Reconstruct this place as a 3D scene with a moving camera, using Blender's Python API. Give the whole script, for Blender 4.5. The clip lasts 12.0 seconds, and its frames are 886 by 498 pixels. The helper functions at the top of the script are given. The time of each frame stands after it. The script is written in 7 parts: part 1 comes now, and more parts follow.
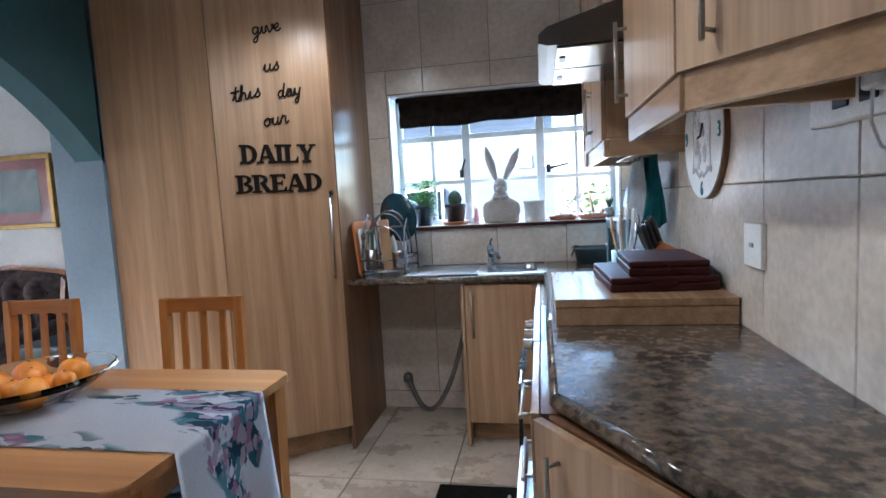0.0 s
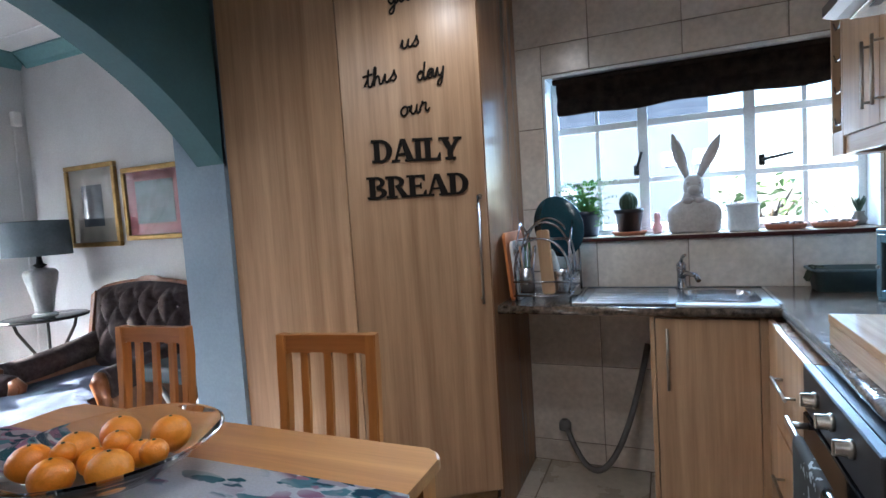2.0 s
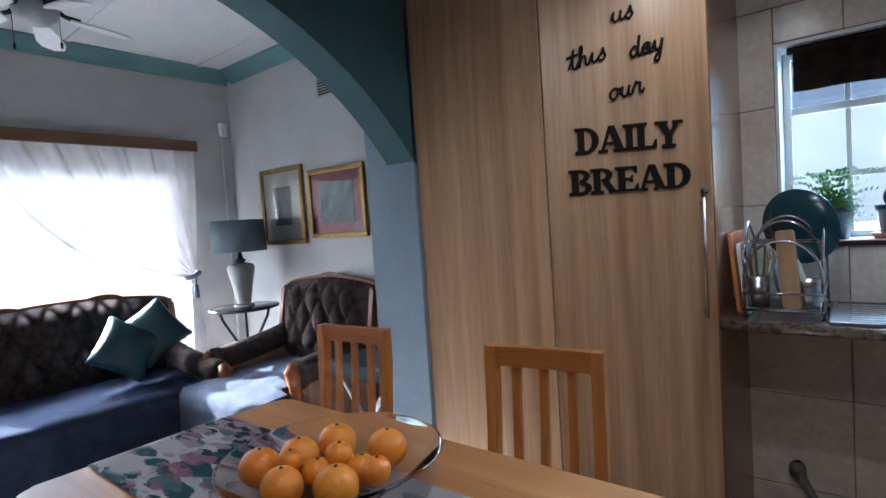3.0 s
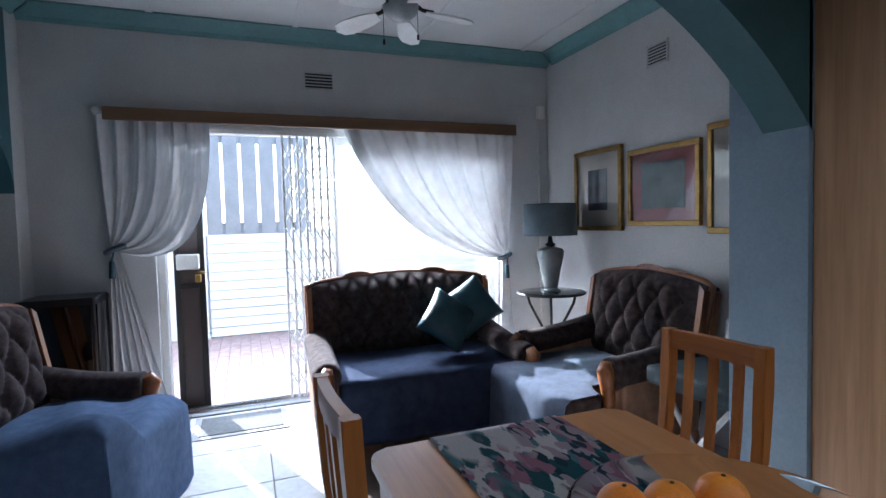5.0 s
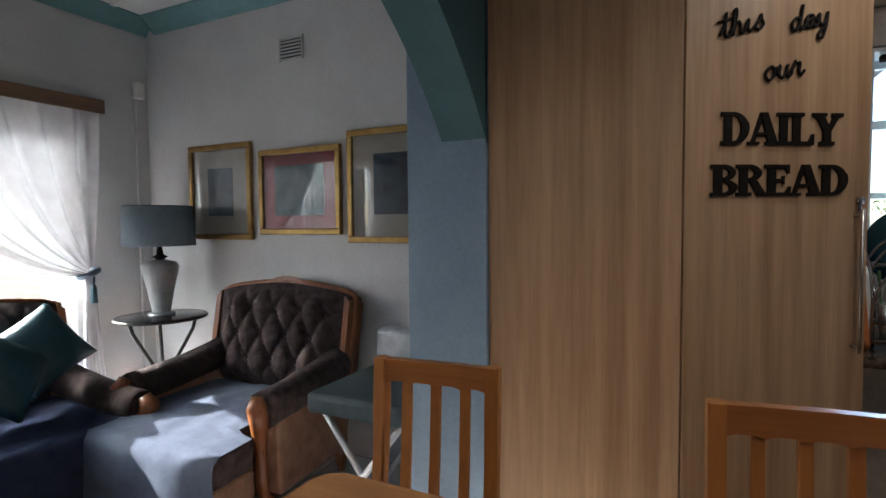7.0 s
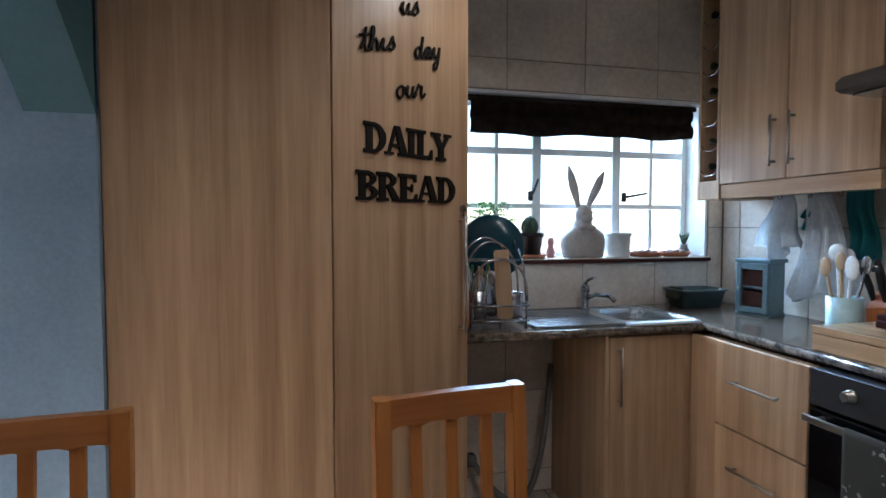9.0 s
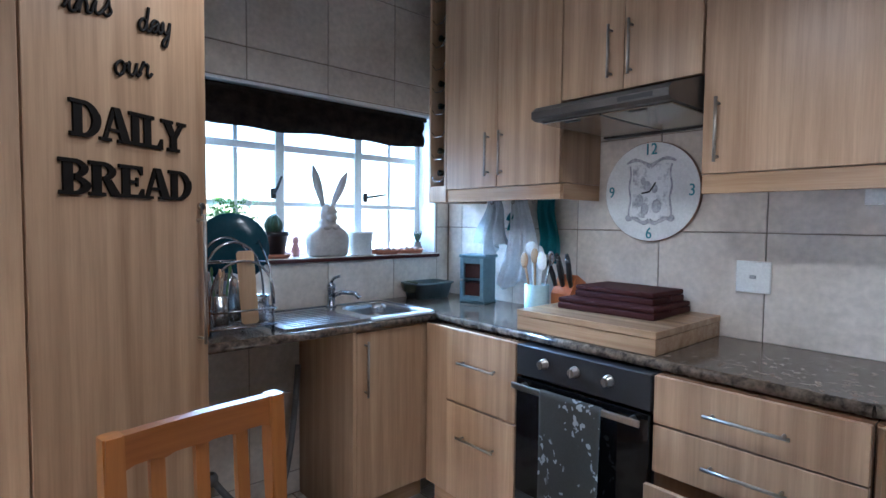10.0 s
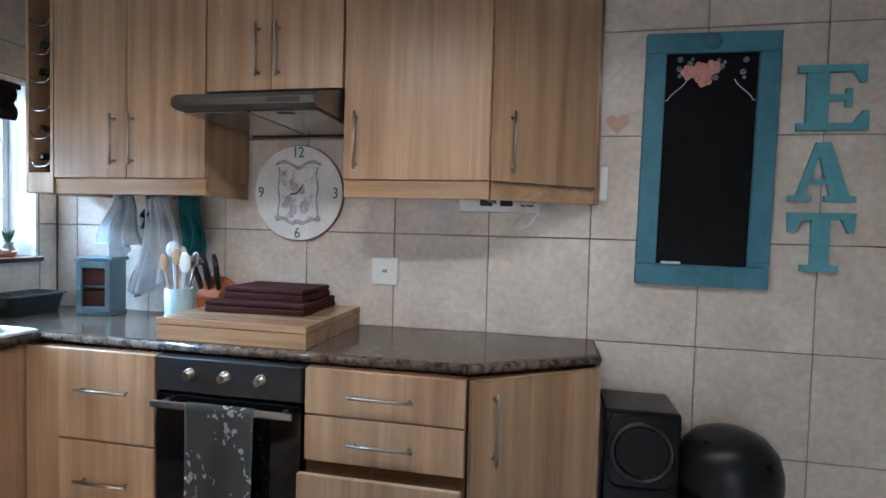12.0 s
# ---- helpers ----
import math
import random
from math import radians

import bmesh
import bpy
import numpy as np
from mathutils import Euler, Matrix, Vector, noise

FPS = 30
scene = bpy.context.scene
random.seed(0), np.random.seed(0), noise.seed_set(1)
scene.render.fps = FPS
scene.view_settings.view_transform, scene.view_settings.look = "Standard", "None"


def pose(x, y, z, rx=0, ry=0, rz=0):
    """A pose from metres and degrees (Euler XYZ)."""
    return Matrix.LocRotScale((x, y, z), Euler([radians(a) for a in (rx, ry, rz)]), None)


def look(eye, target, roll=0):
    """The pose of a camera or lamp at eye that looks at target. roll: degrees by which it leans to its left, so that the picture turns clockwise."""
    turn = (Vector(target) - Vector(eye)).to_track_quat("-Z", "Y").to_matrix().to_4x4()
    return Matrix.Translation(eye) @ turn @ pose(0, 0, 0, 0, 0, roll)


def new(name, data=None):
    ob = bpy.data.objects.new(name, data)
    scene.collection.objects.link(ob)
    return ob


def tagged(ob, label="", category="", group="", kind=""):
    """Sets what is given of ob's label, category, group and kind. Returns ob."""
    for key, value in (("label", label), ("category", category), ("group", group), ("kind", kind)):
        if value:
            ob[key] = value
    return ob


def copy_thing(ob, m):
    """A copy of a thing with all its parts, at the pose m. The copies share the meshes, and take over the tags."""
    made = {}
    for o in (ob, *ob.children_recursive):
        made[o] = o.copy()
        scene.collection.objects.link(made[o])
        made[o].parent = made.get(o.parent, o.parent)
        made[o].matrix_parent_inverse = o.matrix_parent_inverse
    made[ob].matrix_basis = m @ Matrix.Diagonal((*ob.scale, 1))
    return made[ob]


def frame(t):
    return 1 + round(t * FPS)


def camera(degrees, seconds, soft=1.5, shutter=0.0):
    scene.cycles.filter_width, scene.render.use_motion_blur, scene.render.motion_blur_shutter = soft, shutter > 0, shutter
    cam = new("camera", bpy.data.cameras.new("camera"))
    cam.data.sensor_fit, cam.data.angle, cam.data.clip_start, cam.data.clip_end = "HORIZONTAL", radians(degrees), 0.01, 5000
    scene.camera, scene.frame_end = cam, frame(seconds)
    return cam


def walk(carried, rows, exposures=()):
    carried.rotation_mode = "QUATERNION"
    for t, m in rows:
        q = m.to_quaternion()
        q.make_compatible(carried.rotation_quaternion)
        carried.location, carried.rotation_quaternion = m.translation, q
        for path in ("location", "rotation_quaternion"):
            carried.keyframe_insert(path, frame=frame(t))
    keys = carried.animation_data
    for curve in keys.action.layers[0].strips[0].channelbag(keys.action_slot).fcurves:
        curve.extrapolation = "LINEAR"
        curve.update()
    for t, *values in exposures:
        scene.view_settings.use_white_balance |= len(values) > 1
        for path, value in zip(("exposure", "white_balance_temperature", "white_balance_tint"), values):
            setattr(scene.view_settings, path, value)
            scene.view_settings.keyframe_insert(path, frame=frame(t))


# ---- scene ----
cam = camera(80.4, 12.0)
PATH = [
    (0, (0.825, 0.877, 1.287), (0.453, 2.834, 1.105), -3.1),
    (0.5, (0.736, 1.023, 1.3), (0.365, 2.982, 1.138), -3.4),
    (1, (0.645, 1.14, 1.295), (0.172, 3.076, 1.134), -3.6),
    (1.5, (0.566, 1.283, 1.313), (-0.086, 3.169, 1.173), -4.0),
    (2, (0.477, 1.382, 1.305), (-0.31, 3.216, 1.167), -3.7),
    (2.5, (0.341, 1.427, 1.307), (-0.58, 3.198, 1.175), -3.8),
    (3, (0.199, 1.444, 1.316), (-1.047, 3.005, 1.21), -3.9),
    (3.5, (0.136, 1.488, 1.315), (-1.557, 2.546, 1.195), -3.0),
    (3.7, (0.118, 1.509, 1.319), (-1.684, 2.367, 1.193), -2.4),
    (5.3, (-0.189, 1.457, 1.301), (-2.06, 2.159, 1.203), -1.5),
    (5.5, (-0.243, 1.455, 1.309), (-2.071, 2.259, 1.201), -1.3),
    (6, (-0.415, 1.495, 1.299), (-2.024, 2.677, 1.19), -1.0),
    (6.5, (-0.542, 1.534, 1.308), (-1.848, 3.045, 1.195), -1.0),
    (7, (-0.611, 1.539, 1.304), (-1.493, 3.331, 1.209), -0.5),
    (7.2, (-0.64, 1.55, 1.293), (-1.36, 3.414, 1.202), -0.8),
    (8.8, (-0.705, 1.623, 1.314), (-0.383, 3.594, 1.218), -0.3),
    (9, (-0.688, 1.637, 1.3), (-0.235, 3.583, 1.211), -0.0),
    (9.5, (-0.694, 1.648, 1.315), (0.186, 3.442, 1.213), 0.3),
    (10, (-0.725, 1.655, 1.317), (0.594, 3.155, 1.216), 0.6),
    (10.5, (-0.758, 1.651, 1.313), (0.838, 2.853, 1.22), 1.2),
    (11, (-0.761, 1.65, 1.318), (1.024, 2.547, 1.235), 1.5),
    (11.5, (-0.746, 1.655, 1.315), (1.151, 2.283, 1.237), 1.5),
    (12, (-0.738, 1.656, 1.311), (1.22, 2.056, 1.238), 1.5),
]
walk(cam, [(t, look(eye, target, roll)) for t, eye, target, roll in PATH], exposures=[(0.0, 3.62, 5500, 10), (1.0, 3.6, 5500, 10), (2.0, 3.42, 5550, 10), (2.5, 3.3, 5600, 10), (3.0, 3.1, 5400, 10), (3.5, 2.8, 4950, 10), (5.5, 2.35, 5450, 10), (6.5, 2.35, 5900, 10), (7.0, 2.55, 6000, 10), (9.0, 2.87, 5700, 10), (9.5, 3.08, 5450, 10), (10.0, 3.40, 5050, 10), (10.5, 3.48, 5200, 10), (12.0, 3.45, 5650, 10)])

# ---- world, sun and large lights ----
SUN_EL, SUN_AZ = 28.0, 250.0
world = bpy.data.worlds.new("world")
scene.world = world
world.use_nodes = True
wn = world.node_tree.nodes
sky = wn.new("ShaderNodeTexSky")
sky.sky_type = "NISHITA"
sky.sun_disc = False
sky.sun_elevation, sky.sun_rotation = radians(SUN_EL), radians(SUN_AZ)
wn["Background"].inputs[1].default_value = 0.09
world.node_tree.links.new(sky.outputs[0], wn["Background"].inputs[0])

sun = new("sun", bpy.data.lights.new("sun", "SUN"))
sun.data.energy, sun.data.angle, sun.data.color = 5.0, radians(0.5), (1.0, 0.93, 0.83)
sun_dir = Vector((math.sin(radians(SUN_AZ)) * math.cos(radians(SUN_EL)), math.cos(radians(SUN_AZ)) * math.cos(radians(SUN_EL)), math.sin(radians(SUN_EL))))
sun.matrix_world = look(sun_dir * 30, (0, 0, 0))
# an added lamp above the yard, outside the kitchen window's head, boosting sky light
yard_fill = new("yard_fill_lamp", bpy.data.lights.new("yard_fill_lamp", "AREA"))
yard_fill.data.shape, yard_fill.data.size, yard_fill.data.size_y = "RECTANGLE", 2.4, 0.5
yard_fill.data.energy, yard_fill.data.color = 66.0, (0.50, 0.74, 1.0)
yard_fill.matrix_world = look((0.6, 6.4, 3.02), (0.6, 3.0, 1.0))
# another added lamp above the patio, over the open door's head, for sky light
patio_fill = new("patio_fill_lamp", bpy.data.lights.new("patio_fill_lamp", "AREA"))
patio_fill.data.shape, patio_fill.data.size, patio_fill.data.size_y = "RECTANGLE", 2.8, 0.7
patio_fill.data.energy, patio_fill.data.color = 85.0, (0.92, 0.96, 1.0)
patio_fill.matrix_world = look((-5.6, 2.2, 2.82), (-2.0, 2.1, 0.6))


# the kitchen's downlights; the second and third are unseen, added for overhead light
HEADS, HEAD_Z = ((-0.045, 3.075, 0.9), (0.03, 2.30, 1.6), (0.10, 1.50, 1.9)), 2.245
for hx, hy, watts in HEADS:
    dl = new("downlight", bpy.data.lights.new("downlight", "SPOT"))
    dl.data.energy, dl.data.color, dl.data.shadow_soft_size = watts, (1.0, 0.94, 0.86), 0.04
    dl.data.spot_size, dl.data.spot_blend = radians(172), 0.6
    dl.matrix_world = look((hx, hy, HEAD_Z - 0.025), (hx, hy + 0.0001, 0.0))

# ---- materials ----
def nodes_of(name, rough=0.5, metal=0.0, spec=0.5):
    m = bpy.data.materials.new(name)
    m.use_nodes = True
    nt = m.node_tree
    p = nt.nodes["Principled BSDF"]
    p.inputs["Roughness"].default_value = rough
    p.inputs["Metallic"].default_value = metal
    p.inputs["Specular IOR Level"].default_value = spec
    return m, nt, p


def node(nt, kind, **inputs):
    n = nt.nodes.new(kind)
    for k, v in inputs.items():
        n.inputs[k.replace("_", " ")].default_value = v
    return n


def coords(nt, scale=(1, 1, 1), rot=(0, 0, 0)):
    tc = nt.nodes.new("ShaderNodeTexCoord")
    mp = nt.nodes.new("ShaderNodeMapping")
    mp.inputs["Scale"].default_value = scale
    mp.inputs["Rotation"].default_value = [radians(a) for a in rot]
    info = nt.nodes.new("ShaderNodeObjectInfo")
    mul = nt.nodes.new("ShaderNodeMath")
    mul.operation = "MULTIPLY"
    mul.inputs[1].default_value = 17.0
    nt.links.new(info.outputs["Random"], mul.inputs[0])
    nt.links.new(mul.outputs[0], mp.inputs["Location"])
    nt.links.new(tc.outputs["Object"], mp.inputs["Vector"])
    return mp.outputs[0]


def ramp(nt, fac, stops):
    r = nt.nodes.new("ShaderNodeValToRGB")
    els = r.color_ramp.elements
    while len(els) < len(stops):
        els.new(0.5)
    for e, (pos, col) in zip(els, stops):
        e.position, e.color = pos, (*col, 1)
    nt.links.new(fac, r.inputs[0])
    return r.outputs[0]


def bump(nt, p, height, strength=0.1, distance=0.01):
    b = nt.nodes.new("ShaderNodeBump")
    b.inputs["Strength"].default_value, b.inputs["Distance"].default_value = strength, distance
    nt.links.new(height, b.inputs["Height"])
    nt.links.new(b.outputs[0], p.inputs["Normal"])


def mottled(name, a, b, scale=6.0, rough=0.5, metal=0.0, spec=0.5, fine=60.0, bump_s=0.05, rough_var=0.08, detail=6.0, lo=0.3, hi=0.7):
    """Two tones that mix in soft stains, with a finer grain and uneven gloss."""
    m, nt, p = nodes_of(name, rough, metal, spec)
    v = coords(nt)
    big = node(nt, "ShaderNodeTexNoise", Scale=scale, Detail=detail, Roughness=0.6)
    small = node(nt, "ShaderNodeTexNoise", Scale=fine, Detail=4.0)
    nt.links.new(v, big.inputs["Vector"])
    nt.links.new(v, small.inputs["Vector"])
    c1 = ramp(nt, big.outputs["Fac"], [(lo, a), (hi, b)])
    c2 = ramp(nt, small.outputs["Fac"], [(0.3, (0.86, 0.86, 0.86)), (0.7, (1.0, 1.0, 1.0))])
    mix = nt.nodes.new("ShaderNodeMix")
    mix.data_type, mix.blend_type = "RGBA", "MULTIPLY"
    mix.inputs[0].default_value = 1.0
    nt.links.new(c1, mix.inputs[6])
    nt.links.new(c2, mix.inputs[7])
    nt.links.new(mix.outputs[2], p.inputs["Base Color"])
    mr = node(nt, "ShaderNodeMapRange")
    mr.inputs["To Min"].default_value, mr.inputs["To Max"].default_value = max(0.02, rough - rough_var), min(1, rough + rough_var)
    nt.links.new(big.outputs["Fac"], mr.inputs["Value"])
    nt.links.new(mr.outputs[0], p.inputs["Roughness"])
    if bump_s:
        bump(nt, p, small.outputs["Fac"], bump_s, 0.004)
    return m


def wood(name, dark, light, axis="z", rough=0.35, grain=38.0, streak=9.0, bump_s=0.04, spec=0.5):
    """Long grain along one axis: broad streaks, fine pores and a slow drift of tone."""
    m, nt, p = nodes_of(name, rough, 0.0, spec)
    long = 0.035
    s = {"x": (long, 1, 1), "y": (1, long, 1), "z": (1, 1, long)}[axis]
    v = coords(nt, s)
    broad = node(nt, "ShaderNodeTexNoise", Scale=streak, Detail=3.0, Distortion=0.4)
    fine = node(nt, "ShaderNodeTexNoise", Scale=grain * 3, Detail=5.0, Roughness=0.7)
    for n in (broad, fine):
        nt.links.new(v, n.inputs["Vector"])
    mid = tuple((a + b) / 2 for a, b in zip(dark, light))
    c1 = ramp(nt, broad.outputs["Fac"], [(0.3, dark), (0.5, mid), (0.72, light)])
    c2 = ramp(nt, fine.outputs["Fac"], [(0.34, (0.80, 0.77, 0.74)), (0.60, (1, 1, 1))])
    mix = nt.nodes.new("ShaderNodeMix")
    mix.data_type, mix.blend_type = "RGBA", "MULTIPLY"
    mix.inputs[0].default_value = 0.85
    nt.links.new(c1, mix.inputs[6])
    nt.links.new(c2, mix.inputs[7])
    nt.links.new(mix.outputs[2], p.inputs["Base Color"])
    mr = node(nt, "ShaderNodeMapRange")
    mr.inputs["To Min"].default_value, mr.inputs["To Max"].default_value = rough - 0.06, rough + 0.08
    nt.links.new(fine.outputs["Fac"], mr.inputs["Value"])
    nt.links.new(mr.outputs[0], p.inputs["Roughness"])
    bump(nt, p, fine.outputs["Fac"], bump_s, 0.003)
    return m


def plain(name, col, rough=0.4, metal=0.0, spec=0.5):
    return mottled(name, tuple(c * 0.9 for c in col), tuple(min(1, c * 1.06) for c in col), 9.0, rough, metal, spec, 120.0, 0.02, 0.05)


def glass_mat(name, col=(1, 1, 1), rough=0.0, ior=1.45):
    m, nt, p = nodes_of(name, rough)
    p.inputs["Base Color"].default_value = (*col, 1)
    p.inputs["Transmission Weight"].default_value = 1.0
    p.inputs["IOR"].default_value = ior
    return m


def sheer_mat(name, col, clear=0.25):
    m, nt, p = nodes_of(name, 0.9)
    out = nt.nodes["Material Output"]
    v = coords(nt)
    weave = node(nt, "ShaderNodeTexNoise", Scale=14.0, Detail=5.0)
    nt.links.new(v, weave.inputs["Vector"])
    tone = ramp(nt, weave.outputs["Fac"], [(0.3, tuple(c * 0.88 for c in col)), (0.7, col)])
    dif, tra, cle = (nt.nodes.new("ShaderNodeBsdf" + k) for k in ("Diffuse", "Translucent", "Transparent"))
    nt.links.new(tone, dif.inputs[0])
    nt.links.new(tone, tra.inputs[0])
    a, b = nt.nodes.new("ShaderNodeMixShader"), nt.nodes.new("ShaderNodeMixShader")
    a.inputs[0].default_value, b.inputs[0].default_value = 0.028, clear
    nt.links.new(dif.outputs[0], a.inputs[1])
    nt.links.new(tra.outputs[0], a.inputs[2])
    nt.links.new(a.outputs[0], b.inputs[1])
    nt.links.new(cle.outputs[0], b.inputs[2])
    nt.links.new(b.outputs[0], out.inputs["Surface"])
    return m


def velvet(name, a, b, scale=24.0):
    m = mottled(name, a, b, scale, 0.95, 0.0, 0.08, 180.0, 0.25, 0.04)
    m.node_tree.nodes["Principled BSDF"].inputs["Sheen Weight"].default_value = 0.05
    return m


def blotched(name, ground, blots, scale=9.0, rough=0.85, stretch=(1, 1, 1), cover=0.32):
    """Cloth printed with scattered leaf-like blots in several colours."""
    m, nt, p = nodes_of(name, rough, 0.0, 0.2)
    v = coords(nt, stretch)
    warp = node(nt, "ShaderNodeTexNoise", Scale=scale * 1.3, Detail=3.0)
    nt.links.new(v, warp.inputs["Vector"])
    add = nt.nodes.new("ShaderNodeMixRGB")
    add.blend_type = "ADD"
    add.inputs[0].default_value = 0.09
    nt.links.new(v, add.inputs[1])
    nt.links.new(warp.outputs["Color"], add.inputs[2])
    last = None
    weave = node(nt, "ShaderNodeTexNoise", Scale=220.0, Detail=2.0)
    nt.links.new(v, weave.inputs["Vector"])
    base = ramp(nt, weave.outputs["Fac"], [(0.3, tuple(c * 0.85 for c in ground)), (0.7, ground)])
    clump = node(nt, "ShaderNodeTexNoise", Scale=scale * 0.35, Detail=1.0)
    nt.links.new(v, clump.inputs["Vector"])
    last = base
    for i, col in enumerate(blots):
        vor = node(nt, "ShaderNodeTexVoronoi", Scale=scale * (1 + 0.27 * i))
        off = nt.nodes.new("ShaderNodeVectorMath")
        off.inputs[1].default_value = (3.1 * i, 1.7 * i, 0.4 * i)
        nt.links.new(add.outputs[0], off.inputs[0])
        nt.links.new(off.outputs[0], vor.inputs["Vector"])
        blot = ramp(nt, vor.outputs["Distance"], [(cover - 0.03, (1, 1, 1)), (cover, (0, 0, 0))])
        gate = ramp(nt, clump.outputs["Fac"], [(0.46 + 0.02 * i, (0, 0, 0)), (0.50 + 0.02 * i, (1, 1, 1))])
        both = nt.nodes.new("ShaderNodeMath")
        both.operation = "MULTIPLY"
        nt.links.new(blot, both.inputs[0])
        nt.links.new(gate, both.inputs[1])
        mix = nt.nodes.new("ShaderNodeMix")
        mix.data_type = "RGBA"
        mix.inputs[7].default_value = (*col, 1)
        nt.links.new(both.outputs[0], mix.inputs[0])
        nt.links.new(last, mix.inputs[6])
        last = mix.outputs[2]
    nt.links.new(last, p.inputs["Base Color"])
    bump(nt, p, weave.outputs["Fac"], 0.08, 0.002)
    return m


def lit(name, col, strength):
    m, nt, p = nodes_of(name, 0.5)
    p.inputs["Base Color"].default_value = (*col, 1)
    p.inputs["Emission Color"].default_value = (*col, 1)
    p.inputs["Emission Strength"].default_value = strength
    return m


LAM = wood("laminate_upright", (0.335, 0.198, 0.106), (0.535, 0.355, 0.21), "z", 0.36, 34, 18)
LAM_Y = wood("laminate_along_y", (0.335, 0.198, 0.106), (0.535, 0.355, 0.21), "y", 0.17, 34, 18)
LAM_X = wood("laminate_along_x", (0.335, 0.198, 0.106), (0.535, 0.355, 0.21), "x", 0.2, 34, 18)
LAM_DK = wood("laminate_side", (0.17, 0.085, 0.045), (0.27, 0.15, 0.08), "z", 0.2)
OAK = wood("oak_chair", (0.32, 0.108, 0.020), (0.50, 0.200, 0.044), "z", 0.34, 30, 9)
OAK_X = wood("oak_along_x", (0.36, 0.15, 0.045), (0.55, 0.27, 0.10), "x", 0.36, 30, 9)
CARVED = wood("carved_show_wood", (0.17, 0.055, 0.017), (0.32, 0.12, 0.04), "z", 0.28, 24, 10)
RAILWOOD = wood("curtain_rail_wood", (0.11, 0.06, 0.03), (0.21, 0.125, 0.065), "y", 0.4)
DARKWOOD = wood("dark_red_board", (0.035, 0.009, 0.009), (0.068, 0.017, 0.014), "y", 0.6, spec=0.15)
COUNTER = mottled("counter_laminate", (0.035, 0.026, 0.02), (0.22, 0.165, 0.12), 38.0, 0.14, 0, 0.5, 150, 0.015, 0.03, 9.0, 0.36, 0.66)
TILE = mottled("wall_tile_glaze", (0.58, 0.50, 0.42), (0.75, 0.67, 0.58), 5.0, 0.24, 0, 0.5, 40, 0.02, 0.05)
FTILE = mottled("floor_tile", (0.46, 0.39, 0.31), (0.60, 0.53, 0.45), 4.0, 0.28, 0, 0.5, 30, 0.03, 0.08)
FTILE_L = mottled("lounge_floor_tile", (0.70, 0.70, 0.69), (0.80, 0.80, 0.79), 4.0, 0.12, 0, 0.5, 30, 0.03, 0.06)
GROUT = mottled("grout", (0.18, 0.145, 0.11), (0.28, 0.225, 0.175), 12.0, 0.9)
PLASTER = mottled("grey_wall_paint", (0.50, 0.50, 0.49), (0.58, 0.58, 0.57), 3.0, 0.7, 0, 0.3, 90, 0.12, 0.06)
TEAL_PAINT = mottled("teal_wall_paint", (0.032, 0.095, 0.112), (0.045, 0.12, 0.138), 3.0, 0.55, 0, 0.4, 90, 0.12)
BLUE_PAINT = mottled("blue_grey_paint", (0.17, 0.235, 0.31), (0.21, 0.285, 0.365), 3.0, 0.6, 0, 0.4, 90, 0.12)
CORNICE = mottled("teal_cornice_paint", (0.13, 0.27, 0.28), (0.17, 0.33, 0.34), 5.0, 0.5)
CEIL = mottled("ceiling_board", (0.68, 0.68, 0.67), (0.76, 0.76, 0.75), 3.0, 0.8, 0, 0.2, 80, 0.05)
WHITE = plain("white_paint", (0.78, 0.78, 0.76), 0.35)
WHITE_PL = plain("white_plastic", (0.80, 0.79, 0.75), 0.3)
STEEL = plain("stainless_steel", (0.62, 0.62, 0.62), 0.24, 1.0)
BRUSHED = plain("brushed_nickel", (0.43, 0.39, 0.34), 0.34, 1.0)
CHROME = plain("chrome", (0.52, 0.53, 0.55), 0.1, 1.0)
HOOD = plain("hood_enamel", (0.10, 0.092, 0.085), 0.32, 0.6)
GREASE = mottled("hood_filter", (0.42, 0.40, 0.36), (0.56, 0.54, 0.49), 9.0, 0.24, 0.85)
OVENGREY = plain("oven_panel_grey", (0.020, 0.020, 0.021), 0.4)
BLACKGLASS = plain("oven_black_glass", (0.004, 0.004, 0.0045), 0.04)
BLACK = plain("black_plastic", (0.012, 0.012, 0.013), 0.3)
SIGNBLACK = plain("black_stained_letters", (0.010, 0.007, 0.005), 0.6, 0.0, 0.15)
IRON = plain("dark_iron", (0.025, 0.023, 0.02), 0.45, 0.5)
GLASS = glass_mat("clear_glass")
THINGLASS = glass_mat("thin_pane_glass", (0.9, 0.9, 0.9), 0.02, 1.06)
BOWLGLASS = glass_mat("bowl_glass", (0.985, 0.99, 0.985), 0.01, 1.11)
ORANGE = mottled("orange_peel", (0.80, 0.24, 0.012), (0.90, 0.33, 0.022), 6.0, 0.4, 0, 0.5, 260, 0.35, 0.05)
TERRA = mottled("terracotta", (0.36, 0.12, 0.06), (0.48, 0.18, 0.09), 10.0, 0.8)
TEALWOOD = mottled("teal_painted_wood", (0.05, 0.175, 0.235), (0.09, 0.245, 0.31), 9.0, 0.55, 0, 0.4, 70, 0.2)
AQUAWOOD = mottled("aqua_painted_wood", (0.10, 0.31, 0.36), (0.15, 0.40, 0.45), 9.0, 0.5, 0, 0.4, 70, 0.15)
SLATE = mottled("chalkboard_slate", (0.004, 0.004, 0.005), (0.009, 0.009, 0.010), 7.0, 0.8, 0, 0.15)
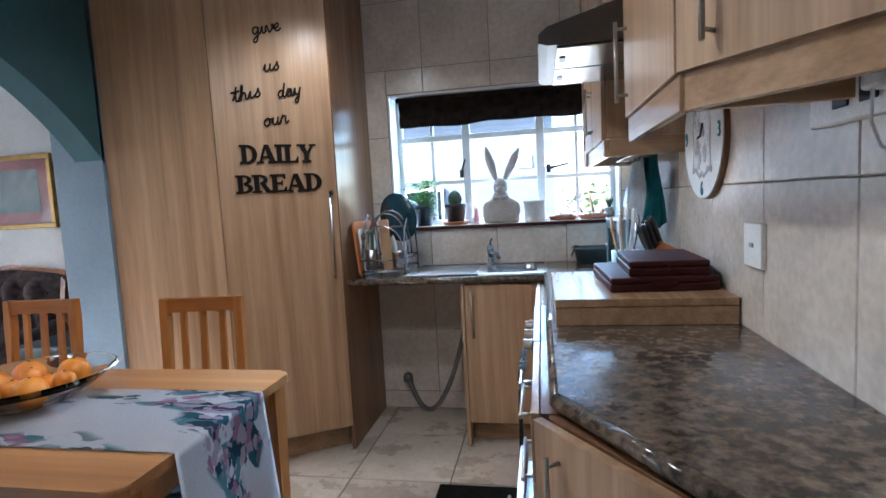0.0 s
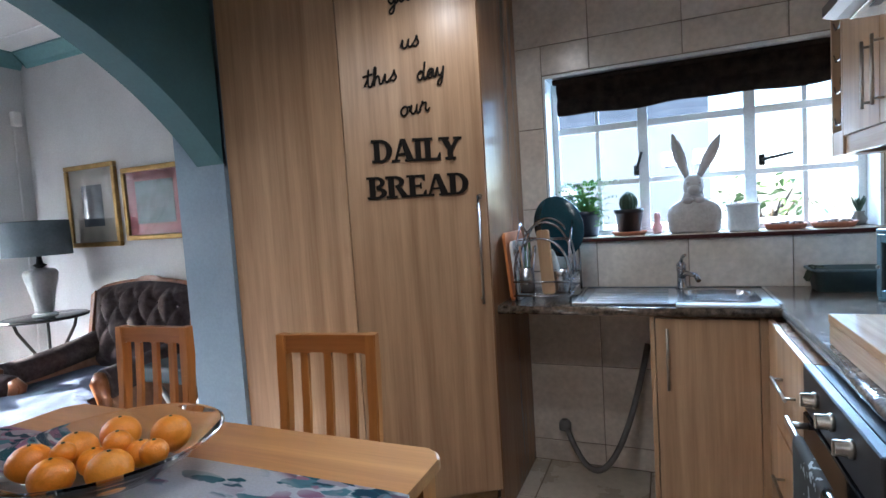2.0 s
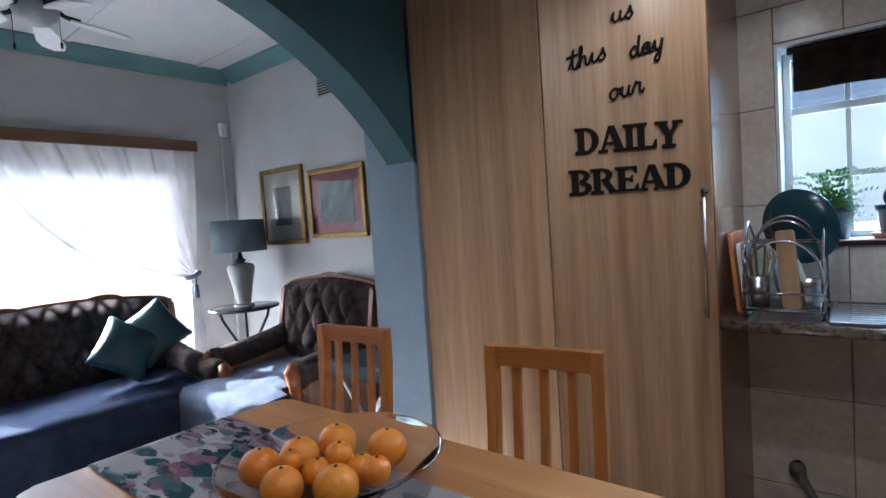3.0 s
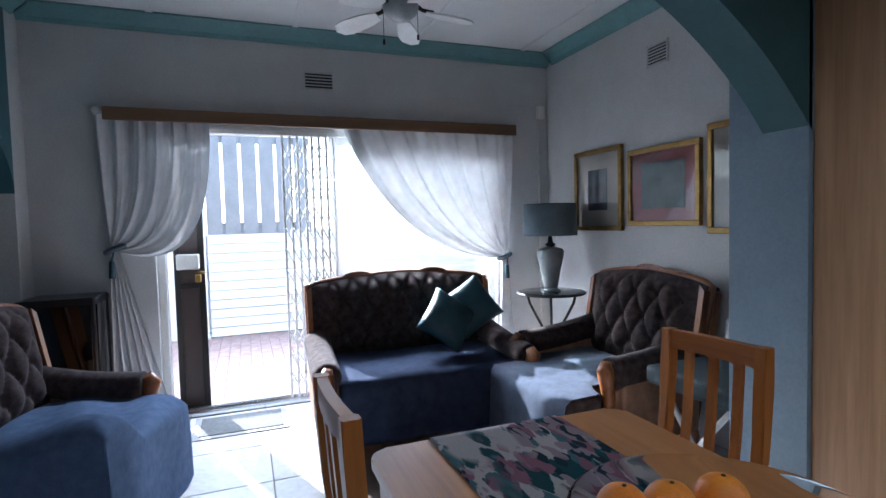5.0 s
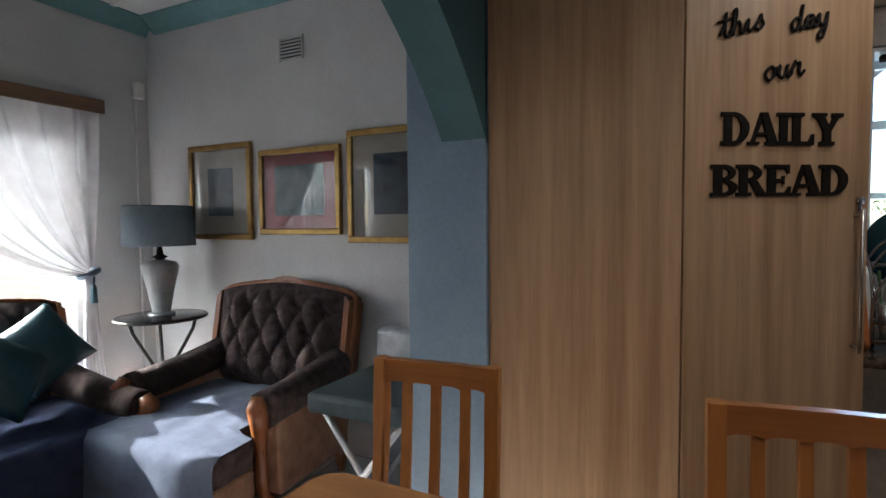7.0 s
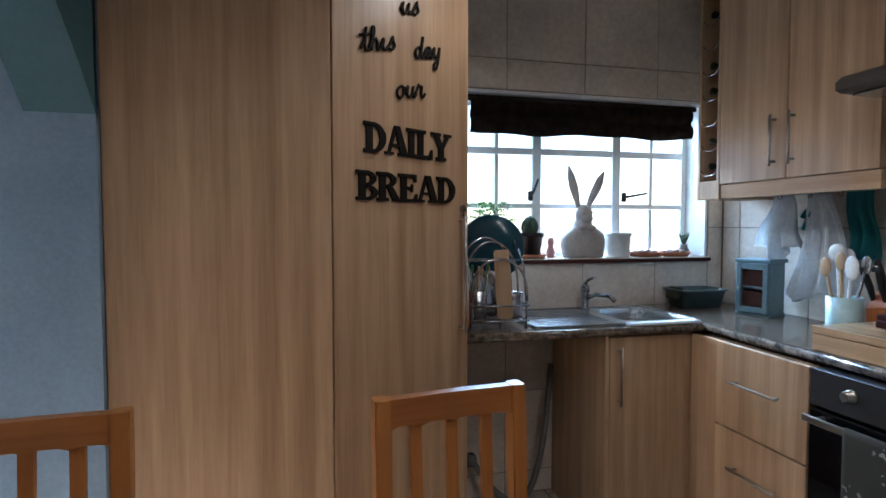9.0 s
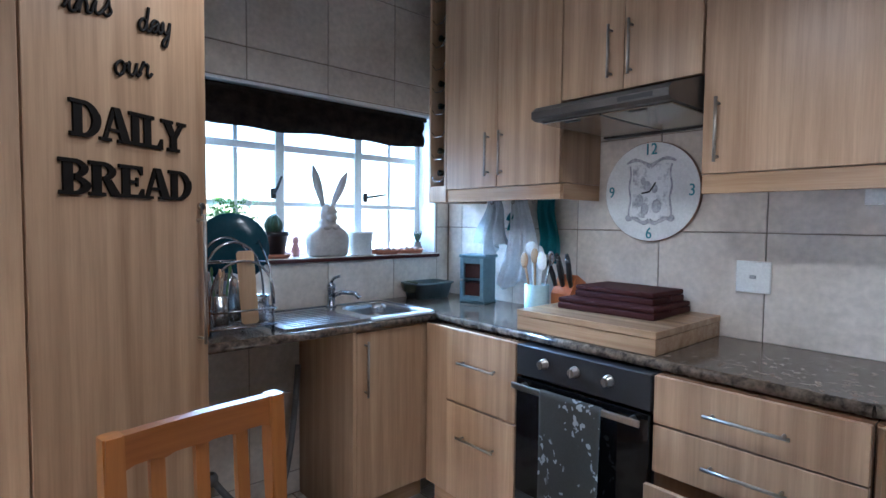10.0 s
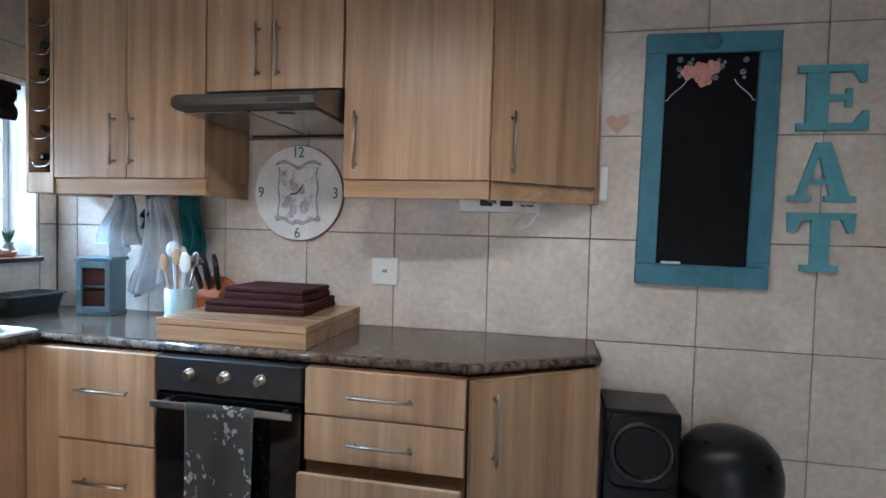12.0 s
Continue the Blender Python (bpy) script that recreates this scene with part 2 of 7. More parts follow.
GOLD = mottled("gilt_frame", (0.26, 0.155, 0.045), (0.44, 0.28, 0.10), 16.0, 0.36, 0.8)
MATBOARD = plain("cream_mat_board", (0.50, 0.47, 0.41), 0.8)
REDMAT = mottled("dusty_red_mat", (0.27, 0.065, 0.08), (0.35, 0.11, 0.12), 8.0, 0.8)
PRINT_D = mottled("dark_blue_print", (0.02, 0.035, 0.055), (0.12, 0.15, 0.18), 11.0, 0.7)
PRINT_T = mottled("teal_print", (0.03, 0.075, 0.095), (0.15, 0.21, 0.22), 9.0, 0.7)
VELVET = velvet("grey_brown_velvet", (0.032, 0.022, 0.021), (0.088, 0.066, 0.063))
# brown side cloth, its tone lightened for sun bounced off the floor
SIDECLOTH = velvet("brown_velvet_bounce_lit", (0.22, 0.12, 0.075), (0.36, 0.21, 0.135), 14.0)
THROW = mottled("blue_throw", (0.13, 0.185, 0.31), (0.20, 0.275, 0.43), 18.0, 0.9, 0, 0.15, 300, 0.3)
THROW_G = mottled("pale_blue_grey_throw", (0.13, 0.155, 0.22), (0.18, 0.21, 0.28), 18.0, 0.9, 0, 0.15, 300, 0.3)
THROW_D = mottled("navy_throw", (0.042, 0.056, 0.105), (0.072, 0.092, 0.16), 18.0, 0.9, 0, 0.15, 300, 0.3)
CUSHION = mottled("teal_satin", (0.006, 0.038, 0.052), (0.013, 0.066, 0.085), 10.0, 0.52, 0, 0.5, 200, 0.06)
SHEER = sheer_mat("white_voile", (0.74, 0.74, 0.75), 0.004)
CORD = plain("grey_blue_cord", (0.10, 0.13, 0.16), 0.8)
# blue-grey lampshade, with its backlit darkness put into the colour
SHADE = mottled("blue_grey_shade_backlit", (0.12, 0.16, 0.185), (0.17, 0.215, 0.24), 8.0, 0.85)
CERAMIC = mottled("pale_ceramic", (0.30, 0.33, 0.33), (0.42, 0.44, 0.44), 9.0, 0.3)
# the rabbit's white resin, greyed to stand for its backlit shade
BACKLIT_WHITE = mottled("white_resin_backlit", (0.38, 0.34, 0.31), (0.56, 0.52, 0.48), 12.0, 0.7, 0, 0.3, 80, 0.2)
FERN = mottled("fern_green", (0.06, 0.16, 0.03), (0.14, 0.30, 0.06), 10.0, 0.5)
LEAF = mottled("leaf_green", (0.025, 0.075, 0.014), (0.07, 0.17, 0.03), 10.0, 0.5)
CACTUS = mottled("cactus_green", (0.025, 0.05, 0.022), (0.06, 0.10, 0.05), 30.0, 0.7)
BLIND = mottled("dark_brown_blind", (0.014, 0.009, 0.007), (0.038, 0.026, 0.019), 22.0, 0.9, 0, 0.1, 160, 0.3)
RUNNER = blotched("floral_runner", (0.66, 0.64, 0.65), [(0.02, 0.10, 0.125), (0.10, 0.22, 0.25), (0.34, 0.16, 0.23), (0.015, 0.05, 0.08), (0.40, 0.33, 0.38)], 10.0, 0.8, (0.6, 1.5, 0.9), 0.45)
TEATOWEL = blotched("printed_tea_towel", (0.10, 0.088, 0.07), [(0.5, 0.48, 0.44), (0.45, 0.43, 0.40)], 22.0, 0.9, (1, 1, 0.8), 0.26)
CLOTH_W = mottled("white_cloth", (0.70, 0.73, 0.76), (0.84, 0.86, 0.87), 14.0, 0.9)
CLOTH_T = mottled("teal_cloth", (0.02, 0.20, 0.23), (0.035, 0.27, 0.30), 14.0, 0.9)
BASIN = mottled("grey_green_plastic", (0.06, 0.085, 0.085), (0.10, 0.13, 0.125), 12.0, 0.45)
PAVER = mottled("red_paver", (0.34, 0.23, 0.21), (0.50, 0.38, 0.35), 12.0, 0.85)
CLADDING = mottled("pale_cladding", (0.62, 0.66, 0.70), (0.70, 0.74, 0.77), 5.0, 0.55)
FENCE = mottled("grey_fence_board", (0.19, 0.205, 0.225), (0.25, 0.265, 0.28), 5.0, 0.7)
OUTWALL = mottled("painted_outer_wall", (0.62, 0.62, 0.60), (0.72, 0.72, 0.70), 2.0, 0.8)
NEIGHBOUR = mottled("neighbour_wall_paint", (0.095, 0.115, 0.14), (0.125, 0.145, 0.175), 2.0, 0.8)
GROUND = mottled("garden_ground", (0.10, 0.10, 0.07), (0.20, 0.18, 0.13), 1.5, 0.95)
FOLIAGE = mottled("garden_foliage", (0.14, 0.24, 0.08), (0.26, 0.38, 0.16), 7.0, 0.6)
BARK = mottled("bark", (0.06, 0.045, 0.03), (0.14, 0.10, 0.07), 20.0, 0.9, 0, 0.2, 60, 0.5)
DOORMAT = mottled("grey_door_mat", (0.12, 0.12, 0.12), (0.19, 0.19, 0.185), 40.0, 0.95, 0, 0.1, 260, 0.4)
RUBBERMAT = mottled("black_mat", (0.008, 0.008, 0.008), (0.018, 0.018, 0.018), 40.0, 0.9, 0, 0.1, 260, 0.4)
RUG = velvet("brown_rug", (0.08, 0.06, 0.048), (0.16, 0.12, 0.095), 9.0)
HOSE = mottled("grey_hose", (0.10, 0.095, 0.09), (0.17, 0.16, 0.15), 20.0, 0.55)
KNIFEWOOD = wood("orange_wood_block", (0.42, 0.13, 0.035), (0.58, 0.20, 0.06), "z", 0.4)
SPOONWOOD = wood("spoon_wood", (0.36, 0.22, 0.11), (0.50, 0.34, 0.20), "z", 0.55)
PINK = plain("pale_pink", (0.62, 0.32, 0.32), 0.5)
ROSE = mottled("rose_paint", (0.62, 0.22, 0.20), (0.76, 0.42, 0.38), 60.0, 0.7)
CHALK = plain("chalk_white", (0.72, 0.72, 0.70), 0.9)
HEART = mottled("faded_heart_paint", (0.50, 0.27, 0.20), (0.56, 0.34, 0.26), 24.0, 0.5)
SKETCH = mottled("grey_sketch", (0.26, 0.26, 0.29), (0.76, 0.76, 0.76), 26.0, 0.5, 0, 0.5, 120, 0.0, 0.05, 8, 0.34, 0.52)
BOTTLE = glass_mat("wine_bottle_glass", (0.06, 0.10, 0.05), 0.05)
LAMPGLOW = lit("lamp_glow", (1.0, 0.95, 0.87), 5.0)


# ---- mesh helpers ----
PLACE = {}


def root(name, label, category, base=(0, 0, 0), rz=0.0, group="", kind="", rx=0.0, ry=0.0):
    ob = new(name)
    ob.empty_display_size = 0.1
    m = pose(*base, rx, ry, rz)
    ob.matrix_world = m
    PLACE[ob] = m
    return tagged(ob, label, category, group, kind)


def finish(name, bm, material):
    me = bpy.data.meshes.new(name)
    bmesh.ops.recalc_face_normals(bm, faces=bm.faces)
    bm.to_mesh(me)
    bm.free()
    for m in material if isinstance(material, (list, tuple)) else [material]:
        me.materials.append(m)
    return me


def part(name, bm, material, parent, label="", own=False):
    """One mesh under a thing or a part. The bmesh is in world metres, or, with own, in the thing's own."""
    m = PLACE[parent]
    if not own:
        bm.transform(m.inverted())
    ob = new(name, finish(name, bm, material))
    ob.parent = parent
    PLACE[ob] = m
    return tagged(ob, label)


def solid(name, bm, material, label, category, base=None, group="", kind=""):
    """A thing that is one mesh, with its origin at its base."""
    if base is None:
        xs = [v.co for v in bm.verts]
        base = (sum(v.x for v in xs) / len(xs), sum(v.y for v in xs) / len(xs), min(v.z for v in xs))
    bm.transform(Matrix.Translation(base).inverted())
    ob = new(name, finish(name, bm, material))
    ob.matrix_world = Matrix.Translation(base)
    PLACE[ob] = ob.matrix_world.copy()
    return tagged(ob, label, category, group, kind)


def B():
    return bmesh.new()


def box(bm, x0, x1, y0, y1, z0, z1, bev=0.0, seg=1):
    r = bmesh.ops.create_cube(bm, size=1.0)
    vs = r["verts"]
    for v in vs:
        v.co = Vector(((x0 + x1) / 2 + v.co.x * (x1 - x0), (y0 + y1) / 2 + v.co.y * (y1 - y0), (z0 + z1) / 2 + v.co.z * (z1 - z0)))
    if bev:
        es = list({e for v in vs for e in v.link_edges})
        bmesh.ops.bevel(bm, geom=es, offset=bev, segments=seg, affect="EDGES", profile=0.5)
    return bm


def prism(bm, poly, lo, hi, m=None, bev=0.0):
    """A flat outline, drawn in x and y, made thick from lo to hi along z, then moved by m."""
    a = [bm.verts.new((x, y, lo)) for x, y in poly]
    b = [bm.verts.new((x, y, hi)) for x, y in poly]
    bm.faces.new(a[::-1])
    top = bm.faces.new(b)
    n = len(poly)
    for i in range(n):
        bm.faces.new((a[i], a[(i + 1) % n], b[(i + 1) % n], b[i]))
    if m is not None:
        for v in a + b:
            v.co = m @ v.co
    if bev:
        bmesh.ops.bevel(bm, geom=list(top.edges), offset=bev, segments=2, affect="EDGES", profile=0.5)
    return bm


def ring(bm, centre, side, up, r, n):
    return [bm.verts.new(centre + side * (r * math.cos(2 * math.pi * i / n)) + up * (r * math.sin(2 * math.pi * i / n))) for i in range(n)]


def tube(bm, pts, r, n=8, closed=False, caps=True):
    pts = [Vector(p) for p in pts]
    rs = list(r) if isinstance(r, (list, tuple)) else [r] * len(pts)
    rings, side = [], None
    for i, p in enumerate(pts):
        a, b = pts[(i - 1) % len(pts)] if i or closed else p, pts[(i + 1) % len(pts)] if i < len(pts) - 1 or closed else p
        d = (b - a).normalized()
        ref = side if side is not None else (Vector((0, 0, 1)) if abs(d.z) < 0.9 else Vector((1, 0, 0)))
        side = (ref - d * ref.dot(d)).normalized()
        rings.append(ring(bm, p, side, d.cross(side), rs[i], n))
    k = len(rings)
    for i in range(k if closed else k - 1):
        a, b = rings[i], rings[(i + 1) % k]
        for j in range(n):
            bm.faces.new((a[j], a[(j + 1) % n], b[(j + 1) % n], b[j])).smooth = True
    if caps and not closed:
        bm.faces.new(rings[0][::-1])
        bm.faces.new(rings[-1])
    return bm


def cyl(bm, p, q, r, r2=None, n=20):
    return tube(bm, [p, q], [r, r if r2 is None else r2], n)


def lathe(bm, prof, n=28, c=(0, 0, 0), sx=1.0, sy=1.0, rz=0.0):
    """Turns a profile of (radius, height) round the upright through c."""
    rows, cr, sr = [], math.cos(rz), math.sin(rz)
    for r, z in prof:
        if r < 1e-5:
            rows.append([bm.verts.new((c[0], c[1], c[2] + z))])
        else:
            ring_v = []
            for i in range(n):
                a = 2 * math.pi * i / n
                x, y = r * sx * math.cos(a), r * sy * math.sin(a)
                ring_v.append(bm.verts.new((c[0] + x * cr - y * sr, c[1] + x * sr + y * cr, c[2] + z)))
            rows.append(ring_v)
    for a, b in zip(rows, rows[1:]):
        for j in range(n):
            k = (j + 1) % n
            if len(a) == 1 and len(b) == 1:
                continue
            f = (a[0], b[j], b[k]) if len(a) == 1 else (a[j], b[0], a[k]) if len(b) == 1 else (a[j], b[j], b[k], a[k])
            bm.faces.new(f).smooth = True
    return bm


def ball(bm, c, r, n=16, squash=1.0, sx=1.0, sy=1.0):
    return lathe(bm, [(r * math.sin(math.pi * i / (n // 2)), -r * squash * math.cos(math.pi * i / (n // 2))) for i in range(n // 2 + 1)], n, c, sx, sy)


def sheet(bm, fn, nu, nv, thick=0.0):
    """A surface fn(u, v) over the unit square; thick gives it a second skin along its normals."""
    g = [[bm.verts.new(fn(i / nu, j / nv)) for j in range(nv + 1)] for i in range(nu + 1)]
    fs = []
    for i in range(nu):
        for j in range(nv):
            f = bm.faces.new((g[i][j], g[i + 1][j], g[i + 1][j + 1], g[i][j + 1]))
            f.smooth = True
            fs.append(f)
    if thick:
        bmesh.ops.solidify(bm, geom=fs, thickness=thick)
    return bm


def rounded(x0, x1, y0, y1, r, n=6):
    pts = []
    for cx, cy, a0 in ((x1 - r, y1 - r, 0), (x0 + r, y1 - r, 90), (x0 + r, y0 + r, 180), (x1 - r, y0 + r, 270)):
        pts += [(cx + r * math.cos(radians(a0 + 90 * i / n)), cy + r * math.sin(radians(a0 + 90 * i / n))) for i in range(n + 1)]
    return pts


def grown(bm, amount, scale, seed=0.0):
    """Pushes every vertex a little by smooth noise, for surfaces that are not quite true."""
    for v in bm.verts:
        v.co += Vector(noise.noise_vector(v.co * scale + Vector((seed, seed, seed)))) * amount
    return bm


# ---- the large structure ----
XR, YN, XA, XA2 = 1.37, 3.99, -1.21, -1.36  # east wall, window wall, arch wall (both faces)
YS = -1.3  # plain wall that closes the kitchen behind the walk
XW, YL, YLS = -4.05, 3.93, 0.22  # lounge: west, north and south walls
CEIL_K, CEIL_L = 2.7, 2.7
TH = 0.23

# kitchen floor and lounge floor: beds of grout, on which the tiles lie
floor_k = solid("floor", box(B(), XA2, XR + TH, YS - TH, YN + TH, -0.12, -0.006), GROUT, "beige tiled kitchen floor with dark joints", "floor", kind="structure", base=(0, 0, 0))
floor_l = solid("floor", box(B(), XW - TH, XA2 - 0.001, YLS - 2.2, YL + TH, -0.12, -0.006), GROUT, "pale tiled lounge floor", "floor", kind="structure", base=(-2.7, 2, 0))

# east wall
wall_east = solid("wall_east", box(B(), XR, XR + TH, YS - TH, YN + TH, 0, CEIL_K), GROUT, "kitchen wall of square beige glazed tiles", "wall", kind="structure", base=(XR, 1, 0))

# window wall, with its opening
WX0, WX1, WZ0, WZ1 = -0.06, 1.275, 1.122, 1.935
b = B()
box(b, XA2, WX0, YN, YN + TH, 0, CEIL_K)
box(b, WX1, XR - 0.001, YN, YN + TH, 0, CEIL_K)
box(b, WX0, WX1, YN, YN + TH, 0, WZ0)
box(b, WX0, WX1, YN, YN + TH, WZ1, CEIL_K)
wall_north = solid("wall_north", b, GROUT, "tiled kitchen wall round the window", "wall", kind="structure", base=(0, YN, 0))
b = B()
box(b, WX0, WX0 + 0.012, YN + 0.003, YN + TH, WZ0 + 0.02, WZ1 - 0.014)
box(b, WX1 - 0.012, WX1, YN + 0.003, YN + TH, WZ0 + 0.02, WZ1 - 0.014)
box(b, WX0, WX1, YN + 0.003, YN + TH, WZ1 - 0.014, WZ1 - 0.001)
solid("trim", b, WHITE, "white painted reveal of the kitchen window", "trim", kind="structure")
solid("window_sill", box(B(), WX0 - 0.005, WX1 + 0.005, YN - 0.02, YN + TH, WZ0 - 0.002, WZ0 + 0.018, 0.004), TILE, "glazed tile sill under the kitchen window", "sill", kind="structure")
solid("trim", box(B(), WX0 - 0.005, WX1 + 0.005, YN - 0.027, YN - 0.0205, WZ0 - 0.004, WZ0 + 0.014, 0.002), DARKWOOD, "dark brown edging strip along the window sill", "trim", kind="structure")

# arch wall: an arc on springings, with a deeper pillar at its north end
AY, AZ, AR, SPR = 1.91, 0.65, 1.47, 1.548
half = math.sqrt(AR ** 2 - (SPR - AZ) ** 2)
AY0, AY1 = AY - half, AY + half
arc = [(AY + AR * math.sin(a), AZ + AR * math.cos(a)) for a in [(-1 + 2 * i / 40) * math.asin(half / AR) for i in range(41)]]
b = B()
swap = Matrix(((0, 0, 1, 0), (1, 0, 0, 0), (0, 1, 0, 0), (0, 0, 0, 1)))  # outline (y, z) made thick along x
prism(b, arc + [(AY1, CEIL_K), (AY0, CEIL_K)], XA2, XA, swap)
wall_arch = solid("wall_arch", b, TEAL_PAINT, "dark teal wall above the wide arch between kitchen and lounge", "wall", kind="structure")
b = B()
box(b, -1.487, XA, AY1 - 0.015, YN, 0, CEIL_K)
solid("wall_pillar", b, BLUE_PAINT, "blue-grey painted pillar that carries the arch", "pillar", kind="structure")
b = B()
box(b, -1.525, XA, YS - TH, AY0 + 0.015, 0, CEIL_K)
solid("wall_arch_end", b, BLUE_PAINT, "blue-grey painted wall beside the arch", "wall", kind="structure")
# the kitchen's plain south wall
solid("wall_south", box(B(), XA, XR, YS - TH, YS, 0, CEIL_K), PLASTER, "plain painted wall behind the kitchen", "wall", kind="structure")

# lounge walls
DY0, DY1, DZ1 = 0.90, 3.50, 2.03
b = B()
box(b, XW - TH, XW, YLS - 2.2, DY0, 0, CEIL_L)
box(b, XW - TH, XW, DY1, YL + TH, 0, CEIL_L)
box(b, XW - TH, XW, DY0, DY1, DZ1, CEIL_L)
solid("wall_west", b, PLASTER, "grey painted lounge wall with a wide glazed door opening", "wall", kind="structure")
solid("wall_lounge_north", box(B(), XW, -1.488, YL, YL + TH, 0, CEIL_L), PLASTER, "grey painted lounge wall hung with pictures", "wall", kind="structure")
# lounge south wall with an arch like the other
SX0, SX1 = -3.86, -1.9
sc, sw = (SX0 + SX1) / 2, (SX1 - SX0) / 2
sarc = [(sc + sw * math.cos(math.pi * (1 - i / 32)), 1.53 + 0.5 * math.sin(math.pi * i / 32)) for i in range(33)]
b = B()
up = Matrix(((1, 0, 0, 0), (0, 0, 1, 0), (0, 1, 0, 0), (0, 0, 0, 1)))  # outline (x, z) made thick along y
prism(b, sarc + [(SX1, CEIL_L), (SX0, CEIL_L)], YLS - 0.15, YLS, up)
solid("wall_lounge_south", b, TEAL_PAINT, "teal arch head in the lounge", "wall", kind="structure")
b = B()
box(b, XW, SX0 + 0.001, YLS - 0.15, YLS - 0.001, 0, CEIL_L)
box(b, SX1 - 0.001, -1.526, YLS - 0.15, YLS - 0.001, 0, CEIL_L)
solid("wall_lounge_south_sides", b, PLASTER, "grey lounge wall beside the second arch", "wall", kind="structure")
solid("wall_passage", box(B(), XW, -1.526, YLS - 2.2, YLS - 2.0, 0, CEIL_L), PLASTER, "plain wall beyond the second arch", "wall", kind="structure")

# ceilings; the lounge one is of boards with cover strips
solid("ceiling", box(B(), XA2, XR + TH, YS - TH, YN + TH, CEIL_K, CEIL_K + 0.1), CEIL, "white kitchen ceiling", "ceiling", kind="structure")
b = B()
box(b, XW - TH, XA2 - 0.001, YLS - 2.2, YL + TH, CEIL_L, CEIL_L + 0.1)
for k in range(4):
    y = 0.95 + 0.9 * k
    box(b, XW, XA2 - 0.002, y - 0.02, y + 0.02, CEIL_L - 0.008, CEIL_L + 0.001, 0.002)
solid("ceiling", b, CEIL, "white board ceiling of the lounge with cover strips", "ceiling", kind="structure")
roof = B()
box(roof, XW - TH - 0.25, XR + TH + 0.25, YS - 1.6, YN + TH + 0.25, CEIL_K + 0.1, CEIL_K + 0.18)
solid("roof", roof, OUTWALL, "plain roof slab over the house", "roof", kind="structure")


def cornice(x0, y0, x1, y1, nx, ny):
    """A coved strip along one wall; (nx, ny) points into the room."""
    prof = [(0, -0.10), (0.012, -0.10), (0.02, -0.088), (0.035, -0.05), (0.06, -0.022), (0.09, -0.012), (0.10, -0.012), (0.10, 0)]
    bm = B()
    rows = [[bm.verts.new((x + nx * d, y + ny * d, CEIL_L - 0.0005 + h)) for d, h in prof] for x, y in ((x0, y0), (x1, y1))]
    n = len(prof)
    for i in range(n):
        bm.faces.new((rows[0][i], rows[1][i], rows[1][(i + 1) % n], rows[0][(i + 1) % n]))
    bm.faces.new(rows[0])
    bm.faces.new(rows[1][::-1])
    return solid("cornice", bm, CORNICE, "teal painted coved cornice of the lounge", "cornice", kind="structure", group="lounge cornice")


cornice(XW, YLS, XW, YL, 1, 0)
cornice(XW + 0.1, YL, -1.488, YL, 0, -1)
cornice(XW + 0.1, YLS, XA2 - 0.002, YLS, 0, 1)
cornice(XA2, YLS + 0.1, XA2, AY1 - 0.02, -1, 0)

# ---- kitchen window ----
win = root("window_1", "white steel kitchen window with small panes", "window", (0.6, YN + 0.17, WZ0), kind="structure")
y0, y1 = YN + 0.155, YN + 0.185
M1, M2 = 0.385, 0.835
b = B()
box(b, WX0 + 0.012, WX0 + 0.042, y0, y1, WZ0 + 0.018, WZ1 - 0.014, 0.003)
box(b, WX1 - 0.042, WX1 - 0.012, y0, y1, WZ0 + 0.018, WZ1 - 0.014, 0.003)
box(b, WX0 + 0.042, WX1 - 0.042, y0, y1, WZ0 + 0.018, WZ0 + 0.044, 0.003)
box(b, WX0 + 0.042, WX1 - 0.042, y0, y1, WZ1 - 0.044, WZ1 - 0.014, 0.003)
part("window_frame", b, WHITE, win)
for x in (M1, M2):
    part("mullion", box(B(), x - 0.024, x + 0.024, y0 - 0.006, y1 - 0.002, WZ0 + 0.044, WZ1 - 0.044, 0.004), WHITE, win)
cells = ((WX0 + 0.042, M1 - 0.024), (M1 + 0.024, M2 - 0.024), (M2 + 0.024, WX1 - 0.042))
for i, (a, c) in enumerate(cells):
    part("transom", box(B(), a, c, y0 - 0.004, y1 - 0.004, 1.658, 1.692, 0.003), WHITE, win)
    part("glazing_bar", box(B(), a, c, y0 - 0.002, y1 - 0.006, 1.388, 1.412, 0.002), WHITE, win)
    if i != 1:
        x = (a + c) / 2
        part("glazing_bar", box(B(), x - 0.010, x + 0.010, y0 + 0.001, y1 - 0.007, WZ0 + 0.044, 1.387, 0.002), WHITE, win)
        part("glazing_bar", box(B(), x - 0.010, x + 0.010, y0 + 0.001, y1 - 0.007, 1.413, 1.657, 0.002), WHITE, win)
        part("glazing_bar", box(B(), x - 0.010, x + 0.010, y0 + 0.001, y1 - 0.007, 1.693, WZ1 - 0.044, 0.002), WHITE, win)
    for z0, z1 in ((WZ0 + 0.04, 1.396), (1.404, 1.666), (1.684, WZ1 - 0.04)):
        pane = part("pane", box(B(), a - 0.004, c + 0.004, y0 + 0.013, y0 + 0.017, z0, z1), GLASS, win)
        pane.visible_shadow = False
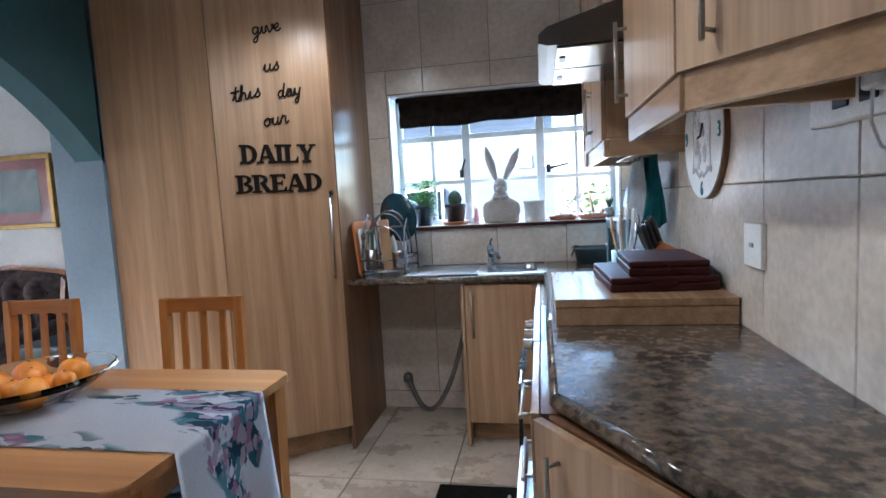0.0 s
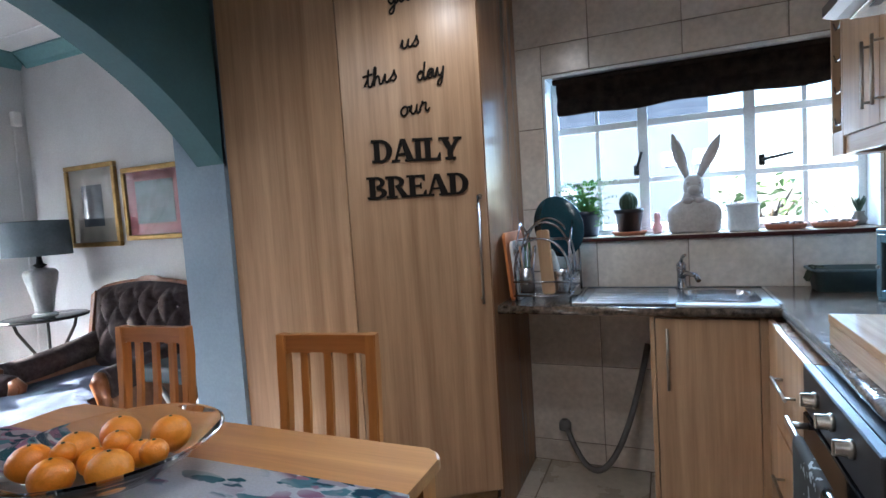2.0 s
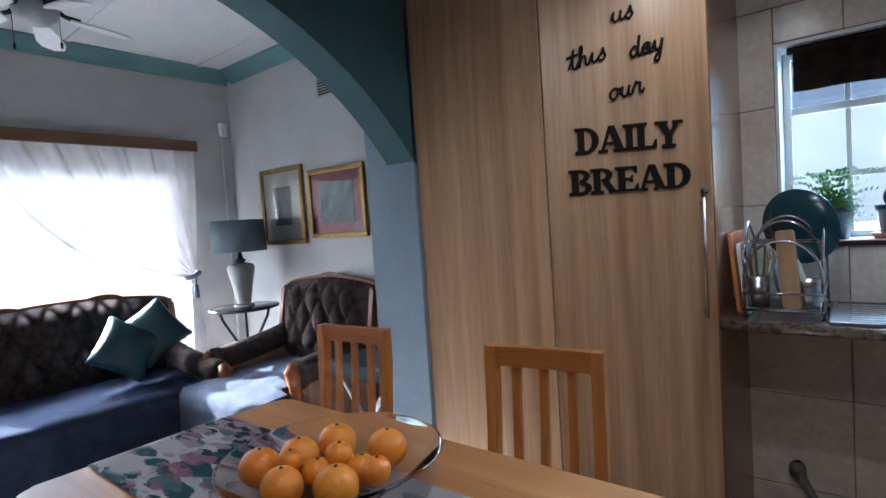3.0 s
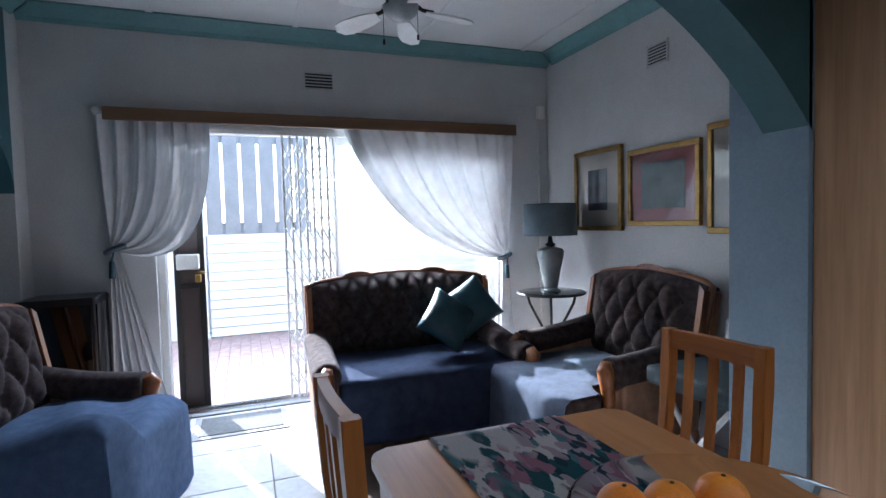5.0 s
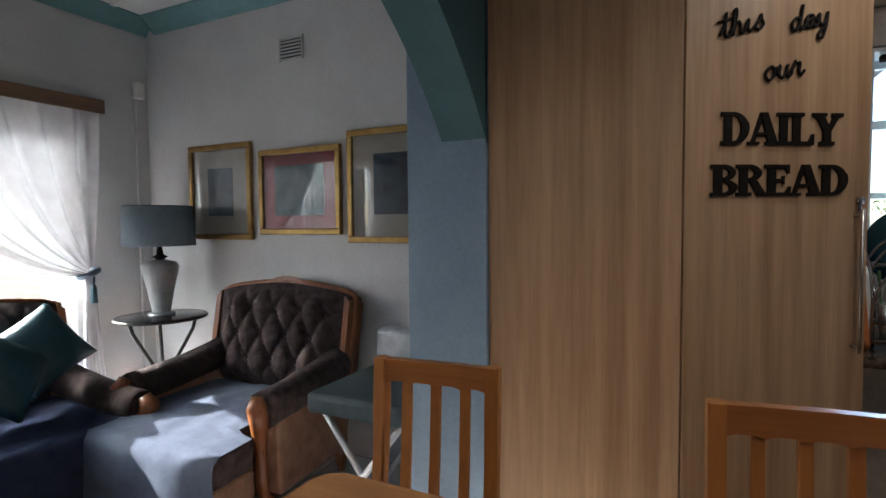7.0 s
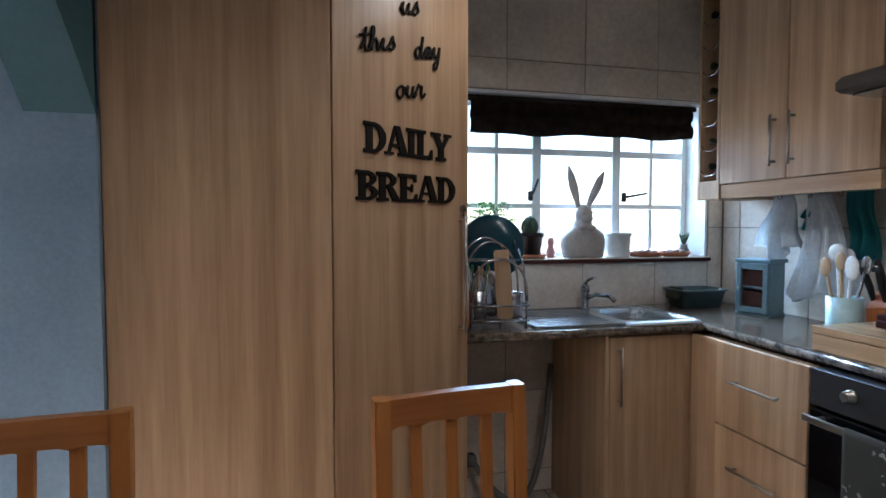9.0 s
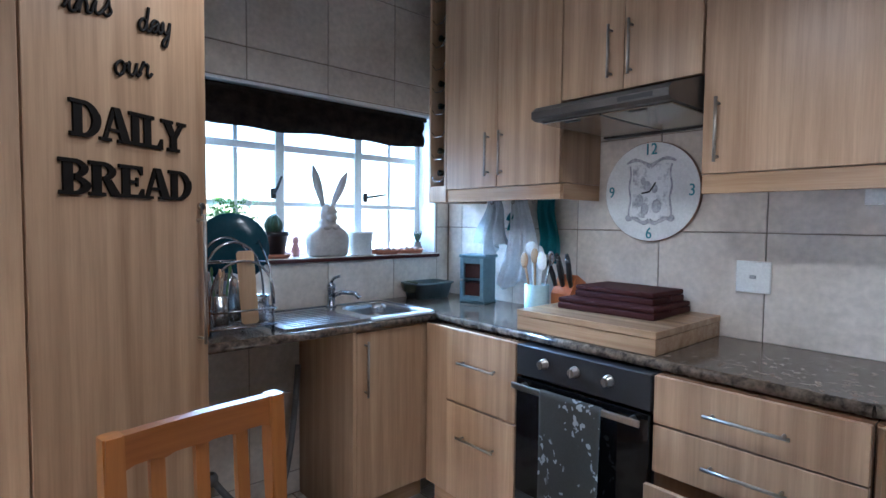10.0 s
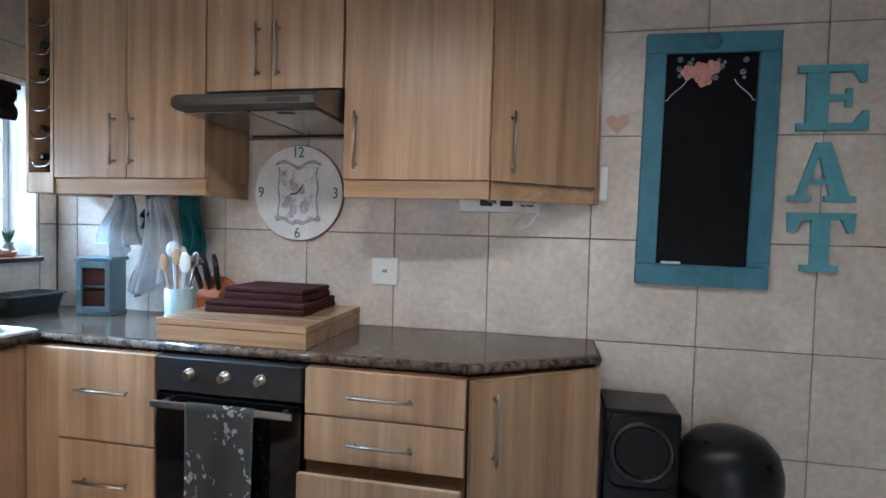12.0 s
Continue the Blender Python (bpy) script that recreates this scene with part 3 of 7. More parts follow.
for x, dx, dz in ((M1 - 0.035, 0.028, 0.085), (M2 + 0.045, 0.115, 0.02)):
    b = tube(B(), [(x, y0 - 0.012, 1.45), (x + 0.3 * dx, y0 - 0.03, 1.45 + 0.3 * dz), (x + dx, y0 - 0.04, 1.45 + dz)], [0.008, 0.007, 0.006])
    box(b, x - 0.012, x + 0.012, y0 - 0.014, y0 + 0.004, 1.425, 1.475, 0.003)
    part("latch", b, IRON, win, "dark metal casement stay")

# dark blind rolled up at the head of the window
blind = root("roman_blind", "dark brown fabric blind drawn up at the window head", "blind", (0.6, YN + 0.05, 1.74))


def blind_face(u, v):
    x = 0.0 + 1.20 * u
    sag = 0.018 * math.sin(9 * u) + 0.012 * math.sin(23 * u + 1)
    z = 1.912 - v * (0.166 + 0.008 * math.sin(3.1 * u + 0.4) + (0.3 * sag if v > 0.5 else 0))
    return (x, YN + 0.052 - 0.022 * abs(math.sin(v * 6.0)) - 0.01 * math.sin(14 * u) * v, z)


part("fabric", sheet(B(), blind_face, 40, 18, 0.006), BLIND, blind)
part("headrail", box(B(), -0.02, 1.23, YN + 0.04, YN + 0.07, 1.894, 1.918, 0.003), BLIND, blind)
part("cord", tube(B(), [(1.215, YN + 0.05, 1.90), (1.218, YN + 0.048, 1.6), (1.216, YN + 0.05, 1.42)], 0.0025, 6), WHITE_PL, blind)

# ---- sliding door, frame and trellis gate to the patio ----
door = root("door_1", "wide white aluminium sliding door standing open to the patio", "door", (XW - 0.12, 2.2, 0), kind="structure")
fx0, fx1 = XW - 0.16, XW - 0.06
b = B()
box(b, fx0, fx1, DY0, DY0 + 0.05, 0.03, DZ1, 0.004)
box(b, fx0, fx1, DY1 - 0.05, DY1, 0.03, DZ1, 0.004)
box(b, fx0, fx1, DY0 + 0.05, DY1 - 0.05, DZ1 - 0.06, DZ1, 0.004)
part("door_frame", b, WHITE, door)
b = B()
box(b, fx0 - 0.02, fx1 + 0.02, DY0, DY1, -0.005, 0.028, 0.004)
for dx in (0.03, 0.06):
    box(b, fx0 + dx, fx0 + dx + 0.006, DY0 + 0.05, DY1 - 0.05, 0.028, 0.04)
part("track", b, STEEL, door, "metal sliding track on the threshold")


def glazed_leaf(y0, y1, x, nm):
    bm = B()
    for a, c, lo, hi in ((y0, y0 + 0.05, 0.04, DZ1 - 0.06), (y1 - 0.05, y1, 0.04, DZ1 - 0.06), (y0 + 0.05, y1 - 0.05, 0.04, 0.12), (y0 + 0.05, y1 - 0.05, DZ1 - 0.12, DZ1 - 0.06)):
        box(bm, x - 0.016, x + 0.016, a, c, lo, hi, 0.003)
    leaf = part(nm, bm, WHITE, door)
    pane = part("pane", box(B(), x - 0.003, x + 0.003, y0 + 0.045, y1 - 0.045, 0.115, DZ1 - 0.115), GLASS, leaf)
    pane.visible_shadow = False


glazed_leaf(2.12, 3.45, fx0 + 0.03, "fixed_leaf")
glazed_leaf(2.08, 3.38, fx0 + 0.07, "sliding_leaf")

# trellis security gate: one part folded to a stack, one narrow dark leaf by the jamb
gate = root("security_gate", "white trellis security gate folded back at the open door", "gate", (XW - 0.03, 1.93, 0.04))
gx = XW - 0.035
ys = [1.74 + 0.052 * i for i in range(8)]
for y in ys:
    part("upright", box(B(), gx - 0.009, gx + 0.009, y - 0.008, y + 0.008, 0.05, DZ1 - 0.07, 0.002), WHITE, gate)
for row in range(12):
    z = 0.14 + row * 0.15
    bm = B()
    for a, c in zip(ys, ys[1:]):
        tube(bm, [(gx - 0.013, a, z), (gx - 0.013, c, z + 0.11)], 0.0055, 5)
        tube(bm, [(gx + 0.013, a, z + 0.11), (gx + 0.013, c, z)], 0.0055, 5)
    part("lattice", bm, WHITE, gate)
part("top_track", box(B(), gx - 0.016, gx + 0.016, DY0 + 0.05, 2.15, DZ1 - 0.069, DZ1 - 0.035, 0.003), WHITE, gate)

dark = root("gate_leaf", "dark brown metal gate leaf folded against the door jamb", "gate", (XW - 0.2, 1.05, 0.0))
b = B()
box(b, -4.30, -4.26, 0.98, 1.02, -0.03, 1.98, 0.003)
box(b, -4.30, -4.26, 1.14, 1.18, -0.03, 1.98, 0.003)
for z in (0.02, 0.9, 1.94):
    box(b, -4.30, -4.26, 1.02, 1.14, z - 0.02, z + 0.02, 0.002)
part("gate_frame", b, IRON, dark)
part("panel", box(B(), -4.287, -4.273, 1.015, 1.145, 0.03, 1.93, 0.002), plain("dark_brown_gate", (0.05, 0.035, 0.03), 0.4), dark)
part("lock_box", box(B(), -4.262, -4.215, 1.00, 1.15, 1.02, 1.13, 0.008), WHITE_PL, dark, "white lock box")
b = tube(B(), [(-4.24, 1.13, 1.0), (-4.20, 1.15, 1.0), (-4.18, 1.19, 1.0)], 0.008)
part("padlock", box(b, -4.22, -4.19, 1.12, 1.16, 0.93, 0.985, 0.005), GOLD, dark, "brass padlock")

# ---- outside ----
GZ = -0.06
solid("ground", box(B(), -400, 400, -400, 400, GZ - 0.3, GZ - 0.02), GROUND, "dry garden ground round the house", "ground", kind="structure", base=(0, 0, 0))
patio = solid("pavement", box(B(), -7.4, XW - TH, -2.5, 7.5, GZ - 0.10, GZ - 0.008), GROUT, "patio of small red-grey pavers", "pavement", kind="structure", base=(-5.8, 2, 0))
solid("pavement", box(B(), -2.5, 5.0, YN + TH, 8.6, GZ - 0.10, GZ), CLADDING, "pale concrete yard outside the kitchen window", "pavement", kind="structure", base=(1, 6, 0))

# patio wall: pale shiplap boards below, grey boards with open slots above
pw = root("patio_wall", "pale shiplap wall with a grey slotted board fence above it", "wall", (-7.3, 2.2, GZ), kind="structure")
for k in range(11):
    z = GZ + 0.117 * k
    b = B()
    m = Matrix(((0, 0, 1, 0), (1, 0, 0, 0), (0, 1, 0, 0), (0, 0, 0, 1)))
    prism(b, [(-7.31, z + 0.010), (-7.25, z + 0.010), (-7.275, z + 0.116), (-7.31, z + 0.116)], 1.02, 2.36, Matrix(((1, 0, 0, 0), (0, 0, 1, 0), (0, 1, 0, 0), (0, 0, 0, 1))))
    part("shiplap_board", b, CLADDING, pw)
part("backing", box(B(), -7.36, -7.312, 1.0, 2.36, GZ, 1.225), CLADDING, pw)
for k in range(6):
    y = 1.02 + 0.215 * k
    part("fence_board", box(B(), -7.31, -7.28, y, y + 0.18, 1.23, 2.62, 0.003), FENCE, pw)
for z0, z1 in ((1.231, 1.38), (2.385, 2.60)):
    part("fence_rail", box(B(), -7.335, -7.312, 1.02, 2.30, z0, z1, 0.003), FENCE, pw)
post = root("gate_post", "white painted post at the end of the patio wall", "post", (-7.25, 0.93, GZ))
b = box(B(), -7.36, -7.2, 0.80, 1.0, GZ, 2.62, 0.008)
part("shaft", b, WHITE, post)
part("foot", box(B(), -7.38, -7.18, 0.78, 1.015, GZ, GZ + 0.06, 0.006), WHITE, post)
part("cap", box(B(), -7.39, -7.17, 0.77, 1.017, 2.62, 2.67, 0.008), WHITE, post)
solid("boundary_wall", box(B(), -7.36, -7.22, -2.5, 0.775, GZ, 1.9, 0.01), OUTWALL, "pale painted wall beside the patio", "wall", kind="structure")
solid("boundary_wall", box(B(), -7.36, 5.2, 8.6, 8.8, GZ, 1.0, 0.01), OUTWALL, "low pale garden wall", "wall", kind="structure")

# neighbour's house beyond the kitchen window
nb = root("neighbour_house", "neighbouring house with a pale sunlit wall and air vents", "house", (1.0, 9.6, GZ), kind="structure")
b = B()
box(b, -6.0, 1.05, 9.5, 9.7, GZ, 3.1)
part("wall", b, NEIGHBOUR, nb)
part("roof", box(B(), -6.3, 1.35, 9.0, 10.2, 3.1, 3.24, 0.02), FENCE, nb)
nwin = part("window", box(B(), -1.55, -0.75, 9.46, 9.498, 0.55, 1.5, 0.006), WHITE, nb)
part("pane", box(B(), -1.5, -0.8, 9.45, 9.459, 0.6, 1.45), BLACKGLASS, nwin)
for x in (0.45, 0.85):
    v = part("vent", box(B(), x, x + 0.26, 9.485, 9.499, 1.75, 1.95, 0.004), WHITE, nb)
    for i in range(4):
        part("slot", box(B(), x + 0.03 + 0.055 * i, x + 0.055 + 0.055 * i, 9.478, 9.484, 1.78, 1.92), FENCE, v)


def leaf_tree(name, x, y, h, spread, seed, n=900):
    rng = random.Random(seed)
    t = root(name, "small leafy garden tree behind the yard wall", "tree", (x, y, GZ), group="garden trees")
    b = B()
    tube(b, [(x, y, GZ), (x + 0.05, y + 0.02, h * 0.3), (x - 0.03, y, h * 0.6)], [0.10, 0.08, 0.05], 10)
    tips = []
    for i in range(9):
        a = i * 2.4
        z0 = h * (0.35 + 0.028 * i)
        tip = Vector((x + spread * 0.75 * math.cos(a), y + spread * 0.75 * math.sin(a), z0 + h * (0.22 + 0.1 * rng.random())))
        tube(b, [(x, y, z0), ((x + tip.x) / 2, (y + tip.y) / 2, z0 + 0.1), tip], [0.04, 0.025, 0.01], 6)
        tips.append(tip)
    part("trunk", b, BARK, t)
    b = B()
    for _ in range(n):
        c = rng.choice(tips)
        p = Vector((c.x + rng.gauss(0, spread * 0.3), c.y + rng.gauss(0, spread * 0.3), c.z + rng.gauss(0, h * 0.09)))
        d = Vector((rng.uniform(-1, 1), rng.uniform(-1, 1), rng.uniform(-0.6, 0.6))).normalized()
        e = d.cross(Vector((rng.random(), rng.random(), 1))).normalized()
        s = rng.uniform(0.05, 0.11)
        vs = [b.verts.new(p + d * s * i + e * s * 0.45 * j + Vector((0, 0, -0.2 * s * abs(i)))) for i, j in ((-1, 0), (0, -1), (1, 0), (0, 1))]
        b.faces.new(vs)
    part("crown", b, FOLIAGE, t)
    return t


leaf_tree("garden_tree", 1.75, 9.9, 1.62, 0.5, 3, 110)


# ---- kitchen: built-in units ----
def handle(bm, p, q, out, r=0.0052, stand=0.028):
    """A bar handle from p to q on two pins, standing off along out."""
    p, q, o = Vector(p), Vector(q), Vector(out)
    d = (q - p).normalized()
    tube(bm, [p + o * stand, q + o * stand], r, 10)
    for s in (p + d * 0.018, q - d * 0.018):
        tube(bm, [s, s + o * stand], r * 0.85, 8)
    return bm


def flat_panel(a, c, z0, z1, t=0.018, bev=0.0015):
    """An upright board whose face runs from a to c on plan; its thickness lies behind, to the left of a-c."""
    a, c = Vector((*a, 0)), Vector((*c, 0))
    d = c - a
    ang = math.degrees(math.atan2(d.y, d.x))
    bm = box(B(), 0, d.length, 0, t, z0, z1, bev)
    bm.transform(pose(a.x, a.y, 0, 0, 0, ang))
    return bm


CX0, CY0, CZ = -0.19, 3.462, 0.90  # counter: west end, front of the sink run, top
CFX = 0.828  # front of the long run
# tall corner cupboard
JX, JY, DX, DY = -0.655, 3.122, -0.187, 3.405
AX, AYp = XA + 0.002, 3.078
TOP = CEIL_K - 0.02
tall = root("tall_cupboard", "floor to ceiling oak laminate corner cupboard with an angled door", "cupboard", (-0.5, 3.5, 0))
part("side_door", flat_panel((AX, AYp), (JX - 0.004, JY), 0.135, TOP), LAM, tall)
adoor = part("door", flat_panel((JX + 0.002, JY + 0.001), (DX, DY), 0.135, TOP), LAM, tall)
dd = Vector((DX - JX, DY - JY, 0)).normalized()
dn = Vector((dd.y, -dd.x, 0))
hp = Vector((JX, JY, 0)) + dd * 0.505
part("handle", handle(B(), hp + Vector((0, 0, 0.93)), hp + Vector((0, 0, 1.335)), dn), BRUSHED, adoor, "long brushed metal handle")
b = B()
kp = hp + dd * 0.012 + Vector((0, 0, 1.36))
tube(b, [kp, kp + dn * 0.012], 0.011, 14)
box(b, kp.x - 0.003, kp.x + 0.003, kp.y - 0.02, kp.y - 0.012, kp.z - 0.03, kp.z + 0.004)
part("lock", b, CHROME, adoor, "small cupboard lock with its key")
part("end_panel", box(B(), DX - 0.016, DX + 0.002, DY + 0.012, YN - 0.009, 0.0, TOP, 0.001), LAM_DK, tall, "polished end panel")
b = B()
for a, c in (((AX, AYp + 0.06), (JX, JY + 0.06)), ((JX - 0.03, JY + 0.07), (DX - 0.05, DY + 0.075))):
    pb = flat_panel(a, c, 0.0, 0.13)
    me = bpy.data.meshes.new("tmp")
    pb.to_mesh(me)
    pb.free()
    b.from_mesh(me)
    bpy.data.meshes.remove(me)
part("plinth", b, LAM_X, tall)
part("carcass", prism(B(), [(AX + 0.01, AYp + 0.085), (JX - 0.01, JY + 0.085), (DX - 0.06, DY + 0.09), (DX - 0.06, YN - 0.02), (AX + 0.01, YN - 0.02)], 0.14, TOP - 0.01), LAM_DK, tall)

# sink cabinet
sinkcab = root("sink_cabinet", "oak laminate base cabinet under the sink", "cabinet", (0.6, 3.7, 0))
part("side", box(B(), 0.405, 0.422, CY0 + 0.03, YN - 0.01, 0.0, 0.862, 0.001), LAM, sinkcab)
part("body", box(B(), 0.424, CFX - 0.02, CY0 + 0.055, YN - 0.012, 0.12, 0.86), LAM_DK, sinkcab)
cd = part("door", box(B(), 0.425, CFX - 0.06, CY0 + 0.033, CY0 + 0.051, 0.128, 0.855, 0.0015), LAM, sinkcab)
part("handle", handle(B(), (0.465, CY0 + 0.033, 0.585), (0.465, CY0 + 0.033, 0.82), (0, -1, 0)), BRUSHED, cd)
part("plinth", box(B(), 0.424, CFX + 0.02, CY0 + 0.13, CY0 + 0.146, 0.0, 0.118), LAM_X, sinkcab)
part("filler", box(B(), CFX - 0.058, CFX - 0.022, CY0 + 0.036, CY0 + 0.054, 0.128, 0.86, 0.001), LAM, sinkcab)

# long run of base units
FX = 0.79  # face of doors and drawers


def drawer(parent, y0, y1, z0, z1, x=FX, grip=True, half_w=0.105, down=0.075):
    d = part("drawer", box(B(), x, x + 0.018, y0, y1, z0, z1, 0.0015), LAM, parent)
    if grip:
        ym, zm = (y0 + y1) / 2, z1 - down
        part("handle", handle(B(), (x, ym - half_w, zm), (x, ym + half_w, zm), (-1, 0, 0)), BRUSHED, d)
    return d


dr1 = root("drawer_unit", "oak laminate drawer unit with two deep drawers beside the oven", "drawers", (1.0, 3.15, 0))
drawer(dr1, 2.952, 3.345, 0.545, 0.86, half_w=0.105, down=0.135)
drawer(dr1, 2.952, 3.345, 0.125, 0.539, half_w=0.105, down=0.135)
part("body", box(B(), FX + 0.02, XR - 0.01, 2.95, 3.44, 0.12, 0.86), LAM_DK, dr1)
part("filler", box(B(), FX + 0.004, FX + 0.02, 3.348, 3.488, 0.125, 0.86, 0.001), LAM, dr1)
part("plinth", box(B(), FX + 0.07, FX + 0.086, 2.95, 3.50, 0.0, 0.118), LAM_Y, dr1)

dr2 = root("drawer_unit", "oak laminate drawer unit with its lowest drawer ajar", "drawers", (1.0, 2.15, 0))
drawer(dr2, 1.888, 2.404, 0.718, 0.862)
drawer(dr2, 1.888, 2.404, 0.568, 0.713)
low = drawer(dr2, 1.888, 2.404, 0.125, 0.545, FX - 0.05)
part("drawer_box", box(B(), FX - 0.032, FX + 0.018, 1.90, 2.392, 0.16, 0.50), LAM_DK, dr2)
part("body", box(B(), FX + 0.02, XR - 0.01, 1.886, 2.406, 0.12, 0.862), LAM_DK, dr2)
part("plinth", box(B(), FX + 0.07, FX + 0.086, 1.886, 2.948, 0.0, 0.118), LAM_Y, dr2)

cor = root("corner_cabinet", "oak laminate end cabinet with an angled door", "cabinet", (1.15, 1.7, 0))
C1, C2 = (FX + 0.006, 1.868), (1.075, 1.488)
cdoor = part("door", flat_panel((C2[0], C2[1]), (C1[0], C1[1]), 0.125, 0.858, -0.018), LAM, cor)
cv = Vector((C2[0] - C1[0], C2[1] - C1[1], 0)).normalized()
cn = Vector((cv.y, -cv.x, 0))
if cn.x > 0:
    cn = -cn
cp = Vector((*C1, 0)) + cv * 0.075
part("handle", handle(B(), cp + Vector((0, 0, 0.60)), cp + Vector((0, 0, 0.82)), cn), BRUSHED, cdoor)
part("body", prism(B(), [(C1[0] + 0.03, C1[1]), (C2[0] + 0.03, C2[1] + 0.004), (XR - 0.01, C2[1] + 0.004), (XR - 0.01, 1.884), (C1[0] + 0.03, 1.884)], 0.0, 0.86), LAM_DK, cor)
part("end_panel", box(B(), C2[0] + 0.016, XR - 0.011, C2[1] - 0.014, C2[1] + 0.002, 0.0, 0.862, 0.001), LAM, cor)

# counter with a hole for the sink bowl
counter = root("countertop", "dark mottled brown stone-look laminate countertop, glossy", "countertop", (0.9, 3.2, 0.865))
BX0, BX1, BY0, BY1 = 0.535, 0.795, 3.56, 3.86  # sink bowl
e = 0.0175
b = B()
z0, z1 = CZ - 2 * e, CZ
box(b, CX0 + 0.003, BX0, CY0 + e, YN - 0.009, z0, z1)
box(b, BX1, XR - 0.009, CY0 + e, YN - 0.009, z0, z1)
box(b, BX0, BX1, CY0 + e, BY0, z0, z1)
box(b, BX0, BX1, BY1, YN - 0.009, z0, z1)
prism(b, [(CFX + e, CY0 + e), (CFX + e, 1.898), (1.105, 1.47 + e), (XR - 0.009, 1.47 + e), (XR - 0.009, CY0 + e)], z0, z1)
part("top", b, COUNTER, counter)
edge = [(CX0 + 0.004, CY0 + e, CZ - e), (CFX + e, CY0 + e, CZ - e), (CFX + e, 1.895, CZ - e), (1.10, 1.47 + e, CZ - e), (XR - 0.01, 1.47 + e, CZ - e)]
for i, (p, q) in enumerate(zip(edge, edge[1:])):
    part("rounded_edge", cyl(B(), p, q, e - 0.0003 * i, n=20), COUNTER, counter)

# sink
sink = root("sink", "stainless steel inset sink with a ribbed drainer", "sink", (0.47, 3.72, CZ))
SX, SXE, SY, SYE = 0.115, 0.845, 3.505, 3.925
b = B()
zt = CZ + 0.006
for x0, x1, ya, yb in ((SX, BX0, SY, SYE), (BX1, SXE, SY, SYE), (BX0, BX1, SY, BY0), (BX0, BX1, BY1, SYE)):
    box(b, x0, x1, ya, yb, CZ + 0.0005, zt)
part("plate", b, STEEL, sink)
for i in range(9):
    y = SY + 0.05 + i * 0.038
    part("drainer_rib", box(B(), SX + 0.05, BX0 - 0.06, y - 0.006, y + 0.006, zt - 0.001, zt + 0.003, 0.002), STEEL, sink)
b = B()
for x0, x1, ya, yb in ((SX, SXE, SY, SY + 0.012), (SX, SXE, SYE - 0.012, SYE), (SX, SX + 0.012, SY + 0.012, SYE - 0.012), (SXE - 0.012, SXE, SY + 0.012, SYE - 0.012)):
    box(b, x0, x1, ya, yb, zt - 0.0005, zt + 0.005, 0.002)
part("raised_rim", b, STEEL, sink)
b = B()
outline = [rounded(BX0 + i, BX1 - i, BY0 + i, BY1 - i, 0.06 - i * 0.5) for i in (0.0, 0.004, 0.012, 0.03)]
rows = [[b.verts.new((x, y, z)) for x, y in o] for o, z in zip(outline, (zt, CZ - 0.02, CZ - 0.13, CZ - 0.15))]
for a, c in zip(rows, rows[1:]):
    n = len(a)
    for i in range(n):
        b.faces.new((a[i], a[(i + 1) % n], c[(i + 1) % n], c[i])).smooth = True
b.faces.new(rows[-1])
# corners between the square hole and the rounded bowl
for (cx, cy), idx in (((BX1, BY1), 0), ((BX0, BY1), 7), ((BX0, BY0), 14), ((BX1, BY0), 21)):
    k = b.verts.new((cx, cy, zt))
    for i in range(6):
        b.faces.new((k, rows[0][idx + i], rows[0][idx + i + 1]))
part("bowl", b, STEEL, sink)
tap = root("tap", "chrome mixer tap behind the sink bowl", "tap", (0.55, 3.90, zt))
b = lathe(B(), [(0, 0), (0.026, 0), (0.026, 0.008), (0.02, 0.012), (0.018, 0.075), (0.021, 0.08), (0.021, 0.105), (0.012, 0.118), (0, 0.12)], 20, (0.53, 3.895, zt))
part("body", b, CHROME, tap)
part("spout", tube(B(), [(0.53, 3.89, zt + 0.05), (0.55, 3.83, zt + 0.075), (0.58, 3.76, zt + 0.075), (0.59, 3.735, zt + 0.055)], [0.011, 0.011, 0.010, 0.010], 12), CHROME, tap)
part("lever", tube(B(), [(0.53, 3.895, zt + 0.12), (0.535, 3.875, zt + 0.14), (0.545, 3.84, zt + 0.152)], [0.008, 0.007, 0.006], 10), CHROME, tap)
rack = solid("sink_mat", box(B(), 0.50, 0.83, 3.475, 3.515, CZ + 0.0005, CZ + 0.012, 0.003), CLOTH_W, "folded pale dishcloth along the sink edge", "cloth")

# waste hose in the open appliance bay
hose = root("waste_hose", "grey appliance waste hose looped on the floor of the open bay", "hose", (0.1, 3.95, 0.0))
pts = []
for i in range(25):
    s = i / 24
    pts.append((-0.02 + 0.40 * s, YN - 0.05 - 0.16 * math.sin(math.pi * s), 0.22 - 0.72 * s * (1 - s) + 0.42 * s ** 3))
pts = [(x, y, max(z, 0.018)) for x, y, z in pts]
part("pipe", tube(B(), pts, 0.014, 10), HOSE, hose)
part("outlet", lathe(B(), [(0.0, 0), (0.03, 0.0), (0.03, 0.03), (0.022, 0.045), (0.015, 0.05)], 16, (-0.02, YN - 0.05, 0.19)), HOSE, hose)

# oven
oven = root("oven", "built-in electric oven with dark grey panel and black glass door", "oven", (1.0, 2.68, 0.3))
OY0, OY1 = 2.412, 2.944
part("body", box(B(), FX + 0.022, XR - 0.02, OY0 + 0.004, OY1 - 0.004, 0.29, 0.86), IRON, oven)
part("control_panel", box(B(), FX - 0.004, FX + 0.02, OY0, OY1, 0.748, 0.862, 0.003), OVENGREY, oven)
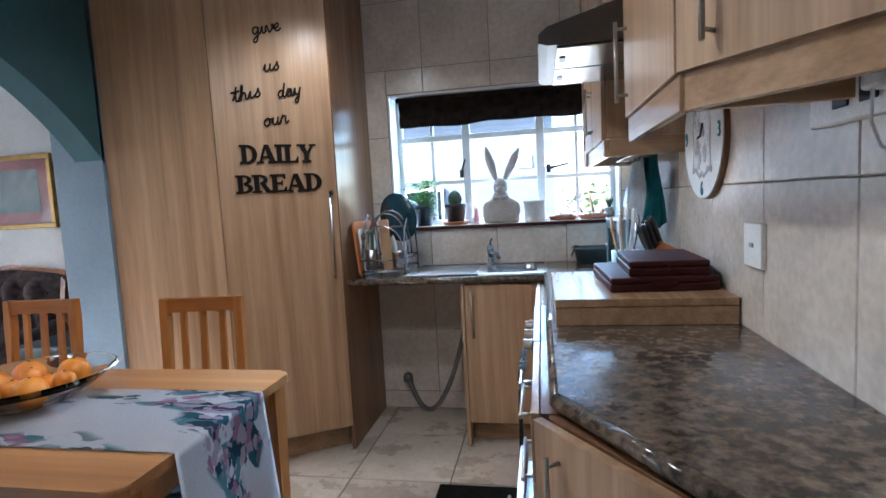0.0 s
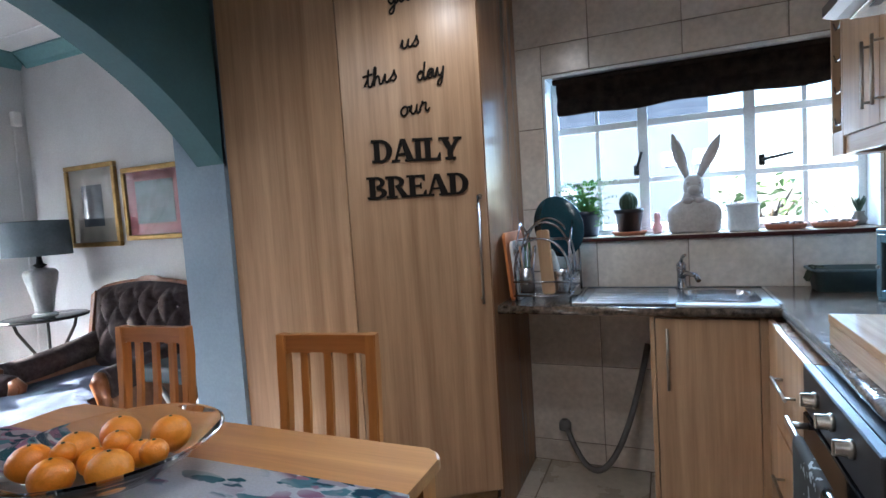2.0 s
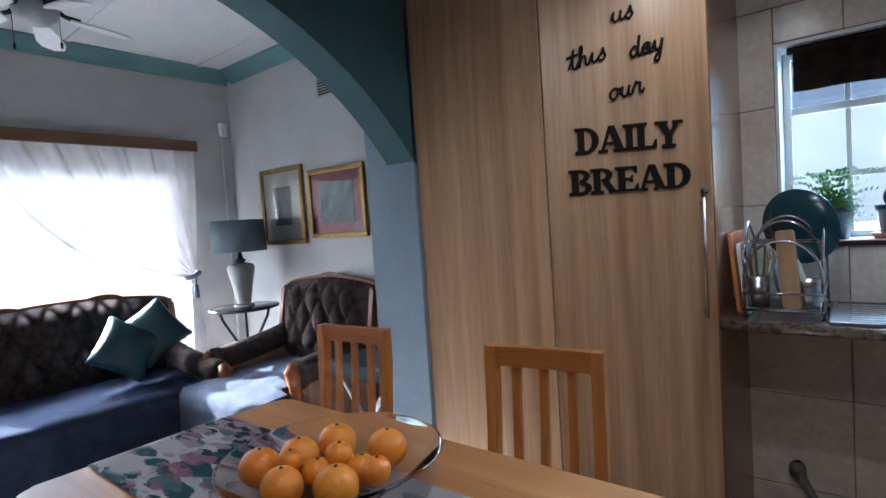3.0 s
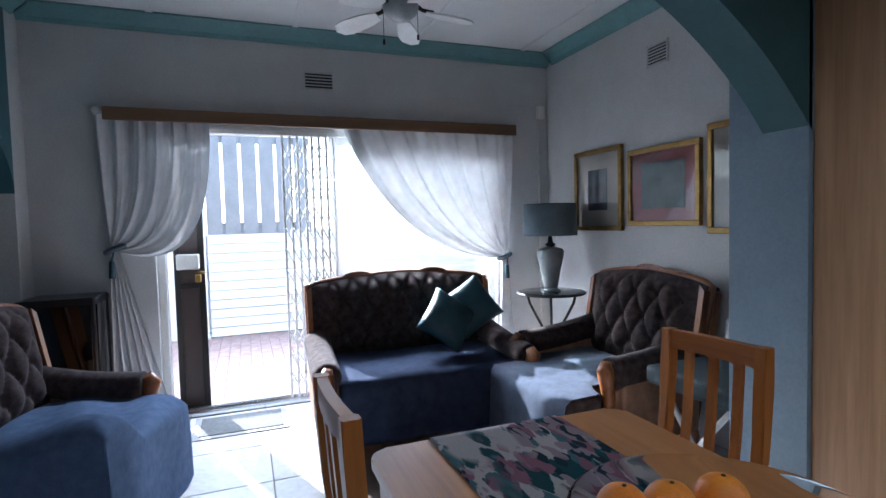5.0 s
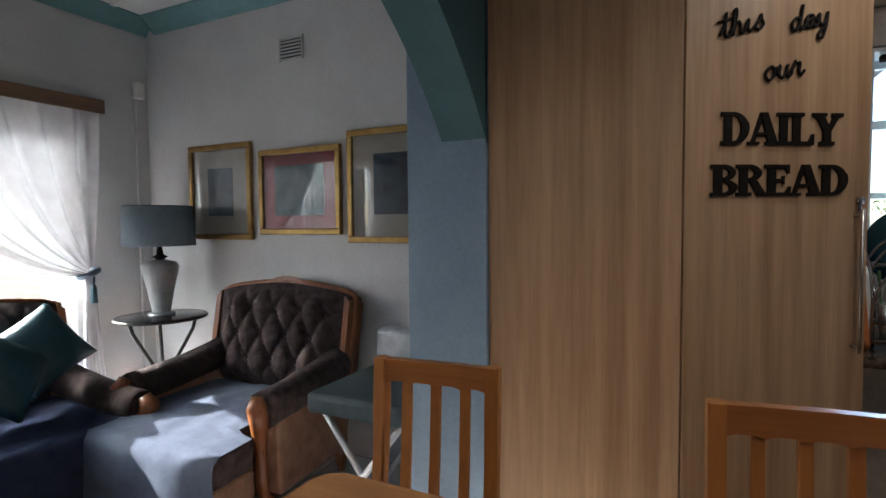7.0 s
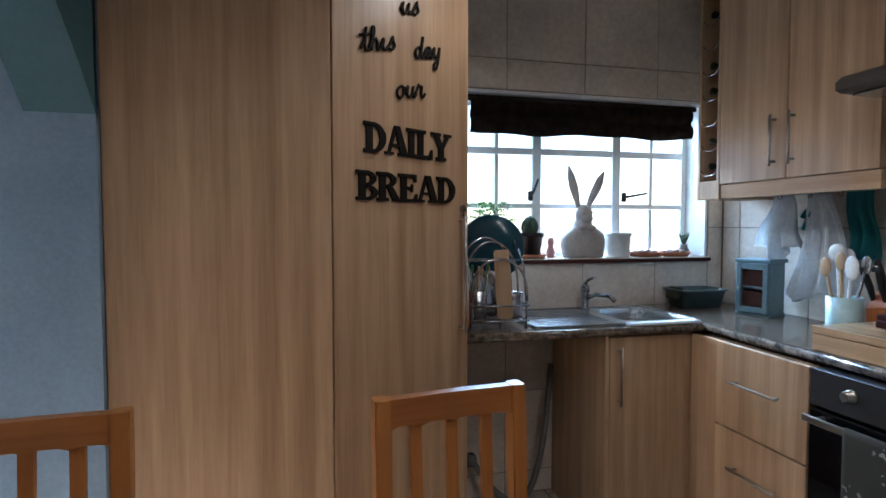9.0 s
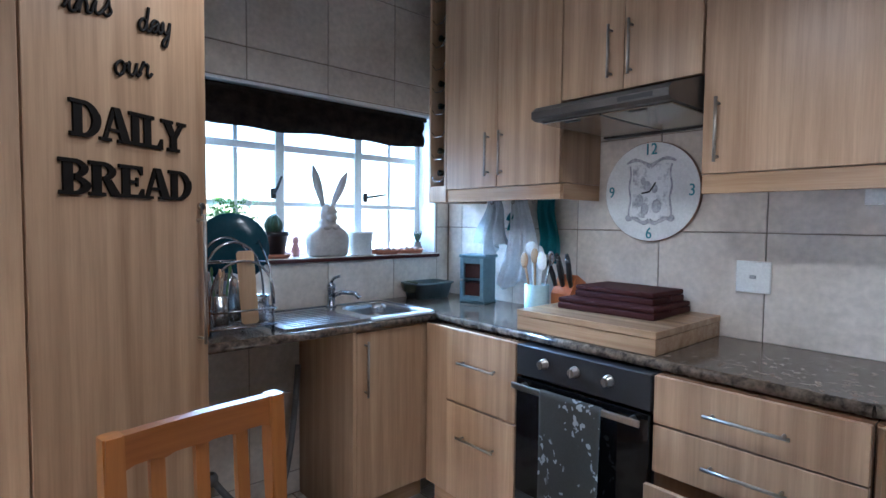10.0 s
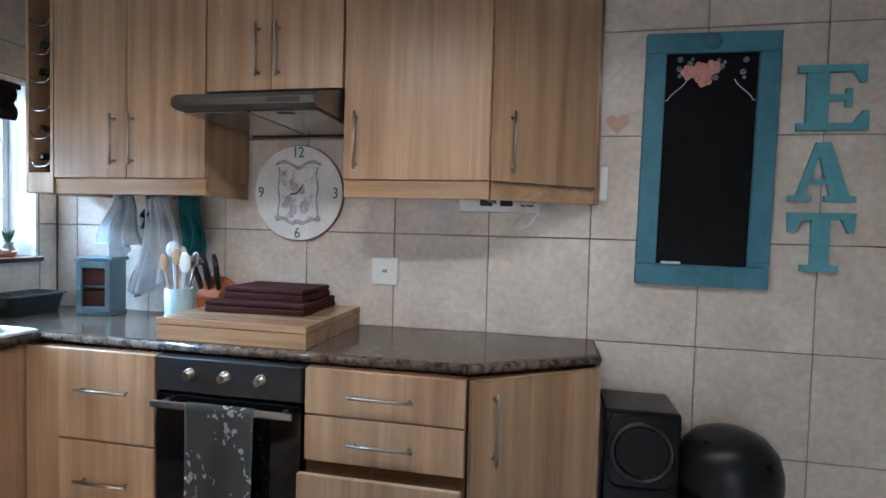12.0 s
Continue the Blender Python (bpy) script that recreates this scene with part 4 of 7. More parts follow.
for y in (2.553, 2.682, 2.812):
    k = B()
    tube(k, [(FX - 0.004, y, 0.812), (FX - 0.012, y, 0.812), (FX - 0.013, y, 0.812), (FX - 0.034, y, 0.812)], [0.019, 0.019, 0.0145, 0.013], 20)
    box(k, FX - 0.038, FX - 0.012, y - 0.004, y + 0.004, 0.796, 0.828, 0.002)
    part("knob", k, BRUSHED, oven, "metal control knob")
odoor = part("oven_door", box(B(), FX - 0.006, FX + 0.02, OY0 + 0.002, OY1 - 0.002, 0.30, 0.738, 0.003), BLACKGLASS, oven)
b = box(B(), FX - 0.050, FX - 0.040, OY0 + 0.012, OY1 - 0.012, 0.704, 0.728, 0.004, 2)
for y in (OY0 + 0.05, OY1 - 0.05):
    tube(b, [(FX - 0.006, y, 0.716), (FX - 0.042, y, 0.716)], 0.009, 8)
part("door_handle", b, BRUSHED, odoor)
part("lower_trim", box(B(), FX - 0.005, FX + 0.02, OY0 + 0.002, OY1 - 0.002, 0.262, 0.298, 0.002), OVENGREY, oven)
ob_ = part("plinth_board", box(B(), FX, FX + 0.018, OY0, OY1, 0.125, 0.258, 0.001), LAM, oven)


def towel_face(u, v):
    y = 2.548 + 0.245 * u
    fold = 0.004 * math.sin(11 * u + 2 * v)
    if v < 0.12:
        a = (v / 0.12) * math.pi
        return (FX - 0.045 + 0.0125 * math.cos(a), y, 0.72 + 0.0125 * math.sin(a))
    s = (v - 0.12) / 0.88
    return (FX - 0.0575 - fold * s - 0.004 * s, y + 0.006 * s * math.sin(3 * u + 1), 0.72 - 0.38 * s + 0.012 * math.sin(2.5 * u) * s)


tow = solid("tea_towel", sheet(B(), towel_face, 22, 30, 0.003), TEATOWEL, "taupe tea towel with a pale kitchen print over the oven handle", "towel")

# wooden cover over the hob, with boards on it
cov = root("hob_cover", "oak laminate box that covers the hob", "cover", (1.1, 2.72, CZ))
b = box(B(), 0.858, XR - 0.012, 2.437, 3.006, CZ + 0.0005, CZ + 0.053, 0.0015)
part("frame", b, LAM_Y, cov)
part("lid", box(B(), 0.856, XR - 0.012, 2.435, 3.008, CZ + 0.055, CZ + 0.079, 0.002), LAM_Y, cov)
zb = CZ + 0.0795
for nm, (x0, x1, ya, yb, h, rz) in {"lower": (1.02, 1.335, 2.535, 2.935, 0.043, 2.0), "upper": (1.09, 1.325, 2.56, 2.90, 0.046, -1.5)}.items():
    turn = Matrix.Translation((1.2, 2.72, 0)) @ pose(0, 0, 0, 0, 0, rz) @ Matrix.Translation((-1.2, -2.72, 0))
    case = root("wooden_case", "dark red-brown flat wooden case lying on the hob cover" if nm == "lower" else "smaller dark red-brown wooden case stacked on another", "case", (1.2, 2.72, zb), group="wooden cases")
    for pn, lo, hi, inset in (("base", 0.0, h * 0.55, 0.0), ("lid", h * 0.55 + 0.0015, h, 0.0015)):
        bm = box(B(), x0 + inset, x1 - inset, ya + inset, yb - inset, zb + lo, zb + hi, 0.005, 2)
        bm.transform(turn)
        part(pn, bm, DARKWOOD, case)
    bm = box(B(), x0 + 0.12, x1 - 0.12, ya - 0.006, ya - 0.0005, zb + h * 0.4, zb + h * 0.7, 0.002)
    bm.transform(turn)
    part("clasp", bm, DARKWOOD, case)
    zb += h + 0.0005

# upper cupboards
UX, UB, UT = 1.06, 1.485, CEIL_K - 0.03


def upper(nm, y0, y1, doors, label, bottom=UB, pelmet=True):
    u = root(nm, label, "cupboard", (1.2, (y0 + y1) / 2, bottom))
    part("body", box(B(), UX + 0.02, XR - 0.009, y0 + 0.001, y1 - 0.001, bottom + 0.004, UT, 0.001), LAM, u)
    for a, c, hy, h0, h1 in doors:
        d = part("door", box(B(), UX, UX + 0.018, a + 0.0015, c - 0.0015, bottom, UT, 0.0015), LAM, u)
        if hy:
            part("handle", handle(B(), (UX, hy, h0), (UX, hy, h1), (-1, 0, 0)), BRUSHED, d)
    if pelmet:
        part("pelmet", box(B(), UX + 0.008, UX + 0.03, y0 + 0.001, y1 - 0.001, UB - 0.065, UB - 0.002, 0.0015), LAM_Y, u)
        part("pelmet_return", box(B(), UX + 0.031, XR - 0.01, y0 + 0.001, y0 + 0.019, UB - 0.065, UB + 0.002, 0.001), LAM_X, u)
    return u


u1 = upper("wall_cupboard", 2.966, 3.665, ((2.966, 3.318, 3.285, 1.535, 1.735), (3.318, 3.665, 3.37, 1.535, 1.735)), "oak laminate wall cupboard with two doors beside the window")
u1h = upper("hood_cupboard", 2.408, 2.963, ((2.408, 2.69, 2.66, 1.86, 2.055), (2.69, 2.963, 2.742, 1.86, 2.055)), "short oak laminate cupboard above the cooker hood", 1.815, False)
u2 = upper("wall_cupboard", 1.868, 2.402, ((1.868, 2.402, 2.352, 1.52, 1.725),), "oak laminate wall cupboard with one wide door")
# wine rack beside the window
wr = root("wine_rack", "narrow oak wine rack holding a few dark bottles", "rack", (1.2, 3.73, UB))
b = B()
box(b, UX, XR - 0.009, 3.667, 3.683, UB - 0.065, UT, 0.001)
box(b, UX, XR - 0.009, 3.79, 3.806, UB - 0.065, UT, 0.001)
box(b, UX + 0.001, XR - 0.009, 3.683, 3.79, UB - 0.063, UB + 0.02, 0.001)
box(b, XR - 0.02, XR - 0.009, 3.683, 3.79, UB + 0.02, UT)
part("case", b, LAM, wr)
for i in range(9):
    z = UB + 0.045 + 0.115 * i
    part("wire", tube(B(), [(UX + 0.006, 3.684, z + 0.03), (UX + 0.006, 3.71, z), (UX + 0.006, 3.763, z), (UX + 0.006, 3.789, z + 0.03)], 0.003, 6), CHROME, wr)
    part("wire", tube(B(), [(UX + 0.22, 3.684, z + 0.02), (UX + 0.22, 3.737, z), (UX + 0.22, 3.789, z + 0.02)], 0.003, 6), CHROME, wr)
for i in (0, 1, 3, 4, 6):
    z = UB + 0.089 + 0.115 * i
    m = Matrix.Translation((XR - 0.022, 3.737, z)) @ pose(0, 0, 0, 0, -90, 0)
    bm = lathe(B(), [(0, 0), (0.036, 0), (0.038, 0.02), (0.038, 0.17), (0.016, 0.21), (0.014, 0.262), (0.016, 0.264), (0.016, 0.275), (0, 0.275)], 16)
    bm.transform(m)
    solid("wine_bottle", bm, BOTTLE, "dark glass wine bottle lying in the rack", "bottle", group="bottles in the wine rack")
# angled end cupboard
ue = root("end_cupboard", "oak laminate wall cupboard with an angled end door", "cupboard", (1.2, 1.7, UB))
E1, E2 = (UX + 0.001, 1.862), (1.318, 1.497)
ed = part("door", flat_panel(E2, E1, UB, UT, -0.018), LAM, ue)
ev = Vector((E2[0] - E1[0], E2[1] - E1[1], 0)).normalized()
en = Vector((ev.y, -ev.x, 0))
if en.x > 0:
    en = -en
ep = Vector((*E1, 0)) + ev * 0.075
part("handle", handle(B(), ep + Vector((0, 0, 1.515)), ep + Vector((0, 0, 1.725)), en), BRUSHED, ed)
part("body", prism(B(), [(E1[0] + 0.024, E1[1] + 0.004), (E2[0] + 0.022, E2[1] + 0.006), (XR - 0.009, E2[1] + 0.006), (XR - 0.009, E1[1] + 0.004)], UB + 0.004, UT), LAM, ue)
part("pelmet", flat_panel((E2[0] + 0.016, E2[1] + 0.004), (E1[0] + 0.014, E1[1] + 0.002), UB - 0.065, UB - 0.002, -0.02), LAM_Y, ue)
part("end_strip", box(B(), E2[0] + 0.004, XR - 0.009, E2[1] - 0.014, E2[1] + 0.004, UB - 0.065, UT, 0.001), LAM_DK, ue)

# cooker hood
hood = root("cooker_hood", "dark grey slanting cooker hood with greasy filters", "hood", (1.1, 2.68, 1.70))
HY0, HY1 = 2.410, 2.935
prof = [(0.835, 1.708), (0.835, 1.732), (0.86, 1.752), (1.075, 1.811), (XR - 0.012, 1.811), (XR - 0.012, 1.70), (0.86, 1.70)]
up_y = Matrix(((1, 0, 0, 0), (0, 0, 1, 0), (0, 1, 0, 0), (0, 0, 0, 1)))
part("shell", prism(B(), prof, HY0, HY1, up_y), HOOD, hood)
for ya, yb in ((HY0 + 0.012, 2.668), (2.677, HY1 - 0.012)):
    f = part("filter", box(B(), 0.885, XR - 0.05, ya, yb, 1.6925, 1.6995, 0.002), GREASE, hood, "smooth metal filter panel")
    part("catch", box(B(), 0.895, 0.915, (ya + yb) / 2 - 0.03, (ya + yb) / 2 + 0.03, 1.6895, 1.692, 0.001), BLACK, f)
part("divider", box(B(), 0.885, XR - 0.05, 2.669, 2.676, 1.691, 1.6995), BLACK, hood)
part("rear_strip", box(B(), XR - 0.048, XR - 0.013, HY0 + 0.004, HY1 - 0.004, 1.688, 1.6995, 0.002), BLACK, hood)
part("switch_strip", box(B(), 0.8335, 0.8348, HY0 + 0.05, HY0 + 0.17, 1.713, 1.728), BLACK, hood)


# ---- kitchen: loose things and wall things ----
def switch_plate(y0, y1, z0, z1, label, rockers):
    s = root("wall_switch", label, "switch", (XR, (y0 + y1) / 2, z0))
    part("plate", box(B(), XR - 0.020, XR - 0.0065, y0, y1, z0, z1, 0.003, 2), WHITE_PL, s)
    for ry, rz in rockers:
        part("rocker", box(B(), XR - 0.0245, XR - 0.0195, ry - 0.011, ry + 0.011, rz - 0.006, rz + 0.006, 0.002), plain("grey_rocker", (0.35, 0.35, 0.34), 0.4), s)
    return s


switch_plate(2.272, 2.385, 1.076, 1.19, "white square stove isolator switch on the tiles", [(2.328, 1.133)])
b = box(B(), XR - 0.035, XR - 0.0065, 1.448, 1.482, 1.437, 1.568, 0.004)
solid("junction_box", b, WHITE_PL, "small white plastic box beside the wall cupboard", "box")
soc = root("socket_strip", "white multi-socket under the wall cupboard with a charger and cable", "socket", (XR, 1.92, 1.35))
part("plate", box(B(), XR - 0.03, XR - 0.0065, 1.70, 2.02, 1.385, 1.50, 0.004, 2), WHITE_PL, soc)
for y in (1.75, 1.83, 1.91):
    part("outlet", box(B(), XR - 0.034, XR - 0.0295, y - 0.025, y + 0.025, 1.41, 1.47, 0.003), BLACK, soc)
ch = part("charger", box(B(), XR - 0.075, XR - 0.0345, 1.725, 1.775, 1.415, 1.465, 0.006, 2), WHITE_PL, soc)
part("cable", tube(B(), [(XR - 0.07, 1.75, 1.415), (XR - 0.06, 1.77, 1.37), (XR - 0.03, 1.80, 1.335), (XR - 0.02, 1.78, 1.318), (XR - 0.03, 1.74, 1.335), (XR - 0.045, 1.70, 1.39)], 0.003, 6), WHITE_PL, ch)

# wall clock
CLOCKTEAL = plain("clock_teal", (0.015, 0.22, 0.27), 0.5)
ck = root("wall_clock", "round white wall clock with teal numerals and a grey sketch", "clock", (XR, 2.72, 1.245))
CYc, CZc, CR = 2.722, 1.452, 0.205


def disc(x0, x1, cy, cz, r, n=56, ry=None):
    poly = [(cy + (ry or r) * math.cos(2 * math.pi * i / n), cz + r * math.sin(2 * math.pi * i / n)) for i in range(n)]
    return prism(B(), poly, x0, x1, swap)


part("rim", disc(XR - 0.022, XR - 0.0065, CYc, CZc, CR), wood("clock_rim_wood", (0.16, 0.07, 0.03), (0.26, 0.12, 0.05), "y", 0.4), ck, "brown wooden rim")
part("face", disc(XR - 0.026, XR - 0.0222, CYc, CZc, CR - 0.003), WHITE, ck)
SKETCHLINE = mottled("sketch_ink", (0.26, 0.26, 0.30), (0.60, 0.59, 0.62), 70.0, 0.6)
pic = part("picture", prism(B(), [(CYc + dy, CZc + dz) for dy, dz in ((-0.078, -0.108), (0.078, -0.108), (0.074, 0), (0.078, 0.112), (-0.078, 0.112), (-0.074, 0))], XR - 0.0268, XR - 0.0262, swap), SKETCH, ck, "grey printed sketch")
b = B()
for s_ in (-1, 1):
    tube(b, [(XR - 0.027, CYc + s_ * (0.088 + 0.004 * math.sin(k * 1.3)), CZc - 0.11 + 0.022 * k) for k in range(11)], 0.0045, 6)
    tube(b, [(XR - 0.027, CYc + s_ * (0.105 - 0.105 * k / 6), CZc + 0.112 + 0.022 * math.sin(k * math.pi / 6 + 0.4)) for k in range(7)], [0.004, 0.006, 0.008, 0.006, 0.005, 0.007, 0.009], 6)
    tube(b, [(XR - 0.027, CYc + s_ * 0.012 * k, CZc - 0.118 - 0.010 * math.sin(k * 0.8)) for k in range(9)], [0.010, 0.008, 0.009, 0.006, 0.008, 0.009, 0.006, 0.007, 0.004], 6)
    ball(b, (XR - 0.027, CYc + s_ * 0.094, CZc - 0.108), 0.013, 10)
for v in b.verts:
    v.co.x = XR - 0.0273 + (v.co.x - XR + 0.027) * 0.06
part("drawn_border", b, SKETCHLINE, pic, "grey drawn scroll border")
for dy, dz, rr in ((0.03, 0.045, 0.012), (0.012, 0.025, 0.016), (-0.020, 0.012, 0.014), (0.045, -0.035, 0.020), (0.02, -0.07, 0.018), (-0.03, -0.06, 0.022)):
    b = ball(B(), (XR - 0.027, CYc + dy, CZc + dz), rr, 10, 1.3)
    for v in b.verts:
        v.co.x = XR - 0.0273 + (v.co.x - XR + 0.027) * 0.03
    part("drawn_blot", b, SKETCHLINE, pic)


def words(text, size, depth, shear=0.0):
    """A word in the built-in font as a mesh that stands in its own x and y, centred."""
    cu = bpy.data.curves.new("words", "FONT")
    cu.body, cu.size, cu.extrude, cu.shear = text, size, depth / 2, shear
    cu.align_x, cu.align_y, cu.resolution_u = "CENTER", "CENTER", 3
    ob = bpy.data.objects.new("words", cu)
    scene.collection.objects.link(ob)
    dg = bpy.context.evaluated_depsgraph_get()
    me = bpy.data.meshes.new_from_object(ob.evaluated_get(dg))
    bpy.data.objects.remove(ob)
    bm = B()
    bm.from_mesh(me)
    bpy.data.meshes.remove(me)
    return bm


east = Matrix(((0, 0, -1, 0), (-1, 0, 0, 0), (0, 1, 0, 0), (0, 0, 0, 1)))  # reads from the west: x to -y, y to z
for t_, dy, dz in (("12", 0.0, 0.172), ("9", 0.172, 0.0), ("6", 0.0, -0.172), ("3", -0.172, 0.0)):
    bm = words(t_, 0.066, 0.003)
    bm.transform(Matrix.Diagonal((0.85, 1.0, 1, 1)))
    bm.transform(Matrix.Translation((XR - 0.0275, CYc + dy, CZc + dz)) @ east)
    part("numeral", bm, CLOCKTEAL, ck, "teal numeral")
b = B()
for a, l, w in ((-100, 0.034, 0.007), (35, 0.045, 0.006)):
    d = Vector((0, -math.sin(radians(a)), math.cos(radians(a))))
    tube(b, [Vector((XR - 0.031, CYc, CZc)), Vector((XR - 0.031, CYc, CZc)) + d * l], w / 2, 6)
part("pointers", b, IRON, ck)

# chalkboard
cb = root("chalkboard", "teal framed chalkboard with painted roses along its head", "chalkboard", (XR, 1.1, 1.125))
tilt = Matrix.Translation((0, 1.106, 1.59)) @ pose(0, 0, 0, 0.8, 0, 0) @ Matrix.Translation((0, -1.106, -1.59))
K0, K1, L0, L1 = 0.878, 1.334, 1.127, 2.052
k0, k1, l0, l1 = 0.949, 1.262, 1.204, 1.98


def board_part(nm, bm, mt, parent=cb, label=""):
    bm.transform(tilt)
    return part(nm, bm, mt, parent, label)


for nm, ya, yb, za, zb_ in (("rail", K0, K1, L0, l0), ("rail", K0, K1, l1, L1), ("stile", K0, k0, l0 + 0.001, l1 - 0.001), ("stile", k1, K1, l0 + 0.001, l1 - 0.001)):
    board_part(nm, grown(box(B(), XR - 0.032, XR - 0.007, ya, yb, za, zb_, 0.004, 2), 0.0015, 14.0), TEALWOOD)
slate = board_part("slate", box(B(), XR - 0.018, XR - 0.008, k0 + 0.001, k1 - 0.001, l0 + 0.001, l1 - 0.001), SLATE)
for ry, rz, rr in ((1.182, 1.912, 0.026), (1.145, 1.925, 0.024), (1.102, 1.928, 0.026), (1.13, 1.888, 0.028)):
    bm, rings = B(), []
    for k, (q, lift) in enumerate(((1.0, 0.0), (0.97, 0.0012), (0.72, 0.0026), (0.55, 0.0016), (0.36, 0.0034), (0.16, 0.0022))):
        rings.append([bm.verts.new((XR - 0.0183 - lift, ry + rr * q * (1 + 0.13 * math.cos(5 * g + k)) * math.cos(g), rz + rr * q * (1 + 0.13 * math.cos(5 * g + k)) * math.sin(g))) for g in (math.tau * j / 30 for j in range(30))])
    for r0, r1 in zip(rings, rings[1:]):
        for j in range(30):
            bm.faces.new((r0[j], r0[(j + 1) % 30], r1[(j + 1) % 30], r1[j]))
    bm.faces.new(rings[-1])
    bm.faces.new(rings[0][::-1])
    bmesh.ops.recalc_face_normals(bm, faces=bm.faces[:])
    board_part("rose", bm, ROSE, slate, "pink painted rose")
bm = B()
for i in range(16):
    a = i * 0.7
    ry, rz = 1.10 + 0.115 * math.cos(a * 1.3), 1.925 + 0.035 * math.sin(a * 2.1)
    ball(bm, (XR - 0.0185, ry, rz), 0.007 if i % 2 else 0.011, 8, 1.0)
for v in bm.verts:
    v.co.x = XR - 0.0183 + (v.co.x - XR + 0.0185) * 0.08
board_part("leaves", bm, mottled("painted_leaf", (0.03, 0.07, 0.05), (0.30, 0.36, 0.34), 90.0, 0.8), slate)
for s in (-1, 1):
    pts = [(XR - 0.0188, 1.106 + s * (0.145 - 0.075 * math.sin(a) ** 2 * 0.6 - 0.02 * (a / 1.57)), 1.81 + 0.075 * (a / 1.57)) for a in (0, 0.3, 0.6, 0.9, 1.2, 1.57)]
    board_part("scroll_line", tube(B(), [(XR - 0.0188, 1.106 + s * 0.153, 1.81)] + pts, 0.0017, 5), CHALK, slate)
board_part("chalk", box(B(), XR - 0.030, XR - 0.0185, 1.175, 1.245, l0 + 0.001, l0 + 0.011, 0.003), CHALK, cb, "stick of white chalk")
bm = lathe(B(), [(0, 0), (0.026, 0), (0.03, 0.006), (0.018, 0.012), (0.01, 0.02), (0, 0.022)], 18)
bm.transform(Matrix.Translation((XR - 0.033, 1.106, 2.017)) @ pose(0, 0, 0, 0, -90, 0))
part("rosette", bm, TEALWOOD, cb, "dark round rosette")

# faded heart on a tile
bm = prism(B(), [(1.42 + 0.042 * math.sin(a) ** 3, 1.733 + 0.0026 * (13 * math.cos(a) - 5 * math.cos(2 * a) - 2 * math.cos(3 * a) - math.cos(4 * a))) for a in [2 * math.pi * i / 40 for i in range(40)]], XR - 0.0085, XR - 0.0065, swap)
solid("heart_sticker", bm, HEART, "faded salmon heart sticker on the tiles", "sticker")


# wooden letters, drawn stroke by stroke with slab serifs
def stroke(bm, poly, depth):
    prism(bm, poly, 0.0, depth + 0.0004 * (len(bm.faces) % 7))


def bar(bm, x0, x1, y0, y1, d):
    stroke(bm, [(x0, y0), (x1, y0), (x1, y1), (x0, y1)], d)


def half_ring(bm, cx, cy, rx, ry, ix, iy, d, n=14):
    out = [(cx + rx * math.sin(math.pi * i / n), cy + ry * math.cos(math.pi * i / n)) for i in range(n + 1)]
    inn = [(cx + ix * math.sin(math.pi * i / n), cy + iy * math.cos(math.pi * i / n)) for i in range(n + 1)]
    for i in range(n):
        stroke(bm, [out[i], inn[i], inn[i + 1], out[i + 1]], d)


